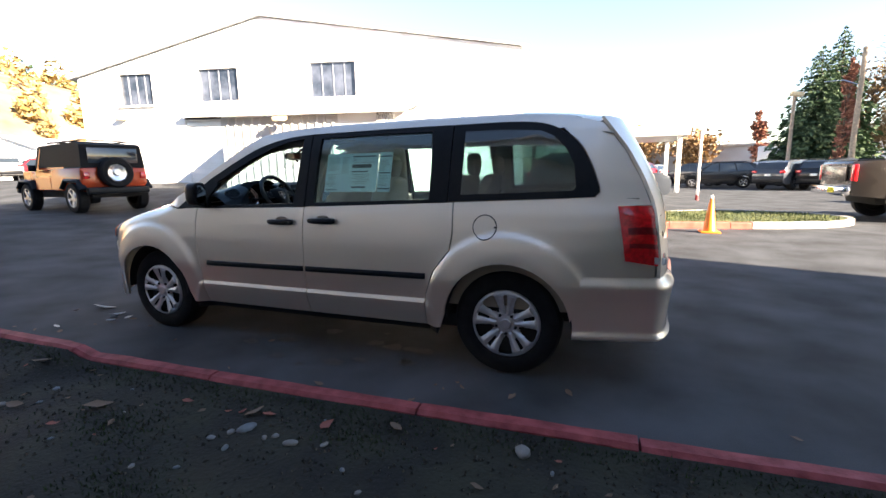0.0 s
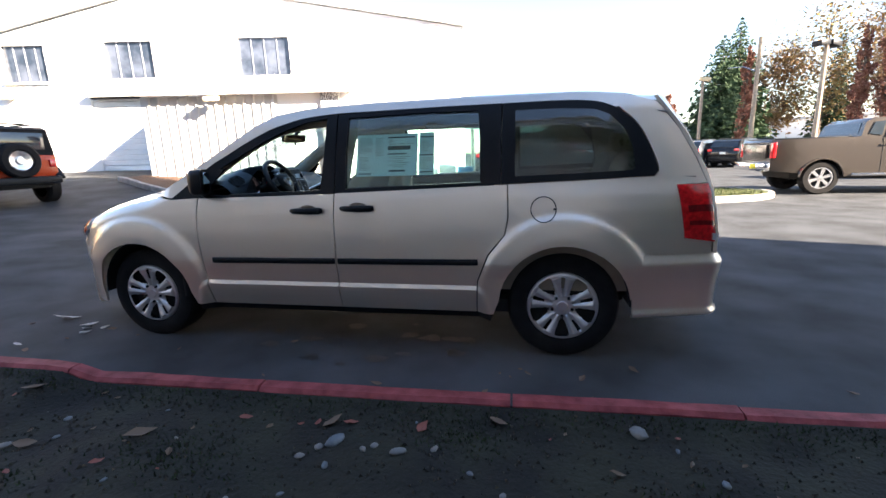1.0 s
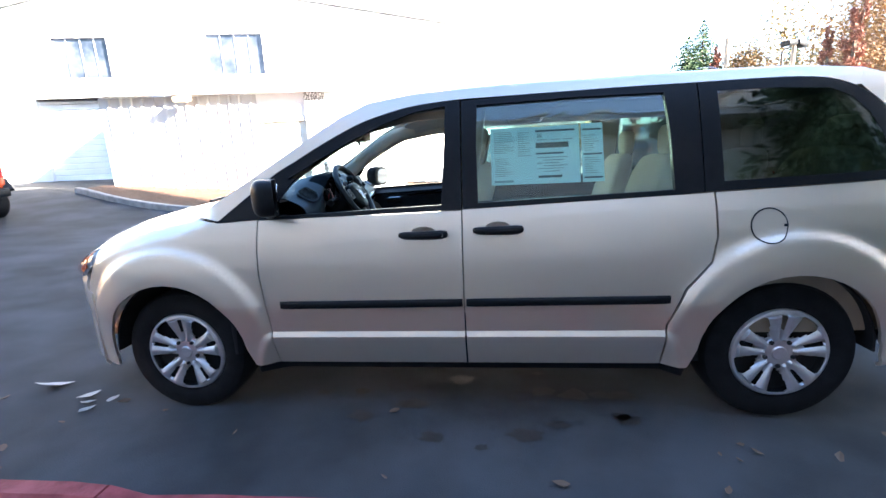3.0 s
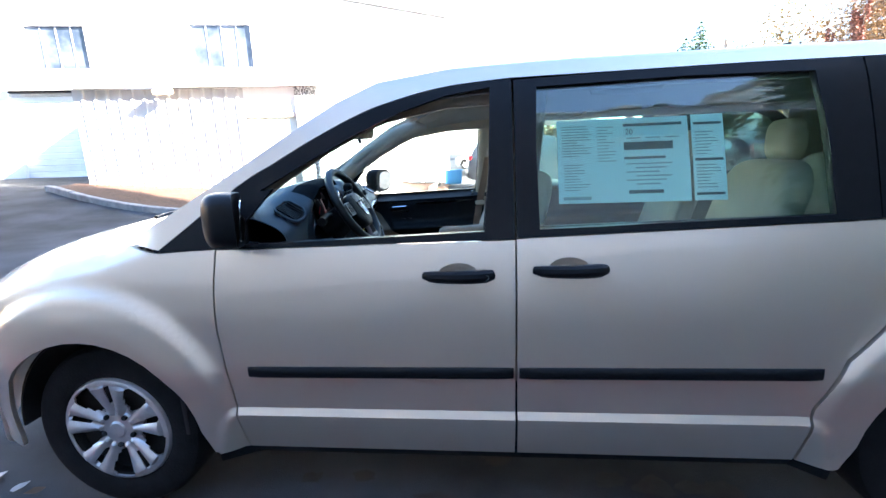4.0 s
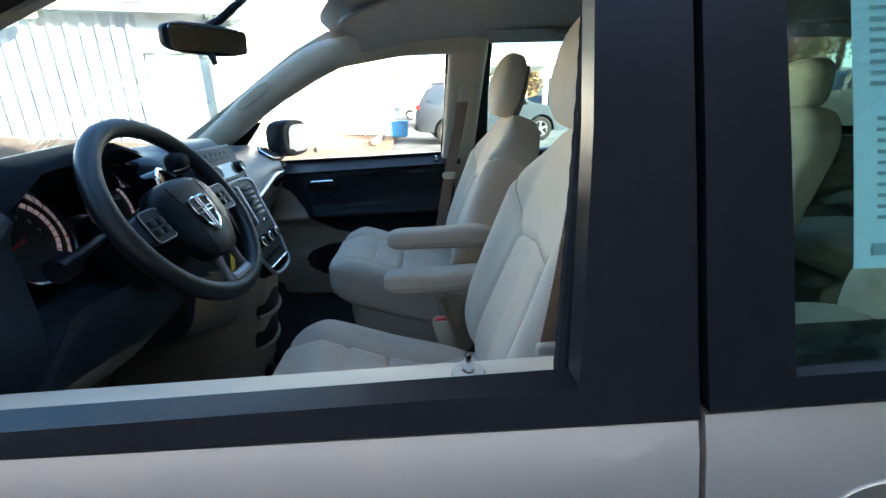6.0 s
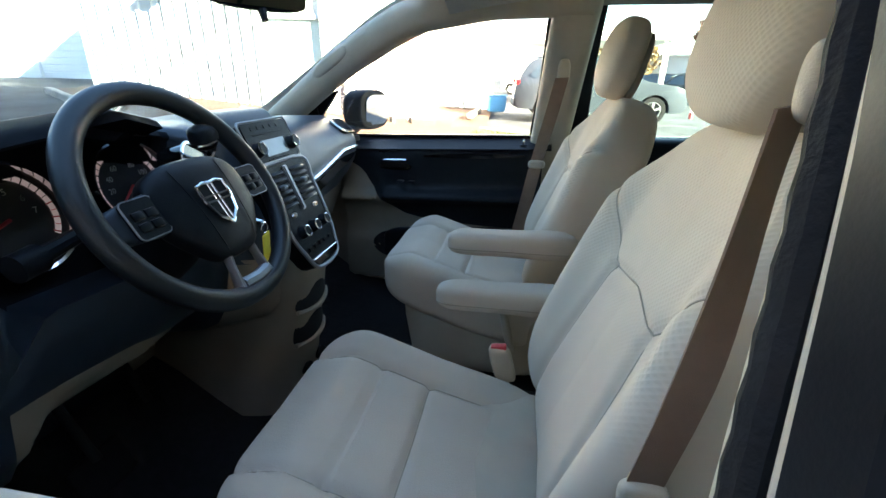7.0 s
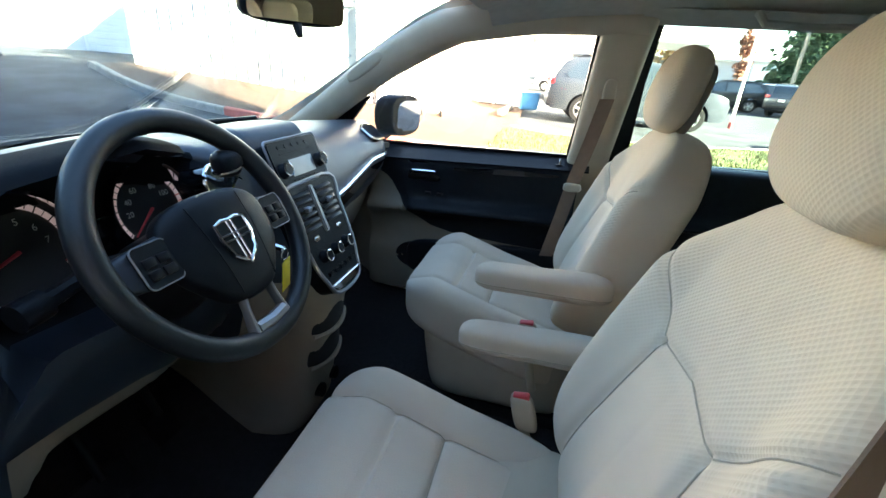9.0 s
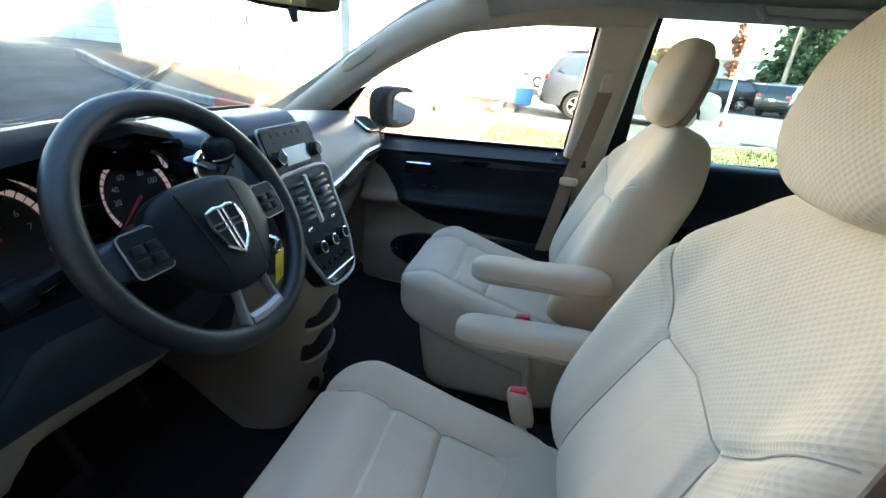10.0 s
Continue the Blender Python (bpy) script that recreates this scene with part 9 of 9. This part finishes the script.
# crumbs of soil and grit, past counting
bm = bmesh.new()
for k in range(5200):
    x = rnd.uniform(-5.0, 4.5)
    y = kerb_y(x) - 0.09 - abs(rnd.gauss(0, 0.75))
    s = rnd.uniform(0.003, 0.013)
    z = soil_z(x, y) + s * 0.3
    a = rnd.uniform(0, 6.28)
    p = [bm.verts.new((x + s * math.cos(a + i * 2.1), y + s * math.sin(a + i * 2.1), z - s * 0.4)) for i in range(3)]
    t = bm.verts.new((x, y, z + s * 0.7))
    for i in range(3):
        bm.faces.new((p[i], p[(i + 1) % 3], t))
M_GRIT = leaf_mat("soil crumbs", (0.016, 0.013, 0.010), (0.035, 0.03, 0.022), (0.08, 0.068, 0.055))
solo("soil_crumbs", bm, M_GRIT, "loose crumbs of soil and grit", "soil", kind="stuff")
# moss in patches, and along the kerb also in place of its shadow gap
bm = bmesh.new()
for k in range(7000):
    if rnd.random() < 0.6:
        x = rnd.uniform(-5, 5)
        y = kerb_y(x) - 0.075 - abs(rnd.gauss(0, 0.06))
    else:
        cx, cy = rnd.choice(((-0.2, -1.28), (1.0, -0.95), (-0.9, -1.6), (0.3, -1.6), (2.0, -1.3)))
        x, y = cx + rnd.gauss(0, 0.16), cy + rnd.gauss(0, 0.09)
        if y > kerb_y(x) - 0.07:
            continue
    z = soil_z(x, y)
    a, s = rnd.uniform(0, 6.28), rnd.uniform(0.006, 0.016)
    d = Vector((math.cos(a), math.sin(a), 0)) * s * 0.35
    c = Vector((x, y, z - 0.003))
    bm.faces.new((bm.verts.new(c - d), bm.verts.new(c + d), bm.verts.new(c + Vector((rnd.gauss(0, s * 0.6), rnd.gauss(0, s * 0.6), s * 1.5)))))
solo("moss", bm, M_MOSS, "dull green moss, doubling as dark shade along a kerb", "moss", kind="stuff")
# pale scraps ahead of the van
M_SCRAP = mat("pale scraps", (0.55, 0.53, 0.5), 0.7, 0, 0.1, 20)
for x, y, s, a in ((-2.62, 0.22, 0.10, 30), (-2.28, 0.12, 0.07, 60), (-2.22, 0.05, 0.05, 10), (-2.16, -0.02, 0.05, 80), (-2.1, 0.1, 0.04, 40), (-2.45, -0.3, 0.04, 0)):
    leaf(x, y, s, a, M_SCRAP, ground_z(x, y))
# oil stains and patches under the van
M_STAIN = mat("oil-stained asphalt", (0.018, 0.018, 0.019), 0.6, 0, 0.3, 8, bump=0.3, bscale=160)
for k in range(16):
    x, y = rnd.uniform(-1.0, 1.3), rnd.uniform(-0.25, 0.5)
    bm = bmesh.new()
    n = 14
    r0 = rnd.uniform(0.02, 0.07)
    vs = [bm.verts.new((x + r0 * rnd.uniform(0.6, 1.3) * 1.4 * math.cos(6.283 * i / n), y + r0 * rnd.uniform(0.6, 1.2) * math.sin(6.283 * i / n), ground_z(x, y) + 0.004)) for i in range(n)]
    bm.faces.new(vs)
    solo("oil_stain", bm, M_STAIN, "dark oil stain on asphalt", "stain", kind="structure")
